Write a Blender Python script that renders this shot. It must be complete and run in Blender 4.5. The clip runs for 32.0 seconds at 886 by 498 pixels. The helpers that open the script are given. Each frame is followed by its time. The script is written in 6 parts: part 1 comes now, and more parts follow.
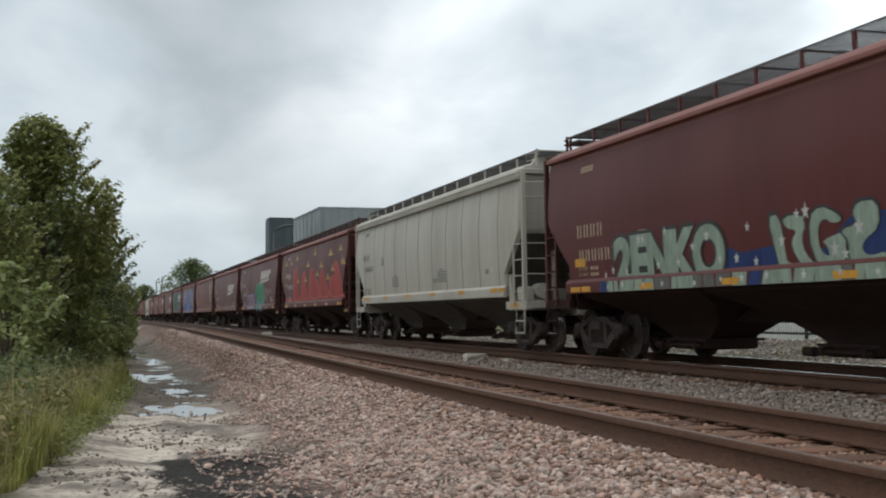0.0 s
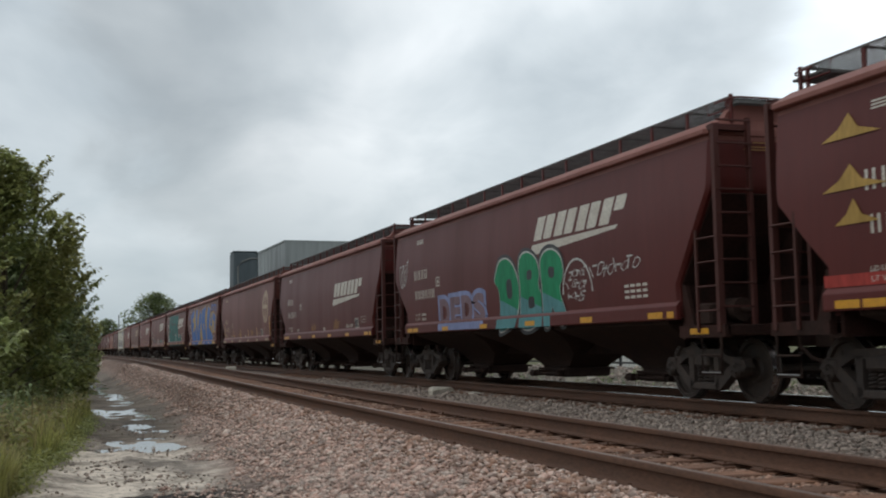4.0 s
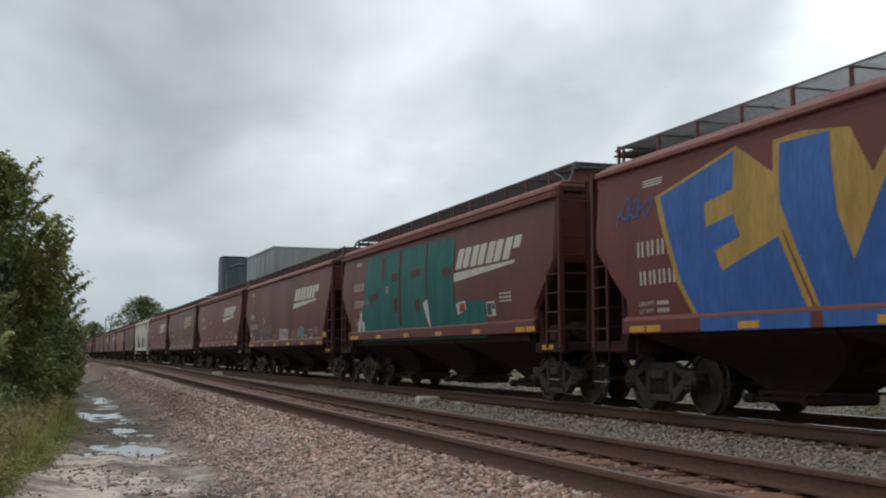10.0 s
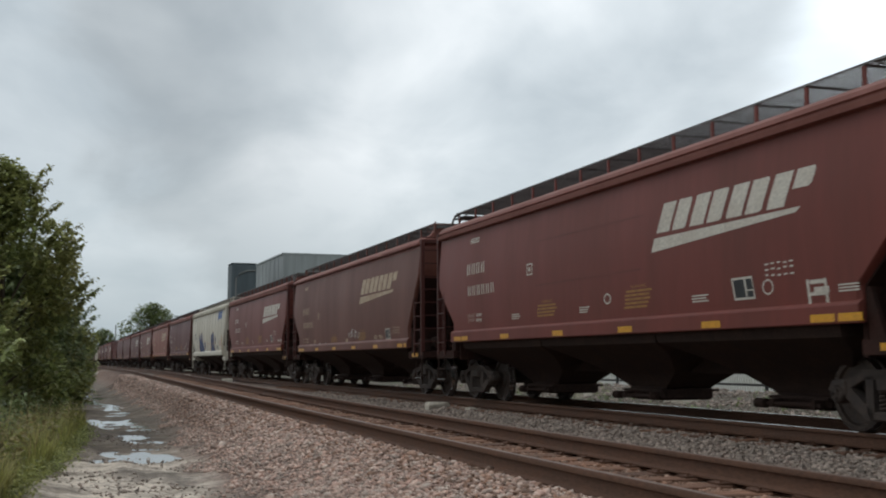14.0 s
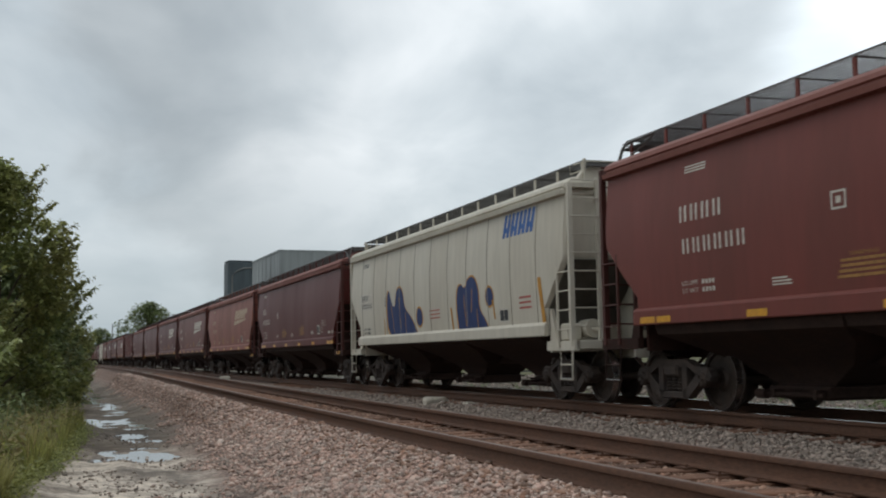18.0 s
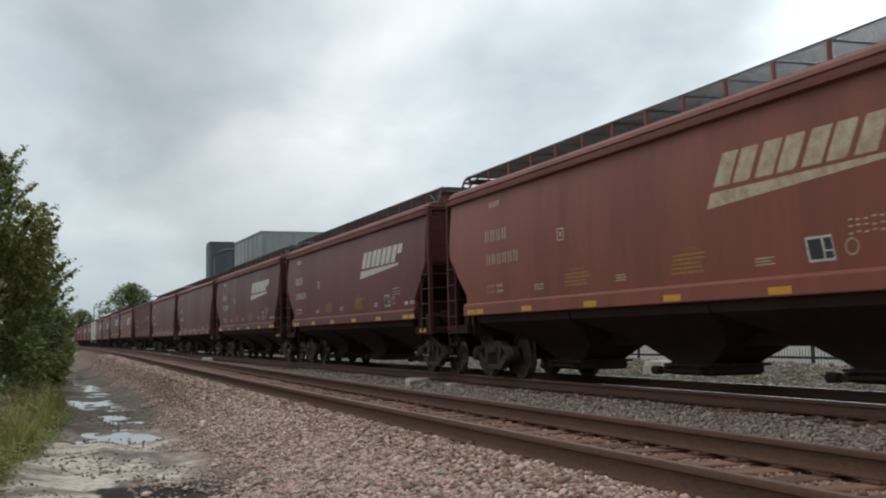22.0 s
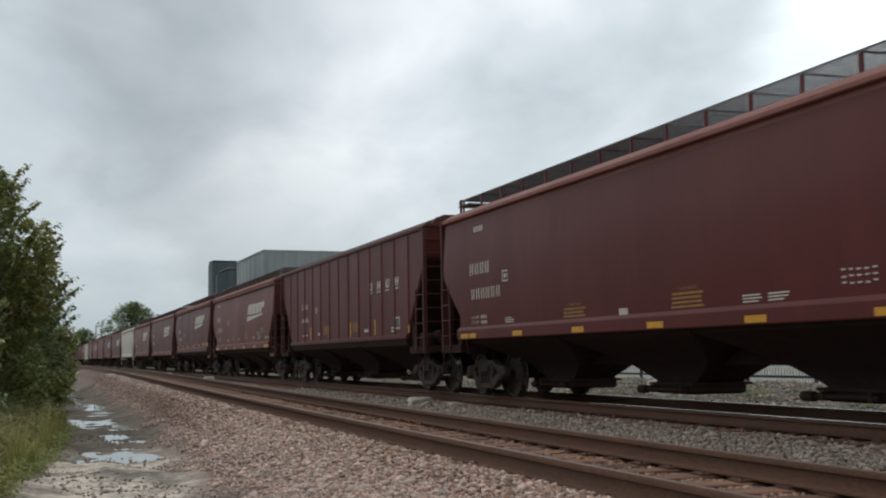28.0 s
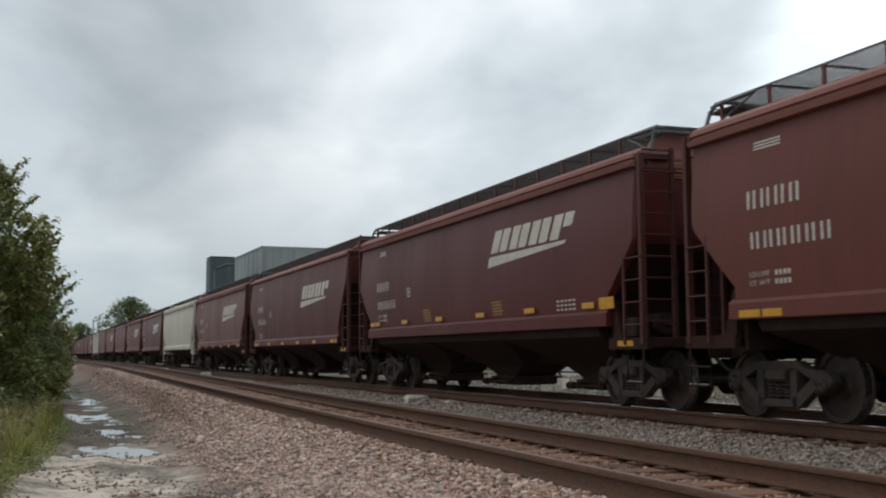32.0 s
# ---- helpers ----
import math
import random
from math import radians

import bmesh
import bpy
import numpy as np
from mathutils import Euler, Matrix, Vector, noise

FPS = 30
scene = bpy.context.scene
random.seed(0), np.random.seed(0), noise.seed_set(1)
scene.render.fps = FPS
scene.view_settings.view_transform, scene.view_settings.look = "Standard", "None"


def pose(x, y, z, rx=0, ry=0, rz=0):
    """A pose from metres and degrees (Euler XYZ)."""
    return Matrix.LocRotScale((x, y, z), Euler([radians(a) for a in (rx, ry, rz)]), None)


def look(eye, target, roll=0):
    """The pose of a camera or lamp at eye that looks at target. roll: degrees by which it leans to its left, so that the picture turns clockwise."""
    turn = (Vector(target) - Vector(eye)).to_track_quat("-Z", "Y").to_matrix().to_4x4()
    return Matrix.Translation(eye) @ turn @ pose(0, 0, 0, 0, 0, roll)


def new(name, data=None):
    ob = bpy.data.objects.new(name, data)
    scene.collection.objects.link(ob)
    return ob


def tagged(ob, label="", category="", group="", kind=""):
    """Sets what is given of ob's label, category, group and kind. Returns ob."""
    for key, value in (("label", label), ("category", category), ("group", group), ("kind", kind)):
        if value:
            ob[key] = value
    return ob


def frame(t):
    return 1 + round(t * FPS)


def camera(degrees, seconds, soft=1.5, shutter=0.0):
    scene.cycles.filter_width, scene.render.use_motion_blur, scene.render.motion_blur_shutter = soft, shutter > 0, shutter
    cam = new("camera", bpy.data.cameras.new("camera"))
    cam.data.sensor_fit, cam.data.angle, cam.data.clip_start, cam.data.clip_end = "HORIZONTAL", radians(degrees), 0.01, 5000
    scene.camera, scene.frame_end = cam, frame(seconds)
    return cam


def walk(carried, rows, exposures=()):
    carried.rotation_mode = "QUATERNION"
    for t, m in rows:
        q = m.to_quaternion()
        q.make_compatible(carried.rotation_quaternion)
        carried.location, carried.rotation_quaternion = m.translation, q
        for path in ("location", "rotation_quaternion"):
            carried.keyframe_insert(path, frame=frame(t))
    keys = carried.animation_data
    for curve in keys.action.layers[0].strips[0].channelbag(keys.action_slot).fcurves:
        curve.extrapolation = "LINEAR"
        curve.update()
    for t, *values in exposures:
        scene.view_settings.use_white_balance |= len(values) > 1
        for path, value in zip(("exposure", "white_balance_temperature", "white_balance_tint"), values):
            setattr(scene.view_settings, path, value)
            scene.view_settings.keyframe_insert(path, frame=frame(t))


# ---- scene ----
from mathutils.geometry import tessellate_polygon

# Metres; z = 0 is the top of the rails under the train, y runs along the tracks away from the camera.
EYE = (0.0, 0.0, 0.86)
TRAIN_X, NEAR_X, NEAR_Z = 10.12, 4.57, 0.05
CAR_L = 17.4
CANT, LEAN = 0.035, 0.35      # rise from the nearer to the farther rail under the train, and the lean that it gives the cars
cam = camera(43.0, 32.0, soft=2.0, shutter=0.12)
# seconds, yaw, pitch, roll of the hand-held camera
PATH = (
    (0, -16.94, 3.30, 0.52), (0.5, -16.65, 3.22, 0.27), (1, -16.71, 3.47, 0.44), (1.5, -16.80, 3.61, -0.02),
    (2, -16.84, 3.61, -0.05), (2.5, -17.03, 3.81, 0.24), (4.5, -19.27, 5.11, 1.04), (5, -19.76, 5.04, 1.21),
    (5.5, -19.81, 5.35, -0.08), (6, -19.74, 5.54, -0.07), (6.5, -19.43, 5.57, -0.38), (7, -19.24, 5.61, -0.75),
    (7.5, -19.15, 5.76, -0.74), (8, -19.12, 5.74, -0.75), (8.5, -19.25, 5.86, -0.87), (9, -19.42, 5.85, -0.67),
    (9.5, -19.36, 5.67, -0.22), (10, -19.33, 5.44, -0.30), (10.5, -19.21, 5.42, -0.68), (11, -19.06, 5.45, -0.36),
    (11.5, -18.93, 5.53, -0.31), (12, -18.93, 5.58, -0.42), (12.5, -18.87, 5.74, -0.48), (13, -18.93, 5.78, -0.45),
    (13.5, -18.81, 5.77, -0.44), (14, -18.85, 5.73, -0.08), (14.5, -18.71, 5.57, 0.28), (16.5, -18.83, 5.35, 0.47),
    (17, -19.00, 5.30, 0.61), (17.5, -19.00, 5.34, 0.59), (18, -18.98, 5.47, 0.67), (18.5, -19.09, 5.63, 0.64),
    (19, -19.10, 5.86, 0.55), (19.5, -19.19, 5.89, 0.51), (20, -19.34, 5.64, 0.65), (20.5, -19.47, 5.18, 0.79),
    (21, -19.57, 4.68, 0.52), (21.5, -19.86, 4.59, 0.37), (22, -19.86, 4.50, 0.75), (22.5, -19.71, 4.25, 0.88),
    (23, -19.71, 4.22, 1.00), (23.5, -20.00, 4.34, 0.63), (24, -20.27, 4.53, 0.87), (24.5, -20.39, 4.76, 0.80),
    (26.5, -20.26, 5.27, 0.58), (27, -20.09, 5.38, 0.71), (27.5, -19.94, 5.41, 0.67), (28, -19.75, 5.47, 0.70),
    (28.5, -19.72, 5.64, 0.36), (29, -19.71, 5.79, -0.06), (29.5, -19.77, 5.90, -0.03), (30, -19.88, 5.78, -0.13),
    (30.5, -19.95, 5.55, 0.03), (31, -19.94, 5.37, 0.28), (31.5, -19.97, 5.24, 0.30), (32, -19.90, 5.38, 0.09),
)
walk(cam, [(t, pose(*EYE, 90 + p, r, w)) for t, w, p, r in PATH],
     ((0, 0.1), (2, 0.0), (7, -0.07), (14, -0.08), (19, -0.1), (22, 0.0), (24, 0.04), (27, -0.03), (30, -0.07), (32, -0.04)))

# speed of the train in m/s, by seconds
SPEED = ((0, 10.69), (8, 10.86), (16, 10.84), (24, 11.11), (32, 11.35))


def gone(t):
    """How far the train has rolled by t seconds."""
    g = np.linspace(0, 32, 321)
    v = np.interp(g, [a for a, b in SPEED], [b for a, b in SPEED])
    c = np.concatenate([[0], np.cumsum((v[1:] + v[:-1]) / 2 * 0.1)])
    return float(np.interp(t, g, c))


# ---- world and light ----
def links(nt, *pairs):
    for a, b in pairs:
        nt.links.new(a, b)


def sky():
    """An overcast sky: broken grey cloud sheets over a pale clear sky."""
    w = bpy.data.worlds.new("overcast_sky")
    scene.world = w
    w.use_nodes = True
    nt = w.node_tree
    N = nt.nodes
    N.clear()
    out, bg = N.new("ShaderNodeOutputWorld"), N.new("ShaderNodeBackground")
    air = N.new("ShaderNodeTexSky")
    air.sky_type, air.sun_disc = "NISHITA", False
    air.sun_elevation, air.sun_rotation = radians(48), radians(60)
    air.air_density, air.dust_density = 1.0, 2.0
    co, sep = N.new("ShaderNodeTexCoord"), N.new("ShaderNodeSeparateXYZ")
    links(nt, (co.outputs["Generated"], sep.inputs[0]))
    low = N.new("ShaderNodeMath"); low.operation = "MAXIMUM"; low.inputs[1].default_value = 0.0
    add = N.new("ShaderNodeMath"); add.inputs[1].default_value = 0.42
    links(nt, (sep.outputs["Z"], low.inputs[0]), (low.outputs[0], add.inputs[0]))
    comb = N.new("ShaderNodeCombineXYZ")
    for k in "XY":
        d = N.new("ShaderNodeMath"); d.operation = "DIVIDE"
        links(nt, (sep.outputs[k], d.inputs[0]), (add.outputs[0], d.inputs[1]), (d.outputs[0], comb.inputs[k]))
    mp = N.new("ShaderNodeMapping")
    mp.inputs["Location"].default_value = (4.1, 2.3, 0.0)
    mp.inputs["Scale"].default_value = (2.2, 1.9, 1.0)
    links(nt, (comb.outputs[0], mp.inputs[0]))
    big, small = N.new("ShaderNodeTexNoise"), N.new("ShaderNodeTexNoise")
    for n, s, d, r in ((big, 0.72, 4, 0.48), (small, 2.0, 5, 0.55)):
        n.inputs["Scale"].default_value, n.inputs["Detail"].default_value, n.inputs["Roughness"].default_value = s, d, r
        n.inputs["Distortion"].default_value = 0.35
        links(nt, (mp.outputs[0], n.inputs["Vector"]))
    mix = N.new("ShaderNodeMix"); mix.inputs["Factor"].default_value = 0.28
    links(nt, (big.outputs["Fac"], mix.inputs["A"]), (small.outputs["Fac"], mix.inputs["B"]))
    ramp = N.new("ShaderNodeValToRGB")
    el = ramp.color_ramp.elements
    el[0].position, el[0].color = 0.39, (0.585, 0.66, 0.71, 1)
    el[1].position, el[1].color = 0.60, (1.05, 1.11, 1.145, 1)
    e = el.new(0.49); e.color = (0.775, 0.85, 0.895, 1)
    links(nt, (mix.outputs["Result"], ramp.inputs[0]))
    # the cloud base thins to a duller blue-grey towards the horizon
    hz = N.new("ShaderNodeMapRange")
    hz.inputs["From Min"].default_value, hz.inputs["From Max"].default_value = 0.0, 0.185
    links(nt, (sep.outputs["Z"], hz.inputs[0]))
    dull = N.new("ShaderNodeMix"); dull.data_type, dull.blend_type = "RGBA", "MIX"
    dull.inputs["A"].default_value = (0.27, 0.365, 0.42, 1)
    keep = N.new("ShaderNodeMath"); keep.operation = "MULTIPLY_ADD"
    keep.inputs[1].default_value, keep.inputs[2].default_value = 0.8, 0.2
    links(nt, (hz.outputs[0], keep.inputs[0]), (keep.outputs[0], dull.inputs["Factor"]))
    # thinner, brighter cloud on one side of the sky
    dot = N.new("ShaderNodeVectorMath"); dot.operation = "DOT_PRODUCT"
    dot.inputs[1].default_value = (0.505, 0.84, 0.2)
    glow = N.new("ShaderNodeMapRange"); glow.interpolation_type = "SMOOTHSTEP"
    glow.inputs["From Min"].default_value, glow.inputs["From Max"].default_value = 0.90, 1.0
    glow.inputs["To Min"].default_value, glow.inputs["To Max"].default_value = 0.95, 1.37
    thin = N.new("ShaderNodeVectorMath"); thin.operation = "SCALE"
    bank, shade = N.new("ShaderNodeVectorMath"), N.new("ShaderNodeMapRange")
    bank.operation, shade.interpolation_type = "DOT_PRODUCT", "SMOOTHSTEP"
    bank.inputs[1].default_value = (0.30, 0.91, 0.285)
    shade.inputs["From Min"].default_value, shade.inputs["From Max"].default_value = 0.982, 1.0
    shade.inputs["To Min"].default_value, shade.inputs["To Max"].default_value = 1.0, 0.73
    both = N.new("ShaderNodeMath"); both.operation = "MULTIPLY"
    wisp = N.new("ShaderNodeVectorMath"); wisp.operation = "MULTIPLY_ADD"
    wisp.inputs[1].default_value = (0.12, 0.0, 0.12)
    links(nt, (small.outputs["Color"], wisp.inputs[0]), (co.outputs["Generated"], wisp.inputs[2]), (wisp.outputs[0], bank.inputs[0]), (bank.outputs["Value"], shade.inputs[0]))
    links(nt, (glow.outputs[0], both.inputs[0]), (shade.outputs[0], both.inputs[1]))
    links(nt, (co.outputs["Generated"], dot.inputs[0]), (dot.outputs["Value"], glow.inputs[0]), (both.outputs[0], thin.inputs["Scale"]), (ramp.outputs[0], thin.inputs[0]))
    veil = N.new("ShaderNodeMix"); veil.data_type = "RGBA"; veil.inputs["Factor"].default_value = 0.93
    dim = N.new("ShaderNodeMix"); dim.data_type, dim.blend_type = "RGBA", "MULTIPLY"
    dim.inputs["Factor"].default_value, dim.inputs["B"].default_value = 1.0, (0.1, 0.1, 0.1, 1)
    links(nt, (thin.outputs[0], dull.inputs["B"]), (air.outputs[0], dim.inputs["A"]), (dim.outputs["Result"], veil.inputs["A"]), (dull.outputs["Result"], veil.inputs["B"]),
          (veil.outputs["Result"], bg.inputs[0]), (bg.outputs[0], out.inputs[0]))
    bg.inputs[1].default_value = 1.0
    sun = new("sun", bpy.data.lights.new("sun", "SUN"))
    sun.data.energy, sun.data.angle, sun.data.color = 0.5, radians(25), (1, 0.97, 0.92)
    sun.matrix_basis = look((-30, 20, 60), (0, 0, 0))


sky()
scene.view_settings.exposure = 0.0


# ---- materials ----
def material(name, base, rough=0.7, metal=0.0, tint=None, scale=4.0, amount=0.5, stretch=(1, 1, 1), fine=None,
             bump=0.0, bump_scale=60.0, spec=0.5, by_object=0.0, low=0.4, high=0.65, island=False, grain=0.2):
    """A surface of one base colour with stains of a second colour, fine grain, and relief, in metres."""
    m = bpy.data.materials.new(name)
    m.use_nodes = True
    nt = m.node_tree
    N = nt.nodes
    b = N["Principled BSDF"]
    b.inputs["Roughness"].default_value, b.inputs["Metallic"].default_value = rough, metal
    b.inputs["Specular IOR Level"].default_value = spec
    co, mp = N.new("ShaderNodeTexCoord"), N.new("ShaderNodeMapping")
    mp.inputs["Scale"].default_value = stretch
    links(nt, (co.outputs["Object"], mp.inputs[0]))
    info = N.new("ShaderNodeObjectInfo")
    shift = N.new("ShaderNodeVectorMath"); shift.operation = "MULTIPLY_ADD"
    shift.inputs[1].default_value = (37, 37, 37)
    cmb = N.new("ShaderNodeCombineXYZ")
    links(nt, (info.outputs["Random"], cmb.inputs[0]), (info.outputs["Random"], cmb.inputs[1]),
          (cmb.outputs[0], shift.inputs[0]), (mp.outputs[0], shift.inputs[2]))
    vec = shift.outputs[0]
    n1 = N.new("ShaderNodeTexNoise")
    n1.inputs["Scale"].default_value, n1.inputs["Detail"].default_value, n1.inputs["Roughness"].default_value = scale, 6, 0.6
    r1 = N.new("ShaderNodeMapRange")
    r1.inputs["From Min"].default_value, r1.inputs["From Max"].default_value = low, high
    r1.inputs["To Max"].default_value = amount
    c1 = N.new("ShaderNodeMix"); c1.data_type = "RGBA"
    c1.inputs["A"].default_value = (*base, 1)
    c1.inputs["B"].default_value = (*(tint or tuple(0.6 * v for v in base)), 1)
    links(nt, (vec, n1.inputs["Vector"]), (n1.outputs["Fac"], r1.inputs[0]), (r1.outputs[0], c1.inputs["Factor"]))
    n2 = N.new("ShaderNodeTexNoise")
    n2.inputs["Scale"].default_value, n2.inputs["Detail"].default_value = fine or scale * 9, 4
    links(nt, (vec, n2.inputs["Vector"]))
    r2 = N.new("ShaderNodeMapRange")
    r2.inputs["From Min"].default_value, r2.inputs["From Max"].default_value = 0.3, 0.7
    r2.inputs["To Min"].default_value, r2.inputs["To Max"].default_value = 1 - grain, 1 + grain
    c2 = N.new("ShaderNodeVectorMath"); c2.operation = "SCALE"
    links(nt, (n2.outputs["Fac"], r2.inputs[0]), (c1.outputs["Result"], c2.inputs[0]), (r2.outputs[0], c2.inputs["Scale"]))
    col = c2.outputs[0]
    if by_object:
        src = info.outputs["Random"]
        if island:
            src = N.new("ShaderNodeNewGeometry").outputs["Random Per Island"]
        r3 = N.new("ShaderNodeMapRange")
        r3.inputs["To Min"].default_value, r3.inputs["To Max"].default_value = 1 - by_object, 1 + by_object
        c3 = N.new("ShaderNodeVectorMath"); c3.operation = "SCALE"
        links(nt, (src, r3.inputs[0]), (col, c3.inputs[0]), (r3.outputs[0], c3.inputs["Scale"]))
        col = c3.outputs[0]
    links(nt, (col, b.inputs["Base Color"]))
    rr = N.new("ShaderNodeMapRange")
    rr.inputs["To Min"].default_value, rr.inputs["To Max"].default_value = max(rough - 0.12, 0.03), min(rough + 0.12, 1)
    links(nt, (n1.outputs["Fac"], rr.inputs[0]), (rr.outputs[0], b.inputs["Roughness"]))
    if bump:
        n3, bp = N.new("ShaderNodeTexNoise"), N.new("ShaderNodeBump")
        n3.inputs["Scale"].default_value, n3.inputs["Detail"].default_value = bump_scale, 5
        bp.inputs["Strength"].default_value, bp.inputs["Distance"].default_value = bump, 0.02
        links(nt, (vec, n3.inputs["Vector"]), (n3.outputs["Fac"], bp.inputs["Height"]), (bp.outputs[0], b.inputs["Normal"]))
    return m


def paint(name, base, grime=(0.088, 0.038, 0.028), amount=0.65, rough=0.52):
    """Car-body paint: faded in upright streaks, dusted with road grime."""
    return material(name, base, rough, 0, grime, 0.9, amount, (1, 0.75, 0.13), 9, 0.05, 2.0, 0.27, low=0.42, high=0.72, grain=0.06)


PAINT = {
    "oxide": paint("oxide_red_paint", (0.142, 0.037, 0.028)),
    "maroon": paint("maroon_paint", (0.100, 0.0185, 0.0150), (0.066, 0.0165, 0.0130), 0.5, 0.5),
    "bright": paint("fresh_oxide_red_paint", (0.164, 0.041, 0.031), amount=0.45),
    "seam": paint("stained_seam_paint", (0.32, 0.285, 0.23), (0.2, 0.165, 0.125), 0.6),
    # paler than the bodies: sky light on the roof put into dusty paint
    "roof": paint("dusty_skylit_roof_paint", (0.225, 0.088, 0.070), (0.15, 0.050, 0.038), 0.5, 0.6),
    # maroon darkened to hold the shade of car ends; also fills graffiti gaps
    "end": paint("end_shade_and_gap_paint", (0.078, 0.023, 0.018), (0.042, 0.020, 0.015), 0.6, 0.6),
    "brown": paint("faded_brown_paint", (0.150, 0.056, 0.040), amount=0.6),
    "orange": paint("faded_orange_red_paint", (0.235, 0.070, 0.046), amount=0.5),
    "grey": paint("light_grey_paint", (0.46, 0.43, 0.365), (0.27, 0.235, 0.19), 0.35),
    # soot under the pale cars, and the shade painted on their end slopes
    "soot_shade": paint("sooty_shaded_grey_paint", (0.10, 0.09, 0.075), (0.04, 0.034, 0.03), 0.7, 0.75),
    "cream": paint("cream_white_paint", (0.55, 0.505, 0.42), (0.34, 0.28, 0.21), 0.35),
}
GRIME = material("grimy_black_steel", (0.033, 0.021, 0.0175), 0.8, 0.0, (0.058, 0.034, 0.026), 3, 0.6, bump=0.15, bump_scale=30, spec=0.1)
TRUCK = material("dusty_cast_steel", (0.042, 0.031, 0.026), 0.85, 0.0, (0.082, 0.056, 0.043), 5, 0.7, bump=0.2, bump_scale=40)
WHEEL = material("worn_wheel_steel", (0.05, 0.038, 0.032), 0.6, 0.5, (0.09, 0.06, 0.045), 6, 0.6)
TREAD = material("polished_tread_steel", (0.62, 0.61, 0.60), 0.28, 1.0, (0.25, 0.22, 0.2), 8, 0.4)
GRATE = material("galvanised_grating", (0.13, 0.128, 0.124), 0.6, 0.3, (0.06, 0.05, 0.045), 5, 0.6)
WHITE = material("weathered_white_stencil", (0.55, 0.51, 0.44), 0.65, 0, (0.40, 0.33, 0.27), 3, 0.4)
YELLOW = material("yellow_reflector", (0.62, 0.30, 0.02), 0.4, 0, (0.40, 0.18, 0.03), 12, 0.5)
STENCIL = material("faded_yellow_stencil", (0.33, 0.165, 0.04), 0.65, 0, (0.16, 0.08, 0.03), 9, 0.6)
# grime of the car ends with their deep shade put into the colour
SHADED_RED = material("grimy_shaded_red_black_steel", (0.042, 0.019, 0.015), 0.8, 0, (0.023, 0.016, 0.0135), 2.5, 0.7, bump=0.1, bump_scale=20, spec=0.1)
CREAM = material("faded_cream_stencil", (0.47, 0.37, 0.26), 0.7, 0, (0.28, 0.17, 0.11), 5, 0.6)
BLACKPLATE = material("black_plate", (0.02, 0.02, 0.022), 0.5)
SPRAY = {k: material(k + "_spray_paint", c, 0.55, 0, tuple(0.6 * v for v in c), 1.5, 0.5, (1, 1.5, 0.3), spec=0.22) for k, c in {
    "blue": (0.045, 0.125, 0.36), "navy": (0.022, 0.042, 0.135), "gold": (0.42, 0.26, 0.07), "green": (0.007, 0.115, 0.098),
    "teal": (0.10, 0.26, 0.27), "mint": (0.27, 0.335, 0.262), "red": (0.36, 0.05, 0.04), "lilac": (0.21, 0.135, 0.155),
    "rose": (0.42, 0.12, 0.10), "haze": (0.235, 0.27, 0.45), "pale": (0.55, 0.54, 0.50), "amber": (0.50, 0.24, 0.04), "lime": (0.015, 0.24, 0.105), "ash": (0.13, 0.125, 0.11)}.items()}
RUST = material("rusty_rail_steel", (0.088, 0.046, 0.030), 0.75, 0.0, (0.118, 0.058, 0.036), 6, 0.7, (1, 0.3, 1), bump=0.15, spec=0.2)
RAILTOP = material("worn_rail_head", (0.16, 0.105, 0.08), 0.5, 0.5, (0.10, 0.06, 0.045), 3, 0.6, (1, 0.1, 1))
SHINY = material("polished_rail_head", (0.62, 0.62, 0.62), 0.16, 1.0, (0.45, 0.44, 0.43), 3, 0.4, (1, 0.1, 1))
TIE = material("old_creosoted_tie", (0.205, 0.100, 0.058), 0.9, 0, (0.085, 0.046, 0.032), 5, 0.8, (0.4, 4, 4), 40, 0.6, 25, by_object=0.35)
STONE = material("pink_ballast_stone", (0.42, 0.268, 0.212), 0.9, 0, (0.46, 0.40, 0.345), 9, 0.8, bump=0.3, bump_scale=50, by_object=0.45, island=True)
GREYSTONE = material("grey_ballast_stone", (0.225, 0.183, 0.150), 0.9, 0, (0.33, 0.26, 0.22), 9, 0.8, bump=0.3, bump_scale=50, by_object=0.45, island=True)
RUSTSTONE = material("rust_stained_ballast_stone", (0.235, 0.125, 0.080), 0.9, 0, (0.31, 0.22, 0.17), 7, 0.8, bump=0.3, bump_scale=50, by_object=0.5, island=True)
CONCRETE = material("pale_concrete", (0.58, 0.53, 0.44), 0.85, 0, (0.36, 0.32, 0.26), 6, 0.6, bump=0.25)


def leaf(name, base, tint):
    """Leaf green that lets some light through."""
    m = material(name, base, 0.5, 0, tint, 0.9, 0.8, by_object=0.45, island=True)
    nt = m.node_tree
    b = nt.nodes["Principled BSDF"]
    tr, mx = nt.nodes.new("ShaderNodeBsdfTranslucent"), nt.nodes.new("ShaderNodeMixShader")
    mx.inputs[0].default_value = 0.45
    links(nt, (b.inputs["Base Color"].links[0].from_socket, tr.inputs[0]), (b.outputs[0], mx.inputs[1]), (tr.outputs[0], mx.inputs[2]),
          (mx.outputs[0], nt.nodes["Material Output"].inputs[0]))
    return m


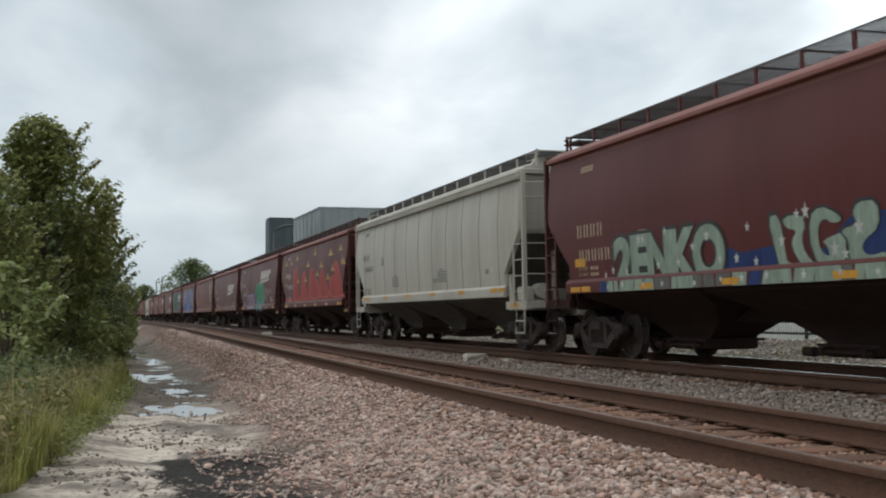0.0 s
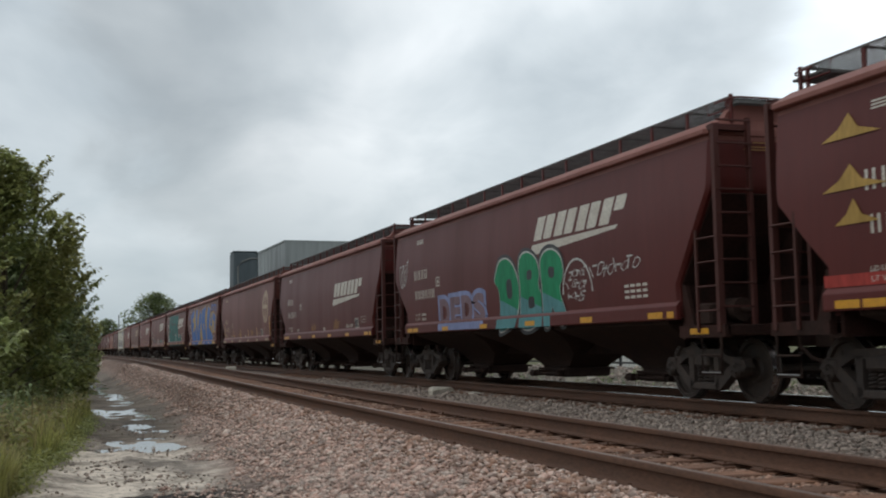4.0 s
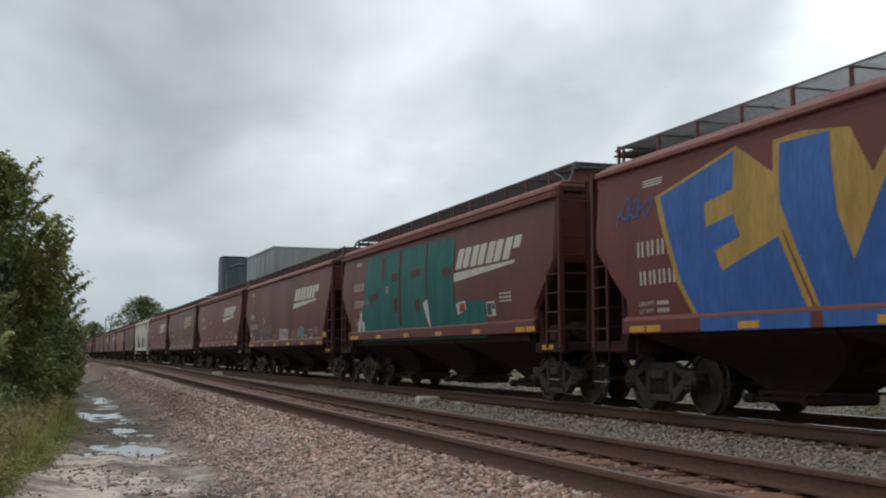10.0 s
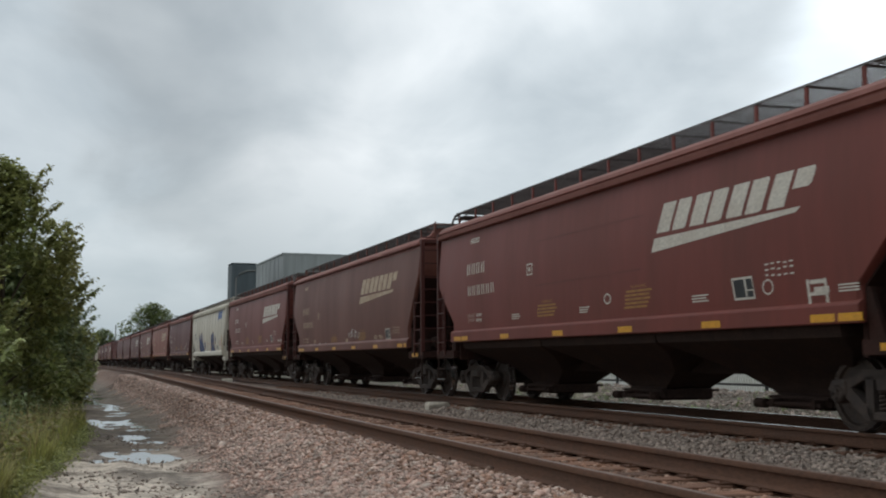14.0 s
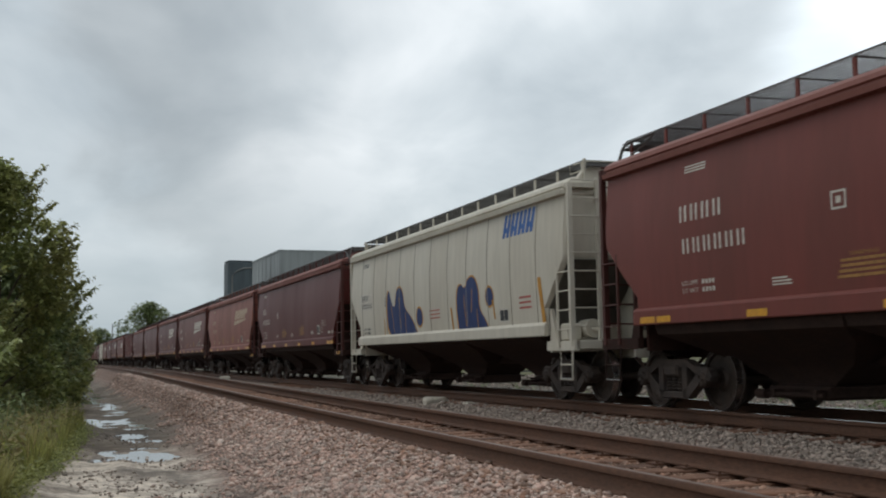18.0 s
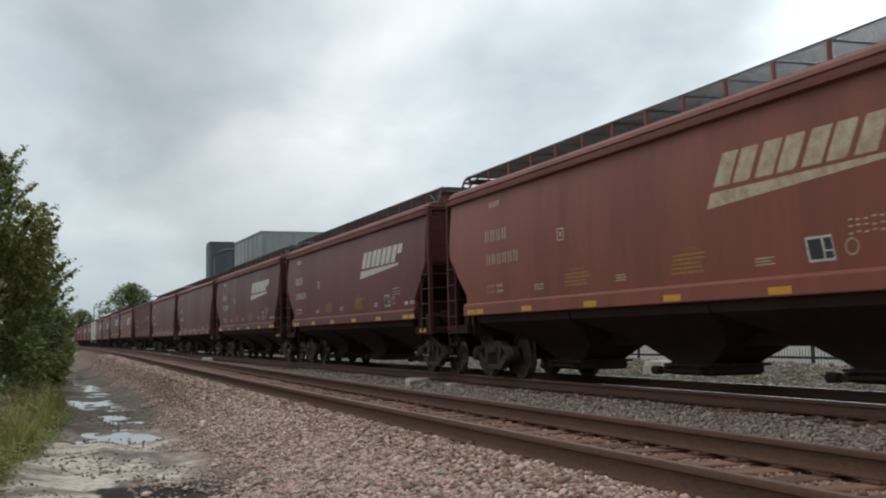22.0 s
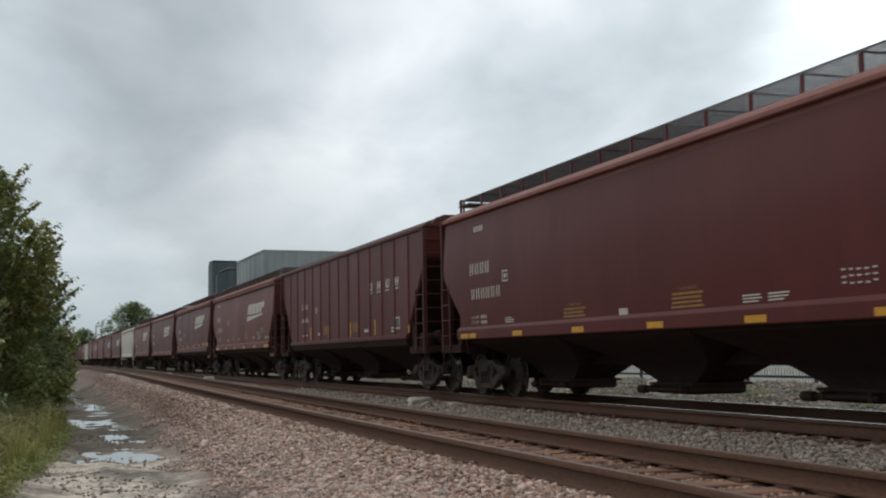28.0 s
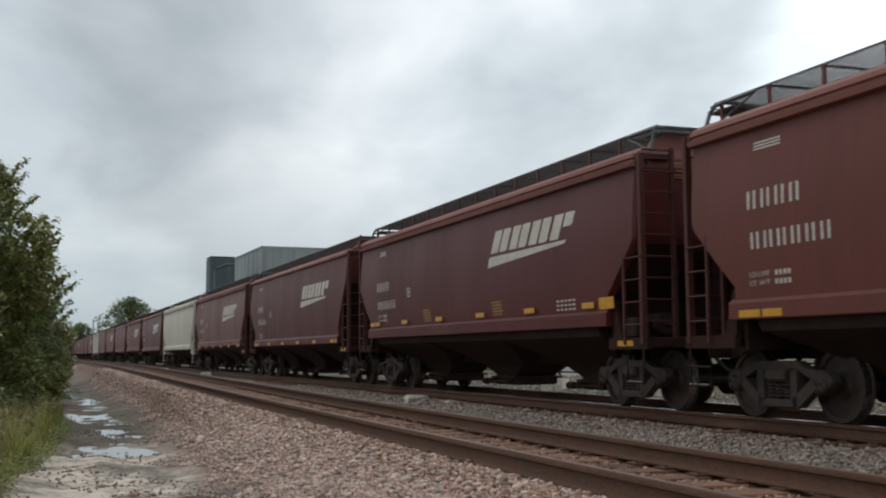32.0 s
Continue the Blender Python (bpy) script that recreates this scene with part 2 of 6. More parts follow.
LEAF = leaf("green_leaf", (0.222, 0.258, 0.086), (0.315, 0.285, 0.110))
LEAF2 = leaf("yellow_green_leaf", (0.27, 0.275, 0.085), (0.20, 0.235, 0.072))
LEAF3 = leaf("dark_leaf", (0.150, 0.195, 0.078), (0.205, 0.220, 0.100))
PALELEAF = leaf("pale_broad_leaf", (0.36, 0.38, 0.17), (0.27, 0.32, 0.12))
BLADE = leaf("yellow_green_grass_blade", (0.30, 0.31, 0.085), (0.36, 0.32, 0.13))
STRAW = leaf("dry_straw", (0.30, 0.24, 0.11), (0.22, 0.2, 0.08))
BARK = material("grey_brown_bark", (0.11, 0.085, 0.062), 0.95, 0, (0.06, 0.045, 0.035), 8, 0.7, (1, 1, 0.25), bump=0.6, bump_scale=20)
CLAD = material("grey_metal_cladding", (0.27, 0.29, 0.29), 0.6, 0.1, (0.21, 0.225, 0.225), 0.06, 0.7, (1, 1, 0.1), 0.8)
DARKCLAD = material("dark_slate_cladding", (0.075, 0.095, 0.105), 0.6, 0.1, (0.05, 0.065, 0.075), 0.08, 0.7, (1, 1, 0.2), 1.0)
POLE = material("grey_galvanised_pole", (0.22, 0.22, 0.21), 0.6, 0.3)
FENCE = material("white_painted_metal", (0.62, 0.62, 0.60), 0.5, 0, (0.4, 0.38, 0.34), 4, 0.4)


def water():
    m = bpy.data.materials.new("puddle_water")
    m.use_nodes = True
    b = m.node_tree.nodes["Principled BSDF"]
    b.inputs["Base Color"].default_value = (0.045, 0.042, 0.036, 1)
    b.inputs["Roughness"].default_value, b.inputs["IOR"].default_value = 0.04, 1.33
    n, bp = m.node_tree.nodes.new("ShaderNodeTexNoise"), m.node_tree.nodes.new("ShaderNodeBump")
    n.inputs["Scale"].default_value = 3.0
    bp.inputs["Strength"].default_value, bp.inputs["Distance"].default_value = 0.03, 0.01
    links(m.node_tree, (n.outputs["Fac"], bp.inputs["Height"]), (bp.outputs[0], b.inputs["Normal"]))
    return m


WATER = water()


def ground_material():
    """Ballast near the tracks, pale caked silt on the path with dark wet patches, grassy dirt beyond."""
    m = bpy.data.materials.new("ballast_silt_and_grass")
    m.use_nodes = True
    nt = m.node_tree
    N = nt.nodes
    b = N["Principled BSDF"]
    b.inputs["Roughness"].default_value, b.inputs["Specular IOR Level"].default_value = 0.92, 0.25
    co, sep = N.new("ShaderNodeTexCoord"), N.new("ShaderNodeSeparateXYZ")
    P = co.outputs["Object"]

    def noise_at(scale, detail=6, stretch=(1, 1, 1), rough=0.6):
        mp, n = N.new("ShaderNodeMapping"), N.new("ShaderNodeTexNoise")
        mp.inputs["Scale"].default_value = stretch
        n.inputs["Scale"].default_value, n.inputs["Detail"].default_value, n.inputs["Roughness"].default_value = scale, detail, rough
        links(nt, (P, mp.inputs[0]), (mp.outputs[0], n.inputs["Vector"]))
        return n.outputs["Fac"]

    def span(src, a, z, lo=0.0, hi=1.0):
        r = N.new("ShaderNodeMapRange")
        for k, v in (("From Min", a), ("From Max", z), ("To Min", lo), ("To Max", hi)):
            r.inputs[k].default_value = v
        links(nt, (src, r.inputs[0]))
        return r.outputs[0]

    def math_(op, a, c):
        n = N.new("ShaderNodeMath"); n.operation = op
        for s, v in zip(n.inputs, (a, c)):
            if isinstance(v, (int, float)):
                s.default_value = v
            else:
                nt.links.new(v, s)
        return n.outputs[0]

    def blend(f, a, c):
        n = N.new("ShaderNodeMix"); n.data_type = "RGBA"
        for k, v in (("Factor", f), ("A", a), ("B", c)):
            if isinstance(v, tuple):
                n.inputs[k].default_value = (*v, 1)
            else:
                nt.links.new(v, n.inputs[k])
        return n.outputs["Result"]

    links(nt, (P, sep.inputs[0]))
    x, y = sep.outputs["X"], sep.outputs["Y"]
    vor = N.new("ShaderNodeTexVoronoi"); vor.inputs["Scale"].default_value = 17
    links(nt, (P, vor.inputs["Vector"]))
    vs = N.new("ShaderNodeSeparateColor"); links(nt, (vor.outputs["Color"], vs.inputs[0]))
    gravel = blend(vs.outputs[0], (0.17, 0.113, 0.09), (0.41, 0.305, 0.255))
    gravel = blend(span(vor.outputs["Distance"], 0.35, 0.85, 0, 0.8), gravel, (0.06, 0.045, 0.037))
    gravel = blend(span(noise_at(0.5), 0.45, 0.7, 0, 0.55), gravel, (0.17, 0.10, 0.075))
    silt = blend(span(noise_at(1.3, stretch=(0.5, 1.3, 1)), 0.46, 0.62), (0.66, 0.565, 0.47), (0.25, 0.21, 0.17))
    silt = blend(span(noise_at(9, 4), 0.5, 0.68, 0, 0.7), silt, (0.12, 0.105, 0.09))
    wet = (0.030, 0.026, 0.023)
    mud = blend(span(noise_at(2.3, 6, (0.6, 1.0, 1)), 0.42, 0.62), (0.105, 0.082, 0.064), (0.23, 0.19, 0.15))
    far_mud = span(math_("ADD", y, math_("MULTIPLY", noise_at(0.7, 5, (1.2, 0.6, 1)), 9.0)), 22.5, 25.5)
    silt = blend(far_mud, silt, mud)
    stain = math_("MULTIPLY", span(noise_at(0.8, 8, (1.0, 0.45, 1), 0.7), 0.49, 0.62, 0, 0.75), span(y, 9.0, 14.0, 0.75, 1.0))
    silt = blend(stain, silt, (0.125, 0.105, 0.088))
    # dark wet cinders on the near end of the path
    near = math_("MULTIPLY", span(math_("ADD", y, math_("MULTIPLY", noise_at(1.6), 1.6)), 12.75, 12.95, 1, 0), span(math_("ADD", x, noise_at(2.1)), 0.95, 1.05))
    near = math_("MULTIPLY", near, span(math_("ADD", y, math_("MULTIPLY", noise_at(1.3), 1.5)), 7.3, 7.6))
    silt = blend(near, silt, wet)
    edge = math_("ADD", x, math_("MULTIPLY", math_("SUBTRACT", noise_at(1.1), 0.5), 1.6))
    far_edge = math_("SUBTRACT", edge, span(y, 10, 30, 0.0, 1.0))
    col = blend(span(far_edge, 1.35, 1.9), silt, gravel)
    off = N.new("ShaderNodeMath"); off.operation = "ABSOLUTE"
    links(nt, (math_("SUBTRACT", edge, NEAR_X), off.inputs[0]))
    col = blend(span(off.outputs[0], 2.0, 1.1, 0, 0.75), col, blend(vs.outputs[0], (0.11, 0.05, 0.03), (0.24, 0.145, 0.10)))
    worn = math_("MULTIPLY", math_("MULTIPLY", span(x, 2.9, 3.6), span(x, 9.2, 8.4)), span(math_("ADD", y, math_("MULTIPLY", noise_at(0.4), 16.0)), 38, 56, 0, 0.8))
    col = blend(worn, col, blend(span(noise_at(0.16, 4, (1, 0.4, 1)), 0.5, 0.62), (0.075, 0.052, 0.042), (0.27, 0.22, 0.185)))
    grass = blend(span(noise_at(0.35), 0.35, 0.7), (0.075, 0.085, 0.03), (0.16, 0.135, 0.085))
    col = blend(span(edge, -0.6, -1.2), col, grass)
    lot = blend(span(noise_at(0.22), 0.4, 0.65), (0.155, 0.13, 0.105), (0.085, 0.09, 0.048))
    lot = blend(span(vor.outputs["Distance"], 0.25, 0.7, 0, 0.6), lot, (0.09, 0.08, 0.07))
    col = blend(span(edge, 12.6, 13.6), col, lot)
    col = blend(span(edge, 32, 40), col, grass)
    links(nt, (col, b.inputs["Base Color"]))
    bp = N.new("ShaderNodeBump"); bp.inputs["Strength"].default_value, bp.inputs["Distance"].default_value = 0.8, 0.03
    hgt = math_("ADD", math_("MULTIPLY", vor.outputs["Distance"], -1.0), math_("MULTIPLY", noise_at(24, 4), 0.6))
    links(nt, (hgt, bp.inputs["Height"]), (bp.outputs[0], b.inputs["Normal"]))
    return m


GROUND = ground_material()


# ---- mesh helpers ----
class Build:
    """Collects faces and makes them one mesh."""

    def __init__(self):
        self.v, self.f = [], []

    def add(self, verts, faces):
        n = len(self.v)
        self.v += [tuple(p) for p in verts]
        self.f += [tuple(n + i for i in q) for q in faces]
        return self

    def box(self, x0, x1, y0, y1, z0, z1, chamfer=0.0):
        if chamfer:
            c = chamfer
            ring = lambda z, d: [(x0 + d + c, y0 + d, z), (x1 - d - c, y0 + d, z), (x1 - d, y0 + d + c, z), (x1 - d, y1 - d - c, z),
                                 (x1 - d - c, y1 - d, z), (x0 + d + c, y1 - d, z), (x0 + d, y1 - d - c, z), (x0 + d, y0 + d + c, z)]
            return self.loft([ring(z0, c), ring(z0 + c, 0), ring(z1 - c, 0), ring(z1, c)])
        return self.loft([[(x0, y0, z), (x1, y0, z), (x1, y1, z), (x0, y1, z)] for z in (z0, z1)])

    def loft(self, rings, caps=True, closed=True):
        n = len(rings[0])
        faces = []
        for k in range(len(rings) - 1):
            for i in range(n if closed else n - 1):
                j = (i + 1) % n
                faces.append((k * n + i, k * n + j, (k + 1) * n + j, (k + 1) * n + i))
        if caps:
            faces += [tuple(range(n))[::-1], tuple(range((len(rings) - 1) * n, len(rings) * n))]
        return self.add([p for r in rings for p in r], faces)

    def tube(self, pts, r, sides=6, caps=True):
        """A round bar along a line of points; r may be one radius for each point."""
        pts = [Vector(p) for p in pts]
        rs = r if isinstance(r, (list, tuple)) else [r] * len(pts)
        rings = []
        for i, p in enumerate(pts):
            d = (pts[min(i + 1, len(pts) - 1)] - pts[max(i - 1, 0)]).normalized()
            a = d.orthogonal().normalized() if abs(d.z) > 0.9 else d.cross(Vector((0, 0, 1))).normalized()
            b = d.cross(a)
            rings.append([p + rs[i] * (math.cos(2 * math.pi * k / sides) * a + math.sin(2 * math.pi * k / sides) * b) for k in range(sides)])
        return self.loft(rings, caps)

    def prism(self, outline, x0, x1):
        """An outline of (y, z) points drawn out from x0 to x1."""
        return self.loft([[(x, y, z) for y, z in outline] for x in (x0, x1)])

    def lathe(self, profile, seg=24, x=0.0):
        """A profile of (x, r) turned about the x axis."""
        rings = [[(x + px, r * math.sin(2 * math.pi * k / seg), r * math.cos(2 * math.pi * k / seg)) for k in range(seg)] for px, r in profile]
        return self.loft(rings)

    def mesh(self, name, smooth=None):
        me = bpy.data.meshes.new(name)
        me.from_pydata(self.v, [], self.f)
        bm = bmesh.new()
        bm.from_mesh(me)
        bmesh.ops.recalc_face_normals(bm, faces=bm.faces)
        bm.to_mesh(me)
        bm.free()
        if smooth:
            me.shade_smooth()
            me.set_sharp_from_angle(angle=radians(smooth))
        return me


def part(name, me, mat, parent=None, label="", at=None):
    """Links a mesh as one object under a thing or part."""
    if isinstance(me, Build):
        me = me.mesh(name)
    if not me.materials:
        me.materials.append(mat)
    ob = new(name, me)
    if me.materials[0] is not mat:
        ob.material_slots[0].link, ob.material_slots[0].material = "OBJECT", mat
    ob.parent = parent
    if at is not None:
        ob.matrix_basis = at
    if label:
        tagged(ob, label)
    return ob


def thing(name, label, category, at=None, group="", kind=""):
    ob = tagged(new(name), label, category, group, kind)
    if at is not None:
        ob.matrix_basis = at
    return ob


# ---- ground ----
def smooth_step(a, b, x):
    t = min(max((x - a) / (b - a), 0), 1)
    return t * t * (3 - 2 * t)


def near_rise(y):
    """The nearer track climbs gently away from the camera."""
    return NEAR_Z + 0.32 * smooth_step(2, 75, y)


def toe(y):
    """Where the foot of the ballast bank meets the path."""
    return 1.85 + 1.0 * smooth_step(10, 30, y)


def ground_z(x, y):
    prof = ((-400, 0.3), (-12, -0.15), (-4, -0.45), (-1.6, -0.60), (toe(y) - 0.35, -0.635), (toe(y), -0.58), (3.12, -0.21), (3.3, -0.175), (3.68, -0.175), (3.9, -0.222), (5.25, -0.222), (5.5, -0.19), (5.8, -0.19), (6.3, -0.25),
            (7.4, -0.40), (8.5, -0.27), (8.9, -0.235), (11.4, -0.235), (12.2, -0.3), (13.2, -0.62), (16, -0.6), (18.2, -0.36), (20.5, -0.20), (22.4, -0.11), (23.6, -0.25), (25, -0.6), (30, -0.75), (400, -0.4))
    z = float(np.interp(x, [p[0] for p in prof], [p[1] for p in prof]))
    lift = (near_rise(y) - 0.01) * smooth_step(1.8, 3.2, x) * (1 - smooth_step(6.2, 8.2, x))
    if -3 < x < 3.1 and y > 2:
        n = 0.07 * noise.noise((x * 0.75, y * 0.3, 3.1)) + 0.06 * noise.noise((x * 1.7, y * 0.9, 7.7)) + 0.045 * noise.noise((x * 4, y * 2.6, 1.2))
        path = (1 - smooth_step(toe(y) - 0.5, toe(y) + 0.3, x))
        # low wet hollows in the path, drier towards the camera
        z += (n - 0.052 * smooth_step(16.5, 20, y) + 0.05 * (1 - smooth_step(14, 18, y))) * (0.15 + 0.85 * path)
    if 15.5 < x < 24 and 3 < y < 80:
        z += 0.12 * noise.noise((x * 0.5, y * 0.35, 9.3)) * min(x - 15.5, 24 - x, 1.0)
    if -1.5 < x < 3.2 and 5 < y < 26:
        # caked crust broken into low plates
        z += 0.022 * noise.noise((x * 2.6, y * 1.5, 4.4)) + 0.012 * noise.noise((x * 7.0, y * 5.0, 2.2))
    return z + lift


def ground():
    xs = sorted(set([-1500, -400, -120, -50, -25, -14, -8, -5] + [round(-4 + 0.25 * i, 2) for i in range(10)] + [round(-1.5 + 0.14 * i, 2) for i in range(36)] + [round(3.6 + 0.35 * i, 2) for i in range(30)] + [15, 16, 17, 18, 19, 20, 21, 22, 23, 24, 26, 32, 45, 70, 120, 400, 1500]))
    ys = sorted(set([-400, -100, -40, -15, -6, 0, 3] + [round(5 + 0.2 * i, 2) for i in range(125)] + [round(30 + 0.5 * i, 1) for i in range(60)] + [60 + 2 * i for i in range(16)] + [95, 110, 130, 160, 200, 260, 340, 450, 650, 1000, 2500]))
    b = Build()
    n = len(xs)
    b.v = [(x, y, ground_z(x, y)) for y in ys for x in xs]
    b.f = [(j * n + i, j * n + i + 1, (j + 1) * n + i + 1, (j + 1) * n + i) for j in range(len(ys) - 1) for i in range(n - 1)]
    me = b.mesh("ground", 60)
    tagged(part("ground", me, GROUND), "ballast, pale caked silt path and grassy ground", "ground", kind="structure")
    w = Build().add([(-2.4, 14.5, -0.676), (2.4, 14.5, -0.676), (3.1, 70, -0.676), (-2.4, 70, -0.676)], [(0, 1, 2, 3)])
    tagged(part("water", w, WATER), "still rain puddles lying in the path", "water", kind="structure")


ground()


# ---- tracks ----
RAIL = ((-0.075, -0.18), (0.075, -0.18), (0.075, -0.168), (0.018, -0.15), (0.009, -0.13), (0.009, -0.055), (0.036, -0.045), (0.037, -0.012), (0.028, 0.0),
        (-0.028, 0.0), (-0.037, -0.012), (-0.036, -0.045), (-0.009, -0.055), (-0.009, -0.13), (-0.018, -0.15), (-0.075, -0.168))


def rail_meshes(name, z_of, y0, y1, step):
    ys = [y0 + step * i for i in range(int((y1 - y0) / step) + 1)]
    rail = Build().loft([[(x, y, z_of(y) + z) for x, z in RAIL] for y in ys]).mesh(name, 40)
    head = Build().loft([[(x, y, z_of(y) + z) for x, z in ((-0.03, -0.004), (0.03, -0.004), (0.024, 0.0025), (-0.024, 0.0025))] for y in ys]).mesh(name + "_head", 40)
    return rail, head


def track(name, x, z_of, label, head_mat, ties_near, cant=0.0):
    tr = thing(name, label, "railway track", kind="structure")
    rail, head = rail_meshes("rail", z_of, -40, 700, 4.0)
    for s in (-1, 1):
        r = part("rail", rail, RUST, tr, at=pose(x + s * 0.755, 0, 0.006 * bool(cant) + (0.5 + 0.5 * s) * cant))
        part("rail_head", head, head_mat, r, "worn bright top of the rail")
    rng = random.Random(5)
    ties = []
    for k in range(3):
        b = Build()
        L, wd = 1.3, 0.115
        ring = lambda xx: [(xx, -wd + rng.uniform(-.008, .008), -0.17), (xx, wd + rng.uniform(-.008, .008), -0.17), (xx, wd - 0.01, -0.012 + rng.uniform(-.01, .004)),
                           (xx, wd - 0.025, 0.0), (xx, -wd + 0.025, rng.uniform(-.006, 0)), (xx, -wd + 0.01, -0.012)]
        b.loft([ring(-L + i * 2 * L / 6 + rng.uniform(-.02, .02)) for i in range(7)])
        ties.append(b.mesh("tie"))
    plate = Build().box(-0.15, 0.15, -0.085, 0.085, -0.2, -0.182).box(-0.115, -0.095, -0.06, -0.04, -0.182, -0.16).box(0.095, 0.115, 0.04, 0.06, -0.182, -0.16).mesh("tie_plate")
    y = 2.0
    while y < 120:
        z = z_of(y)
        if y < ties_near:
            t = part("tie", ties[rng.randrange(3)], TIE, tr, at=pose(x + rng.uniform(-.05, .05), y, z - 0.19 + cant / 2 + rng.uniform(-.012, .0), rng.uniform(-1, 1), rng.uniform(-.4, .4) - math.degrees(cant / 1.51), rng.uniform(-1.2, 1.2)))
            if y < ties_near * 0.5:
                for s in (-1, 1):
                    part("tie_plate", plate, RUST, t, at=pose(s * 0.755, 0, 0.197))
        y += 0.52 + rng.uniform(-.03, .03)
    return tr


track("railway_track_near", NEAR_X, near_rise, "rusty steel rails on old wooden ties in pink ballast", RAILTOP, 62)
track("railway_track_far", TRAIN_X, lambda y: 0.0, "polished steel rails on wooden ties under the train", SHINY, 48, CANT)


def stones(name, label, x0, x1, y0, y1, count, size, seed, skip, mat):
    """Loose crushed stone, lying on the ground."""
    rng = np.random.default_rng(seed)
    u = rng.random(count)
    y = y0 * (y1 / y0) ** u
    x = rng.uniform(x0, x1, count)
    keep = ~skip(x, y)
    x, y = x[keep], y[keep]
    n = len(x)
    z = np.array([ground_z(a, b) for a, b in zip(x, y)])
    base = np.array([(1, 0, 0), (0, 1, 0), (-1, 0, 0), (0, -1, 0), (0.1, 0.1, 0.8), (0, 0, -0.6), (0.6, 0.6, 0.45), (-0.6, -0.55, 0.5)])
    face = np.array([(0, 6, 4), (6, 1, 4), (1, 2, 4), (2, 7, 4), (7, 3, 4), (3, 0, 4), (0, 1, 6), (2, 3, 7), (1, 0, 5), (2, 1, 5), (3, 2, 5), (0, 3, 5)])
    r = size * rng.lognormal(0, 0.35, n) * (1 + 0.012 * (y - y0))
    a = rng.uniform(0, 6.28, n)
    p = base[None] * rng.uniform(0.55, 1.25, (n, 8, 3))
    c, s = np.cos(a)[:, None], np.sin(a)[:, None]
    tilt = rng.uniform(-0.6, 0.6, n)[:, None]
    px, py, pz = p[..., 0] * c - p[..., 1] * s, p[..., 0] * s + p[..., 1] * c, p[..., 2] * 0.8
    px, pz = px * np.cos(tilt) - pz * np.sin(tilt), px * np.sin(tilt) + pz * np.cos(tilt)
    v = np.stack([px * r[:, None] + x[:, None], py * r[:, None] + y[:, None], pz * r[:, None] + (z + 0.25 * r)[:, None]], -1).reshape(-1, 3)
    f = (face[None] + 8 * np.arange(n)[:, None, None]).reshape(-1, 3)
    me = bpy.data.meshes.new(name)
    me.vertices.add(len(v))
    me.vertices.foreach_set("co", v.ravel())
    me.loops.add(f.size)
    me.loops.foreach_set("vertex_index", f.ravel().astype(np.int32))
    me.polygons.add(len(f))
    me.polygons.foreach_set("loop_start", np.arange(0, f.size, 3, dtype=np.int32))
    me.update(calc_edges=True)
    me.validate()
    return tagged(part(name, me, mat), label, "gravel", kind="stuff")


def shoulder(y):
    return 1.75 + 0.9 * np.clip((y - 10) / 20, 0, 1) + 0.35 * np.sin(y * 1.7) * np.sin(y * 0.63 + 1)


def by_rail(x):
    return (np.abs(np.abs(x - NEAR_X) - 0.755) < 0.09) | (np.abs(np.abs(x - TRAIN_X) - 0.755) < 0.09)


def stray(x, y):
    return np.sin(x * 91.7 + y * 57.3 + np.sin(x * 13.1) * 5)


stones("ballast_stone", "loose crushed pink ballast stones on the shoulder", 1.2, 4.4, 4.5, 62, 105000, 0.0205, 3,
       lambda x, y: (x < shoulder(y)) | ((x < shoulder(y) + 0.6) & (stray(x, y) > 0.0)) | ((x > 3.1) & (stray(y, x) > -0.2)) | by_rail(x), STONE)
stones("rusty_ballast_stone", "rust-stained ballast stones between and beside the rusty rails", 2.7, 6.2, 4.5, 30, 36000, 0.02, 7,
       lambda x, y: by_rail(x) | ((x < 3.3) & (stray(x, y) > 0)), RUSTSTONE)
stones("grey_ballast_stone", "grey and tan ballast stones between the two tracks", 5.6, 9.3, 7, 40, 42000, 0.024, 8, lambda x, y: by_rail(x) | ((x < 6) & (stray(x, y) > 0)), GREYSTONE)
stones("path_stone", "scattered small stones on the silt path", -1.0, 2.6, 6.5, 30, 5200, 0.017, 4, lambda x, y: np.sin(x * 3 + y * 1.3) < -0.3, GREYSTONE)
stones("loose_stone", "pale loose stones lying in the dark wet cinders", 0.9, 2.7, 8.2, 12.6, 2600, 0.02, 14, lambda x, y: stray(x, y) < 1.1 - 0.75 * x, STONE)
stones("lot_stone", "pale stones on the lot behind the train", 14.5, 22.6, 8, 60, 16000, 0.038, 9, lambda x, y: x < 13, GREYSTONE)


# ---- the train ----
def loft_levels(b, levels, corner=0.07):
    rings = []
    for z, w, e, *back in levels:
        c, d = corner, back[0] if back else e
        rings.append([(-w + c, -d, z), (w - c, -d, z), (w, -d + c, z), (w, e - c, z), (w - c, e, z), (-w + c, e, z), (-w, e - c, z), (-w, -d + c, z)])
    return b.loft(rings)


# half length of the eave, half length of the sill, heights
EAVE, SILL, Z_SILL, Z_KINK, Z_EAVE, HALF = 7.9, 6.95, 1.23, 2.6, 3.70, 1.60


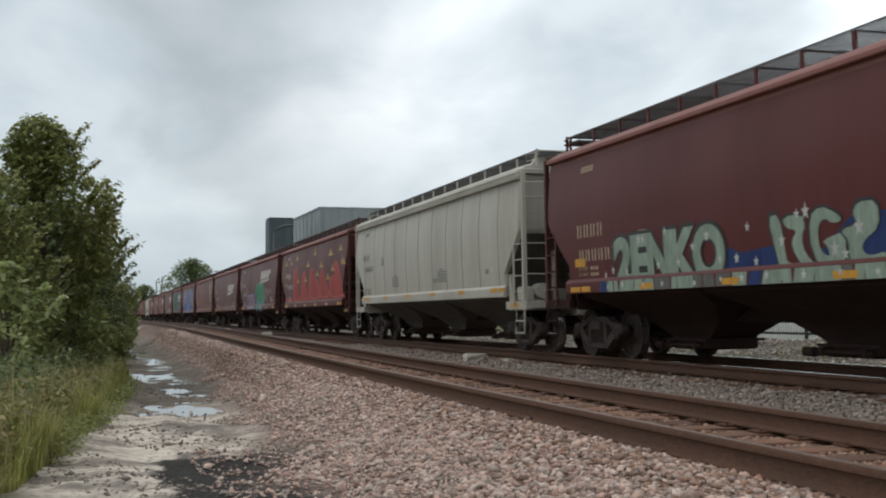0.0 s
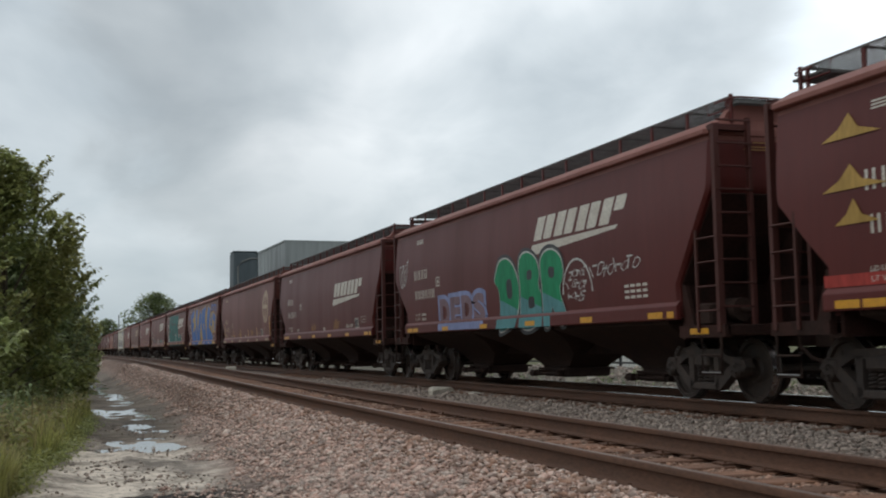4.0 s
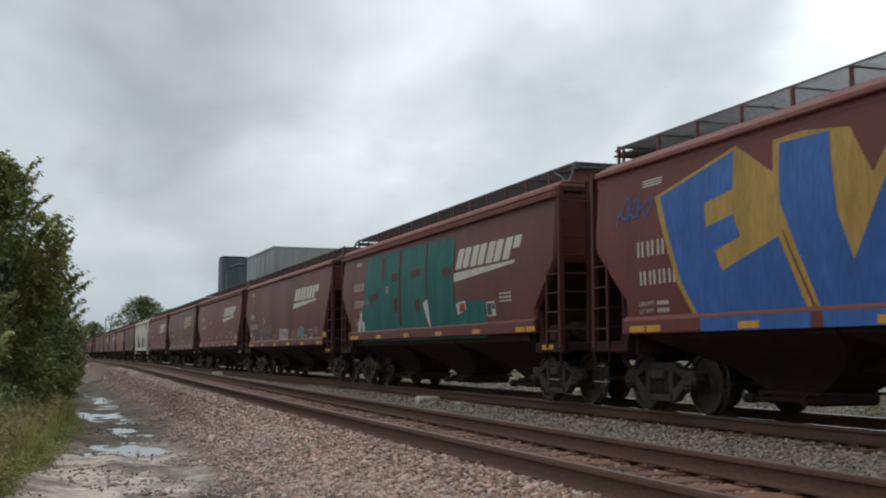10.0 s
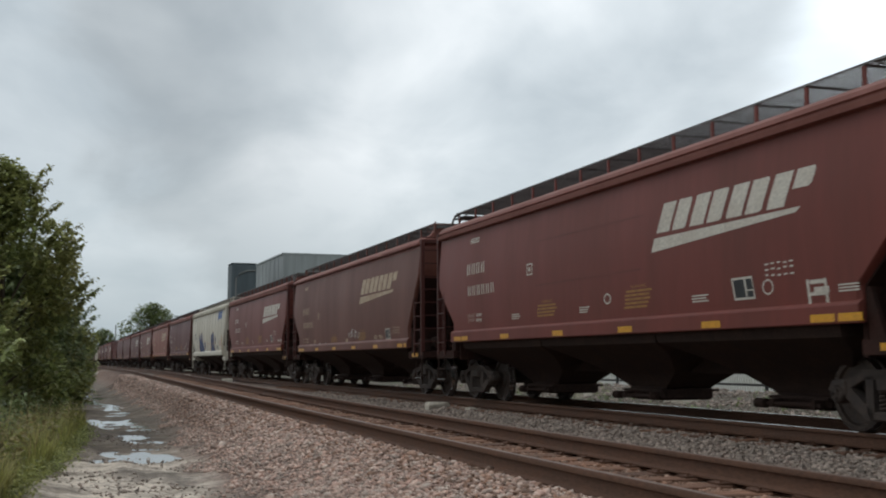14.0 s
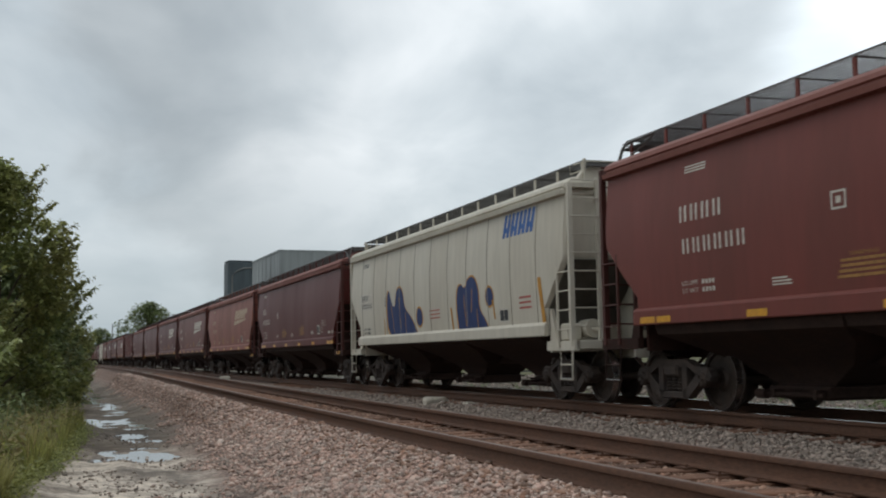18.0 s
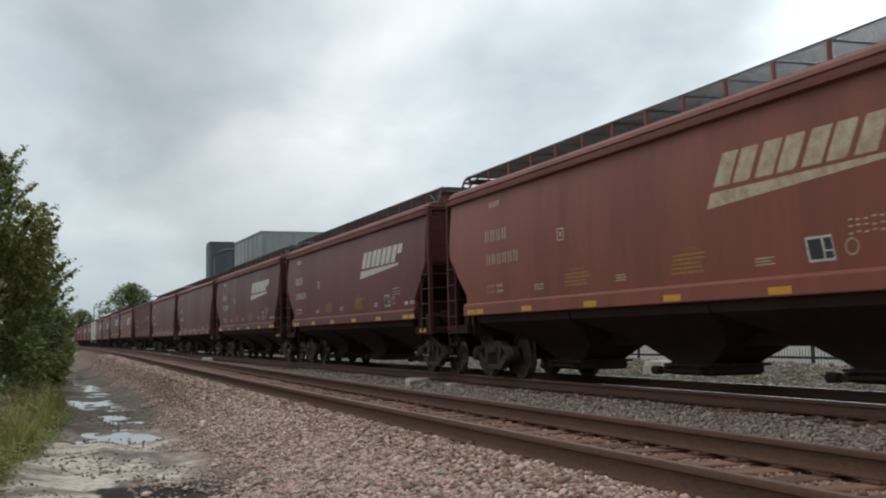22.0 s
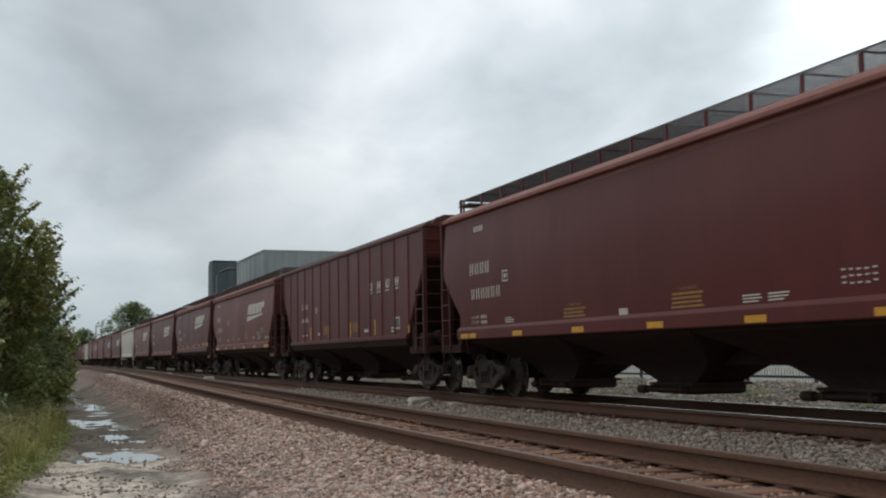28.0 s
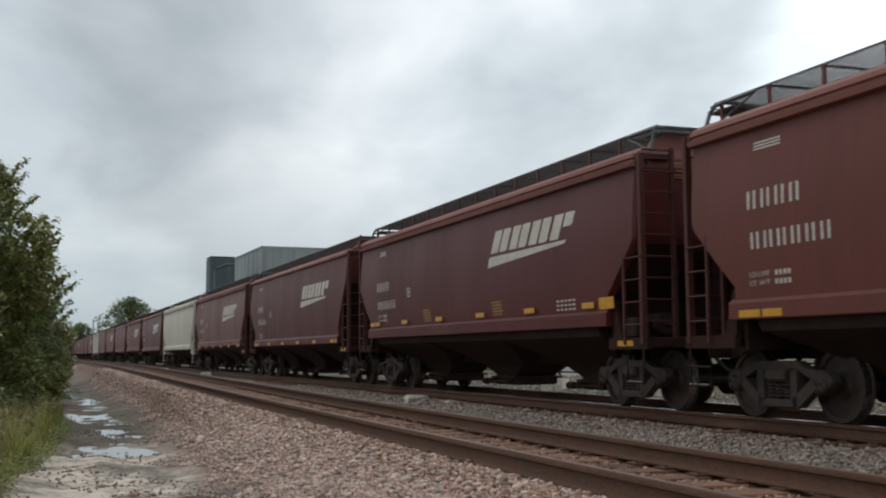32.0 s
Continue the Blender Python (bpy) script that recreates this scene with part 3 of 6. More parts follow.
# heights and half widths of a rounded side
SIDE = ((Z_SILL, HALF - 0.05), (1.5, HALF - 0.035), (1.72, HALF - 0.025), (2.1, HALF - 0.008), (Z_KINK - 0.04, HALF), (Z_KINK + 0.06, HALF),
        (2.9, HALF - 0.004), (3.2, HALF - 0.024), (Z_EAVE, HALF - 0.07))


def side_x(z):
    """The near side's face at a height."""
    return -float(np.interp(z, [a for a, w in SIDE], [w for a, w in SIDE]))


def end_y(z):
    return float(np.interp(z, (1.72, 2.1, Z_KINK - 0.04, Z_KINK + 0.06), (SILL, SILL + 0.43, EAVE - 0.03, EAVE)))


def back_y(z):
    """The trailing end of the round-sided make, whose slope runs up higher."""
    return float(np.interp(z, (1.72, 2.1, 2.96, 3.06), (SILL, SILL + 0.3, EAVE - 0.03, EAVE)))


def body_mesh(kind):
    b = Build()
    if kind == "ribbed":
        loft_levels(b, [(1.34, 1.5, 6.6), (1.42, 1.5, 6.6), (3.2, 1.5, 8.0), (3.9, 1.5, 8.03)], 0.03)
        return b.mesh("body", 35)
    if kind == "smooth":
        wide = lambda z: float(np.interp(z, [a for a, w in SIDE], [w for a, w in SIDE]))
        loft_levels(b, [(z, wide(z), end_y(z), back_y(z)) for z in sorted([a for a, w in SIDE] + [2.35, 2.98, 3.06])], 0.05)
        return b.mesh("body", 35)
    loft_levels(b, [(z, w, end_y(z)) for z, w in (SIDE if kind != "ridged" else ((1.3, HALF - 0.046),) + SIDE[1:])], 0.05)
    return b.mesh("body", 35)


def rib_mesh(y):
    """A shallow pressed rib on a flat near side."""
    z0 = 1.42 if abs(y) < 6.6 else 1.42 + (abs(y) - 6.6) / 1.4 * 1.78 + 0.05
    return Build().loft([[(-1.499, y - 0.07, z), (-1.499, y + 0.07, z), (-1.53, y + 0.025, z), (-1.53, y - 0.025, z)] for z in (z0, 3.88)]).mesh("rib", 50)


def seam_mesh(y):
    """A welded upright seam on the near side."""
    b = Build()
    lv = [(z, w) for z, w in SIDE if end_y(z) > abs(y) + 0.05]
    d = 0.008
    b.loft([[(-w + 0.01, y - 0.03, z), (-w + 0.01, y + 0.03, z), (-w - d, y + 0.012, z), (-w - d, y - 0.012, z)] for z, w in lv])
    return b.mesh("panel_seam", 35)


def roof_mesh(kind):
    b = Build()
    if kind == "ribbed":
        loft_levels(b, [(3.88, 1.55, 8.05), (3.95, 1.56, 8.06), (4.0, 1.5, 8.06), (4.06, 1.1, 8.04), (4.1, 0.5, 8.03)], 0.03)
    elif kind == "smooth":
        loft_levels(b, [(Z_EAVE, 1.53, EAVE), (3.765, 1.525, EAVE), (3.775, 1.60, EAVE + 0.02), (3.79, 1.612, EAVE + 0.02), (3.845, 1.61, EAVE + 0.02), (3.86, 1.595, EAVE + 0.015), (4.0, 1.36, EAVE - 0.05), (4.06, 1.18, EAVE - 0.12), (4.08, 0.95, EAVE - 0.15)], 0.06)
    else:
        loft_levels(b, [(Z_EAVE, 1.54, EAVE + 0.01), (3.715, 1.625, EAVE + 0.02), (3.785, 1.64, EAVE + 0.02), (3.81, 1.57, EAVE), (3.835, 1.57, EAVE),
                        (3.855, 1.60, EAVE + 0.01), (3.92, 1.58, EAVE), (4.0, 1.46, EAVE - 0.05), (4.05, 1.30, EAVE - 0.12), (4.07, 1.0, EAVE - 0.15)], 0.06)
    y0, y1 = 0.05 - EAVE, 0.2 - EAVE
    b.loft([[(-x, y0, z), (x, y0, z), (x, y1, z), (-x, y1, z)] for x, z in ((1.3, 3.96), (1.15, 4.16), (0.95, 4.25))])
    return b.mesh("roof", 24)


def running_board_mesh():
    """An open steel grating walkway: edge angles, cross bearers, and thin bars with sky between them."""
    b = Build()
    x0, x1, z = -1.14, -0.34, 4.35
    for x in (x0, x1):
        b.box(x - 0.008, x + 0.008, -EAVE, EAVE, z - 0.026, z)
    n = 14
    for i in range(n + 1):
        y = -EAVE + 0.15 + i * (2 * EAVE - 0.3) / n
        b.box(x0, x1, y - 0.011, y + 0.011, z - 0.034, z - 0.01)
    for i in range(1, 8):
        x = x0 + (x1 - x0) * i / 8
        b.box(x - 0.0035, x + 0.0035, -EAVE, EAVE, z - 0.009, z - 0.004)
    m = 340
    for i in range(m):
        y = -EAVE + (i + 0.5) * 2 * EAVE / m
        b.box(x0, x1, y - 0.0088, y + 0.0088, z - 0.011, z - 0.005)
    return b.mesh("running_board")


def bracket_mesh():
    b = Build()
    b.box(-1.135, -1.105, -0.03, 0.03, 4.03, 4.315)
    b.box(-1.15, -1.09, -0.045, 0.045, 4.02, 4.05)
    return b.mesh("bracket")


def handrail_mesh():
    """A low grab rail across the roof's end, its bent feet, and the post under the walkway's end."""
    b = Build()
    b.tube([(-1.2, 7.55, 4.3), (-1.17, 7.95, 4.3), (-1.1, 8.04, 4.3), (1.1, 8.04, 4.3), (1.17, 7.95, 4.3), (1.2, 7.55, 4.3)], 0.012)
    for x in (-1.14, 1.14):
        b.box(x - 0.022, x + 0.022, EAVE - 0.045, EAVE, 3.96, 4.37)
        b.tube([(x, EAVE - 0.02, 4.17), (x, EAVE - 0.62, 4.17), (x, EAVE - 0.66, 4.34)], 0.012)
    return b.mesh("handrail", 60)


def slant_rail_mesh():
    """The other make's end: a slanted angle-iron arm from the eave up to the walkway."""
    b = Build()
    b.tube([(-1.2, 7.55, 4.3), (-1.17, 7.95, 4.3), (-1.1, 8.04, 4.3), (1.1, 8.04, 4.3), (1.17, 7.95, 4.3), (1.2, 7.55, 4.3)], 0.012)
    for q in (-1, 1):
        arm = [(q * 1.36, EAVE + 0.05, 3.72), (q * 1.2, EAVE + 0.02, 4.22), (q * 1.16, EAVE - 0.06, 4.3), (q * 1.16, EAVE - 1.0, 4.31)]
        b.tube(arm, 0.03, 4)
        b.tube([(q * 1.3, EAVE + 0.04, 3.9), (q * 1.18, EAVE - 0.6, 4.16), (q * 1.16, EAVE - 0.95, 4.28)], 0.016, 4)
    return b.mesh("handrail", 60)


def crossover_mesh():
    """The walkway across the roof's end."""
    b = Build()
    for x in np.linspace(-1.12, 1.12, 40):
        b.box(x - 0.008, x + 0.008, 7.42, 8.06, 4.22, 4.24)
    for y in np.linspace(7.43, 8.05, 6):
        b.box(-1.13, 1.13, y - 0.012, y + 0.012, 4.21, 4.245)
    return b.mesh("end_walkway")


def hatch_mesh():
    b = Build()
    b.box(-0.42, 0.42, -1.72, 1.72, 4.06, 4.2, 0.04)
    for y in (-1.4, -0.5, 0.5, 1.4):
        b.box(-0.46, 0.46, y - 0.04, y + 0.04, 4.16, 4.24)
    return b.mesh("hatch", 40)


def hopper_mesh():
    """A funnel under the sill, deep and close to its neighbours."""
    b = Build()
    lev = [(Z_SILL + 0.1, 1.53, 2.17), (1.14, 1.47, 2.14), (0.96, 1.06, 1.82), (0.68, 0.6, 1.2), (0.46, 0.46, 0.72), (0.4, 0.44, 0.6)]
    b.loft([[(-w, -e, z), (w, -e, z), (w, e, z), (-w, e, z)] for z, w, e in lev])
    return b.mesh("hopper", 30)


def gate_mesh():
    b = Build()
    b.box(-0.5, 0.5, -0.6, 0.6, 0.2, 0.42, 0.04)
    b.box(-0.56, 0.56, -0.66, 0.66, 0.34, 0.38)
    b.box(-0.66, -0.5, -0.5, -0.42, 0.22, 0.34).box(-0.66, -0.5, 0.42, 0.5, 0.22, 0.34)
    b.tube([(-0.64, 0.6, 0.27), (-0.64, 0.82, 0.27)], 0.07, 10)
    b.tube([(-0.62, -0.6, 0.27), (-0.62, 0.6, 0.27)], 0.03, 8)
    return b.mesh("outlet_gate", 40)


def centre_sill_mesh():
    return Build().box(-0.32, 0.32, -SILL, SILL, 0.66, 1.05, 0.02).mesh("centre_sill")


def slope_sheet_mesh():
    """The dirty underside of the end slope, darkened for shade, at the +y end."""
    b = Build()
    q = [(SILL + 0.015, 1.3), (SILL + 0.015, 1.715), (SILL + 0.44, 2.09), (EAVE - 0.02, Z_KINK - 0.05)]
    b.loft([[(x, y, z) for y, z in q] + [(x, y + 0.02, z - 0.015) for y, z in q[::-1]] for x in (-1.5, 1.5)])
    return b.mesh("slope_sheet")


def high_slope_mesh():
    """The same for the round-sided make's trailing end, built at +y."""
    b = Build()
    q = [(SILL + 0.015, 1.3), (SILL + 0.015, 1.715), (SILL + 0.31, 2.09), (EAVE - 0.02, 2.95)]
    b.loft([[(x, y, z) for y, z in q] + [(x, y + 0.02, z - 0.015) for y, z in q[::-1]] for x in (-1.5, 1.5)])
    return b.mesh("slope_sheet")


def sill_mesh():
    """The side sill: a rolled channel along the lower edge."""
    o = ((-HALF + 0.06, 1.2), (-HALF - 0.012, 1.2), (-HALF - 0.02, 1.22), (-HALF - 0.02, 1.395), (-HALF - 0.012, 1.41), (-HALF + 0.05, 1.475))
    b = Build().loft([[(x, y, z) for x, z in o] for y in (-SILL - 0.03, SILL + 0.03)])
    return b.mesh("side_sill", 12)


def high_sill_mesh():
    """The other make's shallower side sill, set higher."""
    o = ((-HALF + 0.06, 1.29), (-HALF - 0.012, 1.29), (-HALF - 0.02, 1.305), (-HALF - 0.02, 1.5), (-HALF - 0.012, 1.515), (-HALF + 0.05, 1.56))
    b = Build().loft([[(x, y, z) for x, z in o] for y in (-SILL - 0.03, SILL + 0.03)])
    return b.mesh("side_sill", 12)


def platform_mesh():
    """End platform over the truck, at the +y end: stub sill, side stringers, end sill and slope supports."""
    b = Build()
    b.box(-0.38, 0.38, SILL - 0.4, 8.15, 0.78, 1.12, 0.02)
    b.box(-1.52, 1.52, 8.0, 8.16, 0.95, 1.1, 0.01)
    for s in (-1, 1):
        b.box(min(s * 1.56, s * 1.46), max(s * 1.56, s * 1.46), SILL, 8.16, 0.93, 1.1)
        b.prism([(SILL + 0.05, 1.1), (SILL + 0.32, 1.1), (SILL + 0.1, 1.7), (SILL + 0.02, 1.7)], s * 1.44, s * 1.5)
        b.box(min(s * 0.7, s * 0.62), max(s * 0.7, s * 0.62), 7.45, 7.55, 1.1, 2.36)
    b.box(-1.46, 1.46, 7.1, 8.0, 1.085, 1.105)
    b.box(-1.44, 1.44, SILL - 0.12, SILL - 0.05, 0.9, 1.34)
    b.box(-0.34, 0.34, SILL - 0.6, SILL + 0.12, 1.1, 1.4)
    b.prism([(SILL + 0.05, 1.1), (7.55, 1.1), (7.72, 2.42), (7.6, 2.42), (SILL + 0.05, 1.75)], -0.08, 0.08)
    return b.mesh("end_platform", 30)


def end_ladder_mesh(s, rungs=True):
    """Corner post, inner stile and rungs at one corner of the +y end."""
    b = Build()
    b.box(min(s * 1.58, s * 1.49), max(s * 1.58, s * 1.49), 8.0, 8.08, 1.0, 3.9)
    b.box(min(s * 1.02, s * 0.96), max(s * 1.02, s * 0.96), 8.0, 8.07, 1.0, 4.0)
    for i in range(9 if rungs else 0):
        z = 1.35 + i * 0.325
        b.tube([(s * 1.53, 8.085, z), (s * 0.98, 8.085, z)], 0.016)
    b.box(min(s * 1.56, s * 0.98), max(s * 1.56, s * 0.98), 7.88, 8.04, 3.82, 3.9)
    return b.mesh("end_ladder", 60)


def side_ladder_mesh(s):
    b = Build()
    b.box(min(s * 1.6, s * 1.565), max(s * 1.6, s * 1.565), 7.5, 7.545, 1.0, 2.45)
    for i in range(4):
        z = 1.3 + i * 0.34
        b.tube([(s * 1.585, 7.52, z), (s * 1.585, 8.05, z)], 0.014)
    return b.mesh("side_ladder", 60)


def step_mesh(s):
    b = Build()
    b.tube([(s * 1.55, 7.55, 0.95), (s * 1.56, 7.55, 0.42), (s * 1.56, 8.05, 0.42), (s * 1.55, 8.05, 0.95)], 0.022)
    b.tube([(s * 1.56, 7.55, 0.68), (s * 1.56, 8.05, 0.68)], 0.016)
    return b.mesh("stirrup_step", 60)


def coupler_mesh():
    b = Build()
    b.box(-0.09, 0.09, 8.1, 8.5, 0.76, 0.96, 0.02)
    b.box(-0.2, 0.14, 8.5, 8.72, 0.7, 1.02, 0.04)
    b.box(0.02, 0.2, 8.56, 8.7, 0.72, 1.0, 0.03)
    b.tube([(0.35, 8.1, 0.8), (0.34, 8.4, 0.62), (0.3, 8.7, 0.55)], 0.03)
    b.tube([(-0.05, 8.52, 1.0), (-0.9, 8.22, 1.05), (-1.3, 8.2, 0.95)], 0.014)
    return b.mesh("coupler", 40)


def brake_cylinder_mesh():
    b = Build()
    b.tube([(-0.95, 7.3, 1.32), (-0.95, 7.7, 1.32)], 0.17, 12)
    b.tube([(-0.95, 7.68, 1.32), (-0.95, 7.95, 1.32)], 0.05, 8)
    b.box(-1.4, -1.12, 7.2, 7.55, 1.1, 1.42, 0.03)
    b.box(-1.12, -0.8, 7.35, 7.45, 1.1, 1.2)
    return b.mesh("brake_cylinder", 40)


def brake_wheel_mesh():
    b = Build()
    pts = [(0.28 * math.cos(2 * math.pi * k / 20), 0, 0.28 * math.sin(2 * math.pi * k / 20)) for k in range(21)]
    b.tube(pts, 0.016, 6)
    for k in range(3):
        a = 2 * math.pi * k / 6
        b.tube([(0.28 * math.cos(a), 0, 0.28 * math.sin(a)), (-0.28 * math.cos(a), 0, -0.28 * math.sin(a))], 0.014)
    b.box(-0.1, 0.1, -0.2, -0.02, -0.14, 0.14, 0.03)
    return b.mesh("brake_wheel", 50)


def side_frame_mesh(s):
    """A cast side frame: arched top, dipped bottom, columns and axle boxes."""
    b = Build()
    x0, x1 = sorted((s * 0.93, s * 1.07))
    b.prism([(-1.1, 0.5), (-1.02, 0.62), (-0.62, 0.66), (-0.42, 0.76), (0.42, 0.76), (0.62, 0.66), (1.02, 0.62), (1.1, 0.5), (0.72, 0.52), (0.45, 0.64), (-0.45, 0.64), (-0.72, 0.52)], x0, x1)
    for d in (-1, 1):
        q = [(d * 0.72, 0.56), (d * 0.78, 0.42), (d * 0.42, 0.17), (d * 0.3, 0.17), (d * 0.3, 0.27)]
        b.prism(q, x0, x1)
        b.prism([(d * 0.28, 0.24), (d * 0.4, 0.24), (d * 0.42, 0.68), (d * 0.28, 0.68)], x0, x1)
        b.box(x0 - 0.02, x1 + 0.02, d * 0.89 - 0.15, d * 0.89 + 0.15, 0.42, 0.64, 0.03)
    b.box(x0, x1, -0.42, 0.42, 0.16, 0.27, 0.02)
    return b.mesh("side_frame", 30)


def springs_mesh(s):
    b = Build()
    for y in (-0.17, 0.0, 0.17):
        pts = [(s * 1.0 + 0.055 * math.cos(a), y + 0.055 * math.sin(a), 0.28 + 0.24 * a / (10 * math.pi)) for a in [k * math.pi / 4 for k in range(41)]]
        b.tube(pts, 0.017, 5)
    return b.mesh("spring", 60)


def bolster_mesh():
    b = Build()
    b.box(-1.12, 1.12, -0.2, 0.2, 0.5, 0.68, 0.03)
    b.box(-0.3, 0.3, -0.25, 0.25, 0.6, 0.78, 0.03)
    for d in (-1, 1):
        b.box(-0.85, 0.85, d * 0.36 - 0.05, d * 0.36 + 0.05, 0.36, 0.46)
        b.box(-0.8, -0.72, d * 0.36 - 0.06, d * 0.45 + 0.06, 0.3, 0.52)
        b.box(0.72, 0.8, d * 0.36 - 0.06, d * 0.45 + 0.06, 0.3, 0.52)
    return b.mesh("bolster", 30)


def wheelset_mesh():
    """Two wheels on an axle, with bearing end caps; the axle lies along x."""
    b = Build()
    b.tube([(-1.12, 0, 0), (1.12, 0, 0)], 0.075, 10)
    for s in (-1, 1):
        p = [(0.66, 0.1), (0.66, 0.17), (0.72, 0.2), (0.73, 0.38), (0.665, 0.4), (0.66, 0.482), (0.69, 0.487), (0.705, 0.462), (0.80, 0.457), (0.803, 0.39), (0.765, 0.375), (0.765, 0.19), (0.81, 0.16), (0.81, 0.09)]
        b.lathe([(s * x, r) for x, r in p], 32)
        b.lathe([(s * 0.9, 0.05), (s * 0.9, 0.115), (s * 1.1, 0.115), (s * 1.13, 0.09), (s * 1.13, 0.02)], 14)
        for k in range(3):
            a = 2 * math.pi * k / 3
            y, z = 0.055 * math.cos(a), 0.055 * math.sin(a)
            b.box(min(s * 1.12, s * 1.155), max(s * 1.12, s * 1.155), y - 0.016, y + 0.016, z - 0.016, z + 0.016)
        for k in range(5):
            a = 2 * math.pi * k / 5
            y, z = 0.29 * math.cos(a), 0.29 * math.sin(a)
            b.box(min(s * 0.76, s * 0.772), max(s * 0.76, s * 0.772), y - 0.03, y + 0.03, z - 0.03, z + 0.03)
    return b.mesh("wheelset", 35)


def tread_mesh():
    b = Build()
    for s in (-1,):
        b.loft([[(s * x, r * math.sin(2 * math.pi * k / 32), r * math.cos(2 * math.pi * k / 32)) for k in range(32)] for x, r in ((0.707, 0.4645), (0.803, 0.4595))], False)
    return b.mesh("tread", 50)


def thin_sill_mesh():
    return Build().box(-1.545, -1.45, -6.62, 6.62, 1.3, 1.41, 0.012).mesh("side_sill", 30)


def steep_sheet_mesh():
    b = Build()
    q = [(6.62, 1.3), (6.62, 1.42), (8.0, 3.17)]
    b.loft([[(x, y, z) for y, z in q] + [(x, y + 0.02, z - 0.02) for y, z in q[::-1]] for x in (-1.47, 1.47)])
    return b.mesh("slope_sheet")


M = {k: f() for k, f in dict(thinsill=thin_sill_mesh, steep=steep_sheet_mesh, rb=running_board_mesh, bracket=bracket_mesh, rail=handrail_mesh, slant=slant_rail_mesh, highsill=high_sill_mesh, hatch=hatch_mesh, hopper=hopper_mesh, gate=gate_mesh, sill=sill_mesh, spine=centre_sill_mesh, slope=slope_sheet_mesh, highslope=high_slope_mesh, crossover=crossover_mesh,
                             plat=platform_mesh, coupler=coupler_mesh, brake=brake_cylinder_mesh, handbrake=brake_wheel_mesh, bolster=bolster_mesh,
                             wheelset=wheelset_mesh, tread=tread_mesh).items()}
for sd, k in ((-1, "n"), (1, "f")):
    M["ladder" + k], M["step" + k], M["frame" + k], M["spring" + k], M["post" + k] = side_ladder_mesh(sd), step_mesh(sd), side_frame_mesh(sd), springs_mesh(sd), end_ladder_mesh(sd)
for k in ("smooth", "ridged", "seamed", "ribbed"):
    M["body" + k], M["roof" + k] = body_mesh(k), roof_mesh(k)
M["seam"] = [seam_mesh(-EAVE + k * 2 * EAVE / 12) for k in range(1, 12)]
SPIN = []      # wheelsets that roll, with their place along the train and on their truck


LONG = {}      # length of each car against the usual one


def wrap(name, me, mat, car, label, lift, flat, below=None):
    """Lays a flat sheet of (u, z, 0) points on the near side, cut where the side bends."""
    bm = bmesh.new()
    bm.from_mesh(me)
    if flat is None:
        for z, w in SIDE[1:-1]:
            bmesh.ops.bisect_plane(bm, geom=bm.verts[:] + bm.edges[:] + bm.faces[:], plane_co=(0, z, 0), plane_no=(0, 1, 0))
    if below is not None:
        bmesh.ops.bisect_plane(bm, geom=bm.verts[:] + bm.edges[:] + bm.faces[:], plane_co=(0, below, 0), plane_no=(0.25, 1, 0), clear_outer=True)
    for v in bm.verts:
        u, z = v.co.x, v.co.y
        v.co = ((flat if flat is not None else side_x(z)) - lift, EAVE - u, z)
    bmesh.ops.recalc_face_normals(bm, faces=bm.faces)
    out = bpy.data.meshes.new(name)
    bm.to_mesh(out)
    bm.free()
    bpy.data.meshes.remove(me)
    return part(name, out, mat, car, label, Matrix.Diagonal((1, LONG[car.name], 1, 1)))


def decal(name, shapes, mat, car, label="", lift=0.004, flat=None, below=None):
    """Paint or a plate on the near side: closed outlines of (u, z), u metres from the far end of the eave towards the leading end."""
    if len(shapes) > 1 and name in ("graffiti_edge", "graffiti_gap", "graffiti_streak", "graffiti_stroke", "graffiti_shadow", "initial", "numeral", "inspection_panel", "data_line", "caution_panel", "data_box", "road_mark"):
        for o in shapes:
            decal(name, [o], mat, car, label, lift, flat)
        return
    bm = bmesh.new()
    for o in shapes:
        vs = [bm.verts.new((u, z, 0)) for u, z in o]
        for tri in tessellate_polygon([[Vector((u, z, 0)) for u, z in o]]):
            bm.faces.new([vs[k] for k in tri])
    bmesh.ops.remove_doubles(bm, verts=bm.verts, dist=0.0005)
    me = bpy.data.meshes.new(name)
    bm.to_mesh(me)
    bm.free()
    return wrap(name, me, mat, car, label, lift, flat, below)


WORDS = {}     # letter shapes already made


def lettering(name, text, u, z, width, height, mat, car, label="", lift=0.004, fat=0.0, shear=0.0, below=None):
    """A word in plain letters, fitted into a width and a height."""
    if (text, fat, shear) not in WORDS:
        cu = bpy.data.curves.new(name, "FONT")
        cu.body, cu.size, cu.offset, cu.shear, cu.resolution_u = text, 1.0, fat, shear, 5
        ob = bpy.data.objects.new(name, cu)
        scene.collection.objects.link(ob)
        bpy.context.view_layer.update()
        WORDS[text, fat, shear] = bpy.data.meshes.new_from_object(ob.evaluated_get(bpy.context.evaluated_depsgraph_get()))
        bpy.data.objects.remove(ob)
        bpy.data.curves.remove(cu)
    me = WORDS[text, fat, shear].copy()
    xs, ys = [v.co.x for v in me.vertices], [v.co.y for v in me.vertices]
    x0, x1, y0, y1 = min(xs), max(xs), min(ys), max(ys)
    for v in me.vertices:
        v.co = (u + (v.co.x - x0) / (x1 - x0) * width, z + (v.co.y - y0) / (y1 - y0) * height, 0)
    me.materials.clear()
    return wrap(name, me, mat, car, label, lift, None, below)


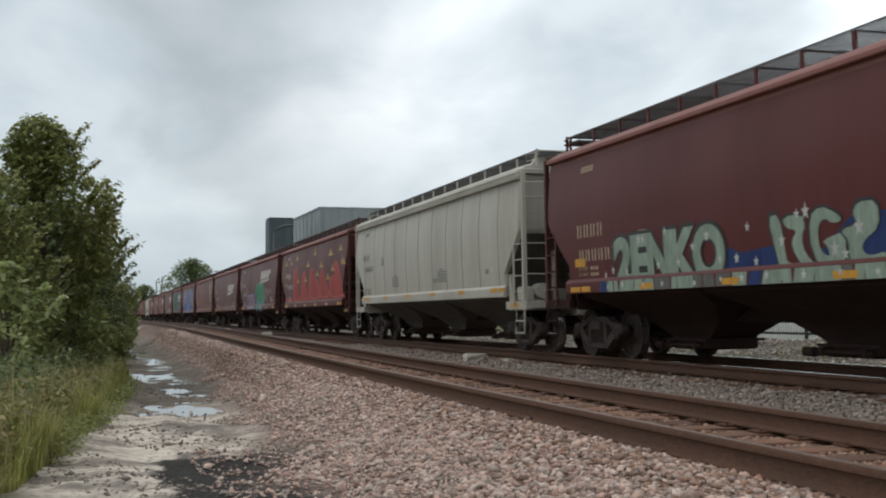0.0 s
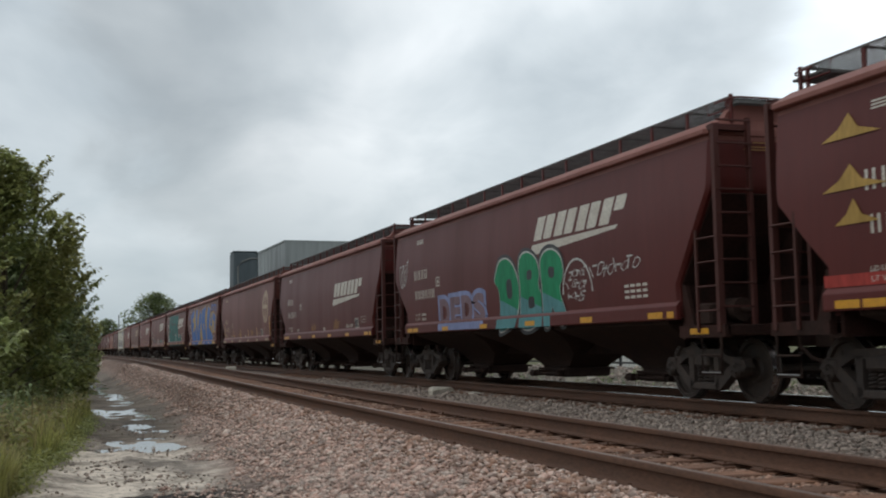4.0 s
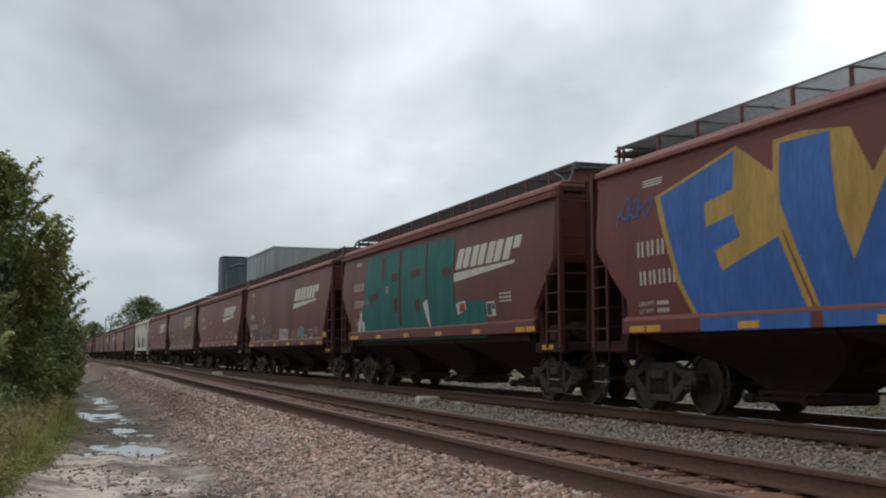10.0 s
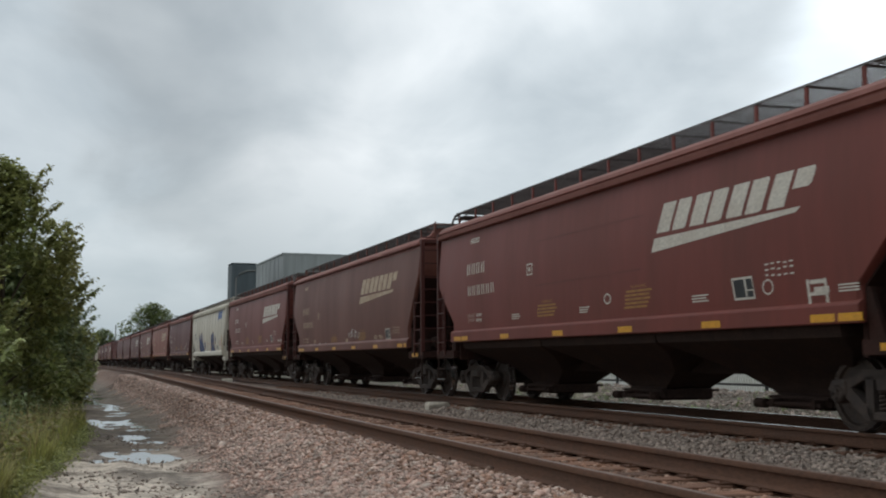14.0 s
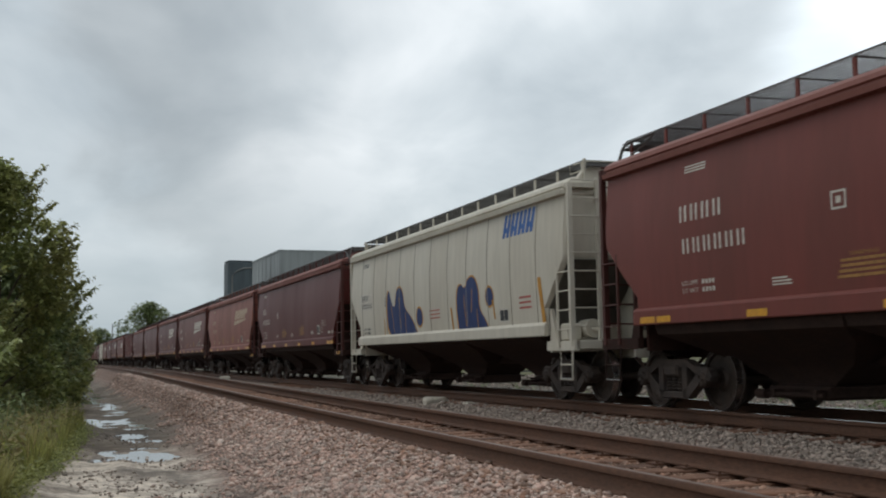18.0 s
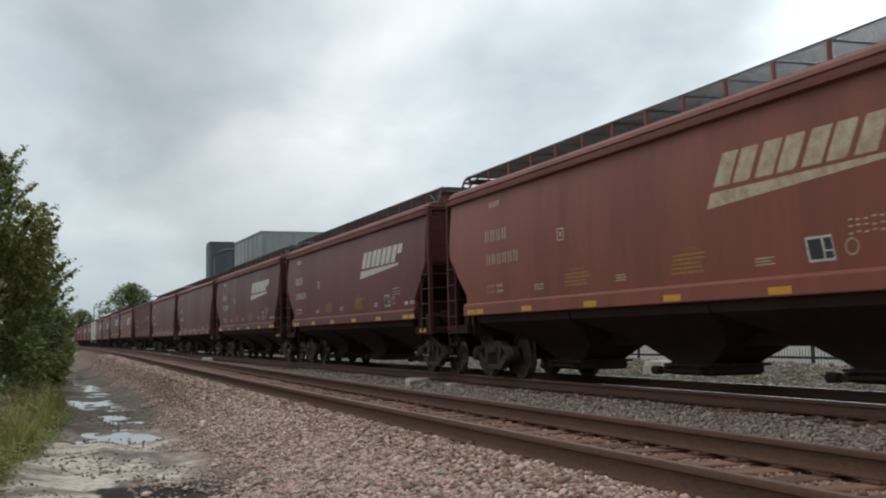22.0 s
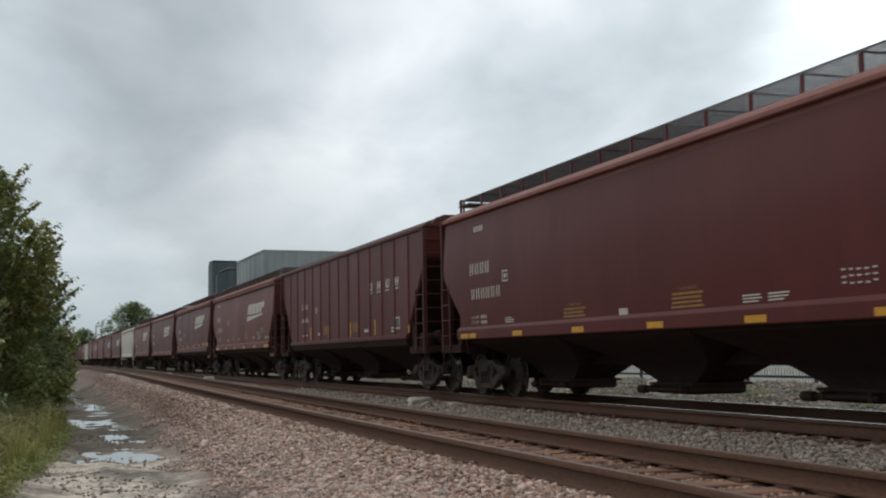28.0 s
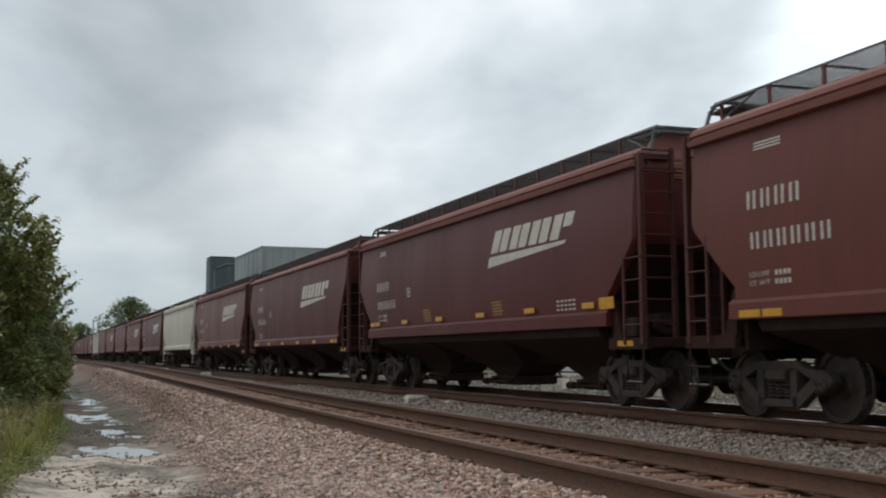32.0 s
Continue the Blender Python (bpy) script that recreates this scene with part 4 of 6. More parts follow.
def rect(u, z, w, h, slant=0.0):
    return [(u, z), (u + w, z), (u + w + slant, z + h), (u + slant, z + h)]


def bars(u, z, n, w, h, pitch, rng=None):
    """A row of plain bars that stands for lettering."""
    return [rect(u + i * pitch, z + (rng.uniform(-.01, .01) if rng else 0), w, h) for i in range(n)]


def logo(car, u, z, size, mat, flat=None):
    """The road's slanted mark as four pairs of plain slanted blocks over a wedge-shaped bar; size is its width."""
    k = size / 3.75
    h, lean = 0.42 * k, 0.2 * k
    for i in range(4):
        u0, z0, w = u + (0.17 + 0.91 * i) * k, z + 0.27 * k, 0.78 * k
        at = lambda q, r: (u0 + q * w + lean * r, z0 + h * r)
        lo = 0.45 if i == 3 else 0.0
        sh = [[at(0, 0), at(0.46, 0), at(0.46, 1), at(0, 1)], [at(0.56, lo), at(0.96, lo), at(1.02, lo + 0.08), at(1.02, 0.92), at(0.98, 1), at(0.56, 1)]]
        decal("road_mark", sh, mat, car, "slanted painted block of the road mark", flat=flat)
    decal("road_mark_bar", [[(u, z), (u + 0.1 * k, z + 0.2 * k), (u + 3.58 * k, z + 0.235 * k), (u + 3.5 * k, z + 0.175 * k)]], mat, car, "tapering painted bar", flat=flat)


def blob(u, z, w, h, rng, wob=0.16, n=11, lean=0.0):
    out = []
    for k in range(n):
        a = 2 * math.pi * k / n
        r = 1 + rng.uniform(-wob, wob)
        c, s = math.cos(a), math.sin(a)
        q = (abs(c) ** 4 + abs(s) ** 4) ** 0.25
        out.append((u + w / 2 + c / q * w / 2 * r + lean * s, z + h / 2 + s / q * h / 2 * r))
    return out


def soft(o, times=2):
    """Rounds a closed outline by cutting its corners."""
    for _ in range(times):
        n = len(o)
        o = [p for k in range(n) for p in ((0.75 * o[k][0] + 0.25 * o[(k + 1) % n][0], 0.75 * o[k][1] + 0.25 * o[(k + 1) % n][1]),
                                           (0.25 * o[k][0] + 0.75 * o[(k + 1) % n][0], 0.25 * o[k][1] + 0.75 * o[(k + 1) % n][1]))]
    return o


def ribbon(car, name, lines, width, mat, label, lift=0.006):
    """Sprayed lines of one width along rounded paths of (u, z) points, each a part of its own."""
    for pts in lines:
        for _ in range(2):
            pts = [pts[0]] + [p for a, b in zip(pts, pts[1:]) for p in ((0.75 * a[0] + 0.25 * b[0], 0.75 * a[1] + 0.25 * b[1]), (0.25 * a[0] + 0.75 * b[0], 0.25 * a[1] + 0.75 * b[1]))] + [pts[-1]]
        left, right = [], []
        for k, p in enumerate(pts):
            a, b = pts[max(k - 1, 0)], pts[min(k + 1, len(pts) - 1)]
            d = Vector((b[0] - a[0], b[1] - a[1])).normalized() * width / 2
            left.append((p[0] - d.y, p[1] + d.x))
            right.append((p[0] + d.y, p[1] - d.x))
        decal(name, [[left[k], left[k + 1], right[k + 1], right[k]] for k in range(len(pts) - 1)], mat, car, label, lift)


def ring(o, i):
    n = len(o)
    return [[o[k], o[(k + 1) % n], i[(k + 1) % n], i[k]] for k in range(n)]


def graffiti(car, u, z, w, h, n, fill, edge, seed, lean=0.1, hollow=False, thick=0.07):
    """A sprayed tag: a row of swollen letter shapes with an outline."""
    rng = random.Random(seed)
    p = w / n
    for i in range(n):
        hh = h * rng.uniform(0.85, 1.05)
        zz = z + rng.uniform(0, .06) * h
        uu = u + i * p
        st = rng.getstate()
        outer = soft(blob(uu - 0.02, zz, p * 1.1, hh, rng, 0.16, lean=lean))
        rng.setstate(st)
        inner = soft(blob(uu + thick, zz + thick, p * 1.1 - 2 * thick - 0.02, hh - 2 * thick, rng, 0.16, lean=lean * 0.9))
        lift = 0.0045 + 0.0012 * i
        decal("graffiti_outline", ring(outer, inner), SPRAY[edge], car, edge + " sprayed outline", lift)
        if not hollow:
            decal("graffiti_fill", [inner], SPRAY[fill], car, fill + " sprayed letter", lift)
        strokes = []
        for k in range(2 if not hollow else 3):
            su, sz = uu + p * rng.uniform(0.2, 0.7), zz + hh * rng.uniform(0.15, 0.6)
            strokes.append(rect(su, sz, 0.05 if hollow or p < 0.6 else 0.13, hh * rng.uniform(0.2, 0.34), rng.uniform(-.1, .12)))
        decal("graffiti_stroke", strokes, SPRAY[edge], car, lift=lift + 0.0008)


M["bare"] = {"n": end_ladder_mesh(-1, False), "f": end_ladder_mesh(1, False)}
M["glint_bar"] = Build().box(-1.585, -1.535, -0.24, 0.24, 0.437, 0.45, 0.004).mesh("step_tread")
M["rung"] = {k: Build().tube([(q * 1.53, 8.085, 0), (q * 0.98, 8.085, 0)], 0.016).mesh("rung", 60) for k, q in (("n", -1), ("f", 1))}
CARS = []


# where each car's leading coupler stands at 0 s
BOUND = [4.15, 21.55, 39.0, 55.7, 72.78, 89.7, 107.6, 125.4, 142.3, 160.05, 177.35, 194.7, 212.05, 228.75, 245.4, 262.55, 279.4, 296.35, 312.8, 329.9, 347.7, 364.85, 381.7]
while len(BOUND) < 45:
    BOUND.append(BOUND[-1] + 17.0)


def freight_car(i, label, paint_name, kind="smooth", near=True):
    """One covered hopper with its trucks; returns it with its origin at the middle, on the rail tops."""
    long = (BOUND[i + 1] - BOUND[i]) / CAR_L
    mid = (BOUND[i + 1] + BOUND[i]) / 2
    car = thing("hopper_car", label, "freight car", pose(TRAIN_X, mid, CANT / 2 + 0.006, 0, -LEAN, 0), "cars of the train")
    LONG[car.name] = long
    P = PAINT[paint_name]
    pale = paint_name in ("cream", "grey")
    # posts and ladders take a darker colour in place of the end gap's shade
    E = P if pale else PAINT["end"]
    if pale and kind == "smooth":
        kind = "seamed"
    flip = pose(0, 0, 0, 0, 0, 180)
    roof = kind
    if kind == "smooth" and i in (7, 9, 11, 13, 14, 15, 16, 20, 21, 23, 26, 28):
        roof = "ridged"
    part("body", M["body" + roof], P, car)
    part("roof", M["roof" + roof], P if pale or kind == "ribbed" else PAINT["roof"], car, "" if pale or kind == "ribbed" else "dusty roof edge painted paler for sky light")
    for k in range(11 if kind == "seamed" else 0):
        part("panel_seam", M["seam"][k], PAINT["seam"], car)
    for k in range(15 if kind == "ribbed" else 0):
        part("rib", rib_mesh(-7.85 + k * 15.7 / 14), P, car)
    for at in (None, flip):
        part("side_sill", M["thinsill" if kind == "ribbed" else "highsill" if roof == "ridged" else "sill"], P, car, at=at)
        drop = pose(0, 0, -0.19 if kind == "ribbed" else 0.035 if roof == "ridged" else 0)
        rb = part("running_board", M["rb"], GRATE, car, "open grey steel grating walkway", (at or Matrix()) @ drop)
        if near and at is None:
            for k in range(15):
                part("bracket", M["bracket"], P, rb, at=pose(0, -EAVE + 0.15 + k * (2 * EAVE - 0.3) / 14, 0))
        part("handrail", M["slant" if roof == "ridged" else "rail"], GRATE if roof == "ridged" else P, car, at=(at or Matrix()) @ drop)
        part("end_walkway", M["crossover"], GRATE, car, "grey grating across the roof end", (at or Matrix()) @ drop)
        # thin sheet added under the slope, coloured for grime and shade together
        part("slope_sheet", M["steep" if kind == "ribbed" else "highslope" if roof == "smooth" and at is flip else "slope"], PAINT["soot_shade"] if pale else SHADED_RED, car, "underside of the end slope, dark with grime and painted shade", at)
        part("end_platform", M["plat"], P if pale else SHADED_RED, car, at=at)
        for k in "nf":
            seen = near
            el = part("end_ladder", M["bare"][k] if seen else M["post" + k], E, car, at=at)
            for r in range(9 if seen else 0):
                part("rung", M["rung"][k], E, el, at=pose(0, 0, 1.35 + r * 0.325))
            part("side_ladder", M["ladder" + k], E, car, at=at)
            part("stirrup_step", M["step" + k], P if pale else GRIME, car, at=at)
        part("coupler", M["coupler"], GRIME, car, "black cast steel coupler with hose", at)
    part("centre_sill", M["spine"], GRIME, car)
    if near:
        part("brake_cylinder", M["brake"], P if pale else GRIME, car, at=flip @ Matrix.Diagonal((-1, 1, 1, 1)))
        part("brake_wheel", M["handbrake"], GRIME, car, at=pose(0.45, -8.2, 1.9, 0, 0, 180))
        for k in range(4):
            part("hatch", M["hatch"], P, car, at=pose(0, -5.4 + 3.6 * k, 0))
    for k in (-1, 0, 1):
        h = part("hopper", M["hopper"], PAINT["soot_shade"] if paint_name == "grey" else GRIME, car, "grimy sloped discharge hopper", pose(0, k * 4.35, 0))
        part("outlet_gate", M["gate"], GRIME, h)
    for ob in car.children:
        ob.matrix_basis = Matrix.Diagonal((1, long, 1, 1)) @ ob.matrix_basis
    for s in (-1, 1):
        c = s * (CAR_L * long / 2 - 1.9)
        tk = part("truck", M["bolster"], TRUCK, car, "four-wheel cast steel truck", pose(0, c, 0))
        for k in "nf":
            part("side_frame", M["frame" + k], TRUCK, tk)
            if near:
                part("spring", M["spring" + k], TRUCK, tk)
        for d in (-1, 1):
            ws = part("wheelset", M["wheelset"], WHEEL, tk, at=pose(0, d * 0.89, 0.457))
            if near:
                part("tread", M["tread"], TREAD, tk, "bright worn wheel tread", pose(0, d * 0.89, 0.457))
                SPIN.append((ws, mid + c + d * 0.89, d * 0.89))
    CARS.append((car, mid))
    return car


def strokes_row(u, z, n, pitch, h, rng):
    """Plain upright bars, two for each character, that stand for lettering."""
    out = []
    for i in range(n):
        a = u + i * pitch
        out += [rect(a, z, pitch * 0.18, h), rect(a + pitch * 0.44, z, pitch * 0.18, h)]
    return out


def stencils(car, seed, mark=4, digits=6, white="WHITE", rows=True, flat=None, big=1.0, flatside=False, at=None, box=None, insp=True):
    """Road initials and number as plain bars, small data panels and an inspection panel; the two makes of car carry them at other heights."""
    rng = random.Random(seed)
    W = dict(WHITE=WHITE, DIM=CREAM).get(white, BLACKPLATE)
    ui, zi, zn = at or ((2.1, 2.73, 2.27) if flatside else (1.68, 2.53, 2.04))
    decal("initial", strokes_row(ui + 0.09, zi, mark, 0.29 * big, 0.235 * big, rng), W, car, flat=flat)
    decal("numeral", strokes_row(ui + 0.14, zn, digits, 0.275 * big, 0.215 * big, rng), W, car, flat=flat)
    lo = 1.69 if flatside else 1.49
    for r, word in enumerate(("LT WT", "LD LMT") if mark != 3 else ("CU FT", "LT WT", "LD LMT")):
        zz = lo + (0.0 if mark == 3 else 0.02) + 0.11 * r
        lettering("data_line", word, ui + 0.08, zz, 0.42, 0.062, W, car, lift=0.005)
        decal("data_line", bars(ui + 0.6, zz, 4, 0.055, 0.062, 0.085), W, car, flat=flat)
    decal("data_line", [rect(ui + 0.2, 3.43 + 0.04 * k, 0.55, 0.022) for k in range(3)], W, car, flat=flat)
    u, z = (box or ui + (3.45 if flatside else 2.55)), zi - 0.24
    decal("data_box", [rect(u, z, 0.03, 0.22), rect(u + 0.24, z, 0.03, 0.22), rect(u + 0.03, z, 0.21, 0.025), rect(u + 0.03, z + 0.195, 0.21, 0.025), rect(u + 0.09, z + 0.07, 0.09, 0.08)], W, car, flat=flat)
    if rows:
        for u, k in (((5.85, 5), (9.35, 6)) if flatside else ((6.2, 4), (9.8, 5))):
            decal("caution_panel", [rect(u + rng.uniform(-.02, .02) - 0.02 * j, lo + 0.062 * (k - 1 - j), 0.84 + rng.uniform(-.1, .05), 0.034) for j in range(1, k)], STENCIL, car, flat=flat)
            lettering("caution_heading", "WARNING", u + 0.14, lo + 0.062 * (k - 1), 0.5, 0.05, STENCIL, car, "faded yellow heading", lift=0.005)
        for u in ((4.5, 11.3, 7.6) if flatside else (3.5, 11.5, 12.05)):
            decal("data_line", [rect(u, lo + 0.04 * j, 0.4 + rng.uniform(-.1, .06), 0.02) for j in range(3)], W, car, flat=flat)
        u, z = (12.37, 1.665) if flatside else (12.74, 1.455)
        if insp:
            decal("inspection_frame", [rect(u, z, 0.48, 0.3, -0.06)], WHITE, car, "white-framed black inspection panel", flat=flat)
            decal("inspection_panel", [rect(u + 0.03, z + 0.03, 0.25, 0.24, -0.05), rect(u + 0.3, z + 0.13, 0.14, 0.14, -0.03), rect(u + 0.31, z + 0.03, 0.14, 0.08, -0.02)], BLACKPLATE, car, lift=0.007, flat=flat)
        for r in range(3):
            decal("data_line", bars(u + 0.72, z + (0.27 if flatside else 0.15) + 0.075 * r, 5, 0.075, 0.022, 0.13, rng), W, car, flat=flat)
        if flatside:
            o = [(13.13 + 0.12 * math.cos(a), 1.8 + 0.1 * math.sin(a)) for a in np.linspace(0, 2 * math.pi, 17)[:-1]]
            decal("round_stencil", ring(o, [(13.13 + (p - 13.13) * 0.8, 1.8 + (q - 1.8) * 0.8) for p, q in o]), W, car, flat=flat)
            decal("data_plate", [rect(14.05, 1.66, 0.28, 0.08)], W, car, flat=flat)
            decal("data_line", [rect(14.5, 1.66 + 0.035 * j, 0.36, 0.018) for j in range(3)], W, car, flat=flat)
        else:
            decal("data_plate", [rect(8.15, 1.46, 0.28, 0.1)], W, car, flat=flat)
            decal("data_line", [rect(14.3, 1.40 + 0.03 * j, 0.5, 0.016) for j in range(2)], W, car, flat=flat)


def reflectors(car, ends=True, n=5, flatside=False, mat=None, high=None):
    x = -HALF - 0.02
    z = high or (1.315 if flatside else 1.225)
    spots = [(1.15, 0.45), (1.65, 0.4), (3.98, 0.45), (6.55, 0.45), (9.1, 0.47), (11.6, 0.47), (14.02, 0.45)]
    if ends:
        spots.append((14.53, 0.42) if flatside else (14.6, 0.2))
    for u, w in spots if n else ():
        decal("reflector", [rect(u, z, w, 0.095)], mat or YELLOW, car, "" if mat else "yellow reflective strip", 0.004, x)
    if n:
        decal("reflector", [rect(15.15, 0.975, 0.5, 0.085)], YELLOW, car, "yellow reflective strip on the end sill", 0.004, -1.562)
    # polished bars added to the near steps to stand for their bright glints
    for q in (-1, 1):
        part("step_tread", M["glint_bar"], TREAD, car, "polished bar added for the glint on the step", Matrix.Diagonal((1, LONG[car.name], 1, 1)) @ pose(0, q * 7.8, 0))
    tip = Build().box(-1.0, -0.45, -EAVE - 0.052, -EAVE - 0.046, 3.56, 3.575).box(-0.95, -0.5, -EAVE - 0.052, -EAVE - 0.046, 3.6, 3.615).box(-0.85, -0.55, -EAVE - 0.052, -EAVE - 0.046, 3.66, 3.68)
    part("end_stencil", tip.mesh("end_stencil"), STENCIL, car, "faded yellow stencil on the end sheet", Matrix.Diagonal((1, LONG[car.name], 1, 1)))


RED = "oxide red covered grain hopper with a white slanted mark"


def scrawl(car, u, z, w, h, n, seed, mat="pale"):
    """Thin white handwriting strokes that cannot be read."""
    rng = random.Random(seed)
    sh = []
    for i in range(n):
        a, b = u + w * i / n, z + rng.uniform(0, .25) * h
        if i % 2:
            q = h * rng.uniform(.5, .9)
            o = soft(blob(a, b, w / n * 1.3, q, rng, 0.3, 8, 0.06))
            mu, mz = a + w / n * 0.65, b + q / 2
            sh += ring(o, [(mu + (x - mu) * 0.78, mz + (y - mz) * 0.82) for x, y in o])
        else:
            sh.append(rect(a, b, 0.03, h * rng.uniform(.5, .9), rng.uniform(-.15, .2)))
            sh.append(rect(a, z + h * rng.uniform(.3, .9), w / n * 0.9, 0.03, 0.02))
    decal("graffiti_scrawl", sh, SPRAY[mat], car, "thin sprayed scrawl", 0.011)


def near_cars():
    c = freight_car(0, "dark maroon hopper with mint green graffiti and white stars", "maroon")
    stencils(c, 0, white="DIM", rows=False, at=(1.38, 2.22, 1.78)); reflectors(c)
    decal("graffiti_fill", [[(2.85, 1.24), (8.1, 1.24), (7.9, 1.72), (7.0, 1.66), (6.5, 1.8), (6.3, 1.5), (2.9, 1.42)]], SPRAY["navy"], c, "navy sprayed ground", 0.003)
    for k, (u, w) in enumerate(((2.96, 0.74), (3.62, 0.72), (4.2, 0.85), (4.98, 0.9), (5.68, 0.95))):
        lettering("graffiti_outline", "2ENKO"[k], u - 0.07, 1.23, w + 0.1, 0.96, BLACKPLATE, c, "black sprayed edge", 0.006 + 0.001 * k, 0.1)
        lettering("graffiti_fill", "2ENKO"[k], u, 1.28, w - 0.04, 0.85, SPRAY["mint"], c, "mint sprayed letter", 0.0075 + 0.001 * k, 0.055)
    letters = ([(7.71, 2.1), (7.98, 2.11), (8.06, 1.63), (8.1, 1.45), (8.46, 1.46), (8.55, 1.26), (7.96, 1.26), (7.85, 1.64)],
               [(8.04, 2.06), (8.44, 2.08), (8.54, 1.92), (8.43, 1.78), (8.49, 1.56), (8.79, 1.36), (8.58, 1.3), (8.27, 1.55), (8.21, 1.75), (8.36, 1.87), (8.1, 1.92)],
               [(8.62, 2.02), (8.86, 2.14), (9.16, 2.03), (9.28, 1.92), (9.08, 1.9), (8.92, 1.99), (8.78, 1.88), (8.8, 1.59), (9.0, 1.49), (8.97, 1.62), (8.84, 1.71), (9.34, 1.8), (9.25, 1.32), (8.96, 1.27), (8.63, 1.55)],
               [(9.21, 1.81), (9.56, 1.86), (9.47, 1.99), (9.57, 2.12), (9.93, 2.11), (9.94, 1.79), (9.64, 1.66), (9.6, 1.54), (9.75, 1.47), (10.04, 1.52), (10.3, 1.3), (10.03, 1.25), (9.5, 1.25), (9.35, 1.47), (9.39, 1.67)])
    decal("graffiti_fill", [[(8.4, 1.24), (10.4, 1.24), (10.4, 1.9), (9.95, 2.0), (9.4, 1.95), (8.7, 1.5)]], SPRAY["navy"], c, "navy sprayed ground", 0.003)
    for k, o in enumerate(letters):
        mu, mz = sum(q[0] for q in o) / len(o), sum(q[1] for q in o) / len(o)
        o = soft(o, 1)
        decal("graffiti_outline", [[(mu + (u - mu) * 1.14, max(mz + (z - mz) * 1.1, 1.24)) for u, z in o]], BLACKPLATE, c, "black sprayed edge", 0.006 + 0.001 * k)
        decal("graffiti_fill", [o], SPRAY["mint"], c, "mint sprayed letter", 0.0075 + 0.001 * k)
    rng = random.Random(44)
    u = 2.45
    while u < 11.2:
        w = rng.uniform(0.18, 0.55)
        decal("graffiti_sill", [rect(u, 1.205, w - 0.03, 0.185, rng.uniform(-.05, .09))], SPRAY["mint" if rng.random() < 0.62 else "navy" if rng.random() < 0.6 else "ash"], c, "sprayed letter foot on the sill", 0.003, -HALF - 0.02)
        u += w
    for k in range(11):
        u, z, r = 2.6 + 0.75 * k + rng.uniform(-.2, .2), rng.uniform(1.27, 1.33), rng.uniform(0.05, 0.08)
        decal("graffiti_star", [[(u + (r if j % 2 == 0 else r * 0.4) * math.sin(j * math.pi / 5), z + (r if j % 2 == 0 else r * 0.4) * math.cos(j * math.pi / 5)) for j in range(10)]], SPRAY["pale"], c, "small white sprayed star", 0.006, -HALF - 0.02)
    rng = random.Random(4)
    for k in range(22):
        u, z, r = 2.7 + 0.37 * k + rng.uniform(-.15, .15), rng.choice((rng.uniform(1.48, 1.65), rng.uniform(1.75, 2.2))), rng.uniform(0.06, 0.1)
        decal("graffiti_star", [[(u + (r if j % 2 == 0 else r * 0.4) * math.sin(j * math.pi / 5), z + (r if j % 2 == 0 else r * 0.4) * 1.3 * math.cos(j * math.pi / 5)) for j in range(10)]], SPRAY["pale"], c, "small white sprayed star", 0.013)
    decal("reflector", [rect(1.3, 1.69, 0.45, 0.15)], YELLOW, c, "yellow plate")
    c = freight_car(1, "light grey covered hopper with small black lettering", "grey")
    stencils(c, 1, white="BLACK", rows=False, at=(1.05, 2.62, 2.25), big=0.8); reflectors(c, flatside=True)
    lettering("sill_lettering", "DO NOT HAMMER ON CAR", 4.6, 1.335, 1.25, 0.065, BLACKPLATE, c, "black lettering on the sill", 0.03)
    lettering("sill_lettering", "DO NOT HAMMER ON CAR", 9.5, 1.335, 1.25, 0.065, BLACKPLATE, c, "black lettering on the sill", 0.03)
    for u in (4.92, 9.75):
        decal("caution_panel", [rect(u + 0.2 * (j == 5), 1.68 + 0.062 * j, 0.75 - 0.4 * (j == 5), 0.026) for j in range(6)], SPRAY["ash"], c, "faded grey stencil")
    decal("data_line", [rect(9.3, 1.68 + 0.04 * j, 0.35, 0.018) for j in range(3)] + [rect(13.55, 1.76 + 0.04 * j, 0.25, 0.02) for j in range(3)], SPRAY["ash"], c)
    decal("data_plate", [rect(13.85, 1.77, 0.28, 0.09)], WHITE, c)
    c = freight_car(2, "weathered maroon hopper with red bubble graffiti and gold triangles", "maroon")
    stencils(c, 2, rows=False); reflectors(c)
    decal("graffiti_fill", [rect(0.9, 1.475, 14.3, 0.14)], SPRAY["red"], c, "red sprayed base line", 0.0035)
    letters = ([(3.4, 1.44), (3.55, 2.2), (3.5, 2.7), (4.1, 3.0), (4.75, 3.02), (4.95, 2.7), (4.7, 2.3), (5.1, 1.8), (5.7, 1.5)], [(5.55, 1.5), (5.75, 2.3), (5.95, 2.62), (6.7, 2.78), (7.15, 2.65), (6.95, 2.2), (7.4, 1.8), (7.75, 1.5)],
               [(7.6, 1.5), (7.75, 2.3), (7.95, 2.7), (8.6, 2.85), (9.1, 2.72), (9.3, 2.35), (9.9, 2.3), (10.25, 1.9), (10.4, 1.5)], [(10.2, 1.5), (10.3, 2.2), (10.45, 2.55), (11.0, 2.7), (11.3, 2.62), (11.5, 2.25), (12.1, 1.9), (12.4, 1.55)],
               [(12.25, 1.5), (12.3, 2.0), (12.5, 2.3), (13.1, 2.4), (13.5, 2.3), (13.35, 2.7), (13.5, 2.85), (13.95, 2.9), (14.35, 2.7), (14.7, 2.25), (14.9, 1.8), (15.1, 1.5)])
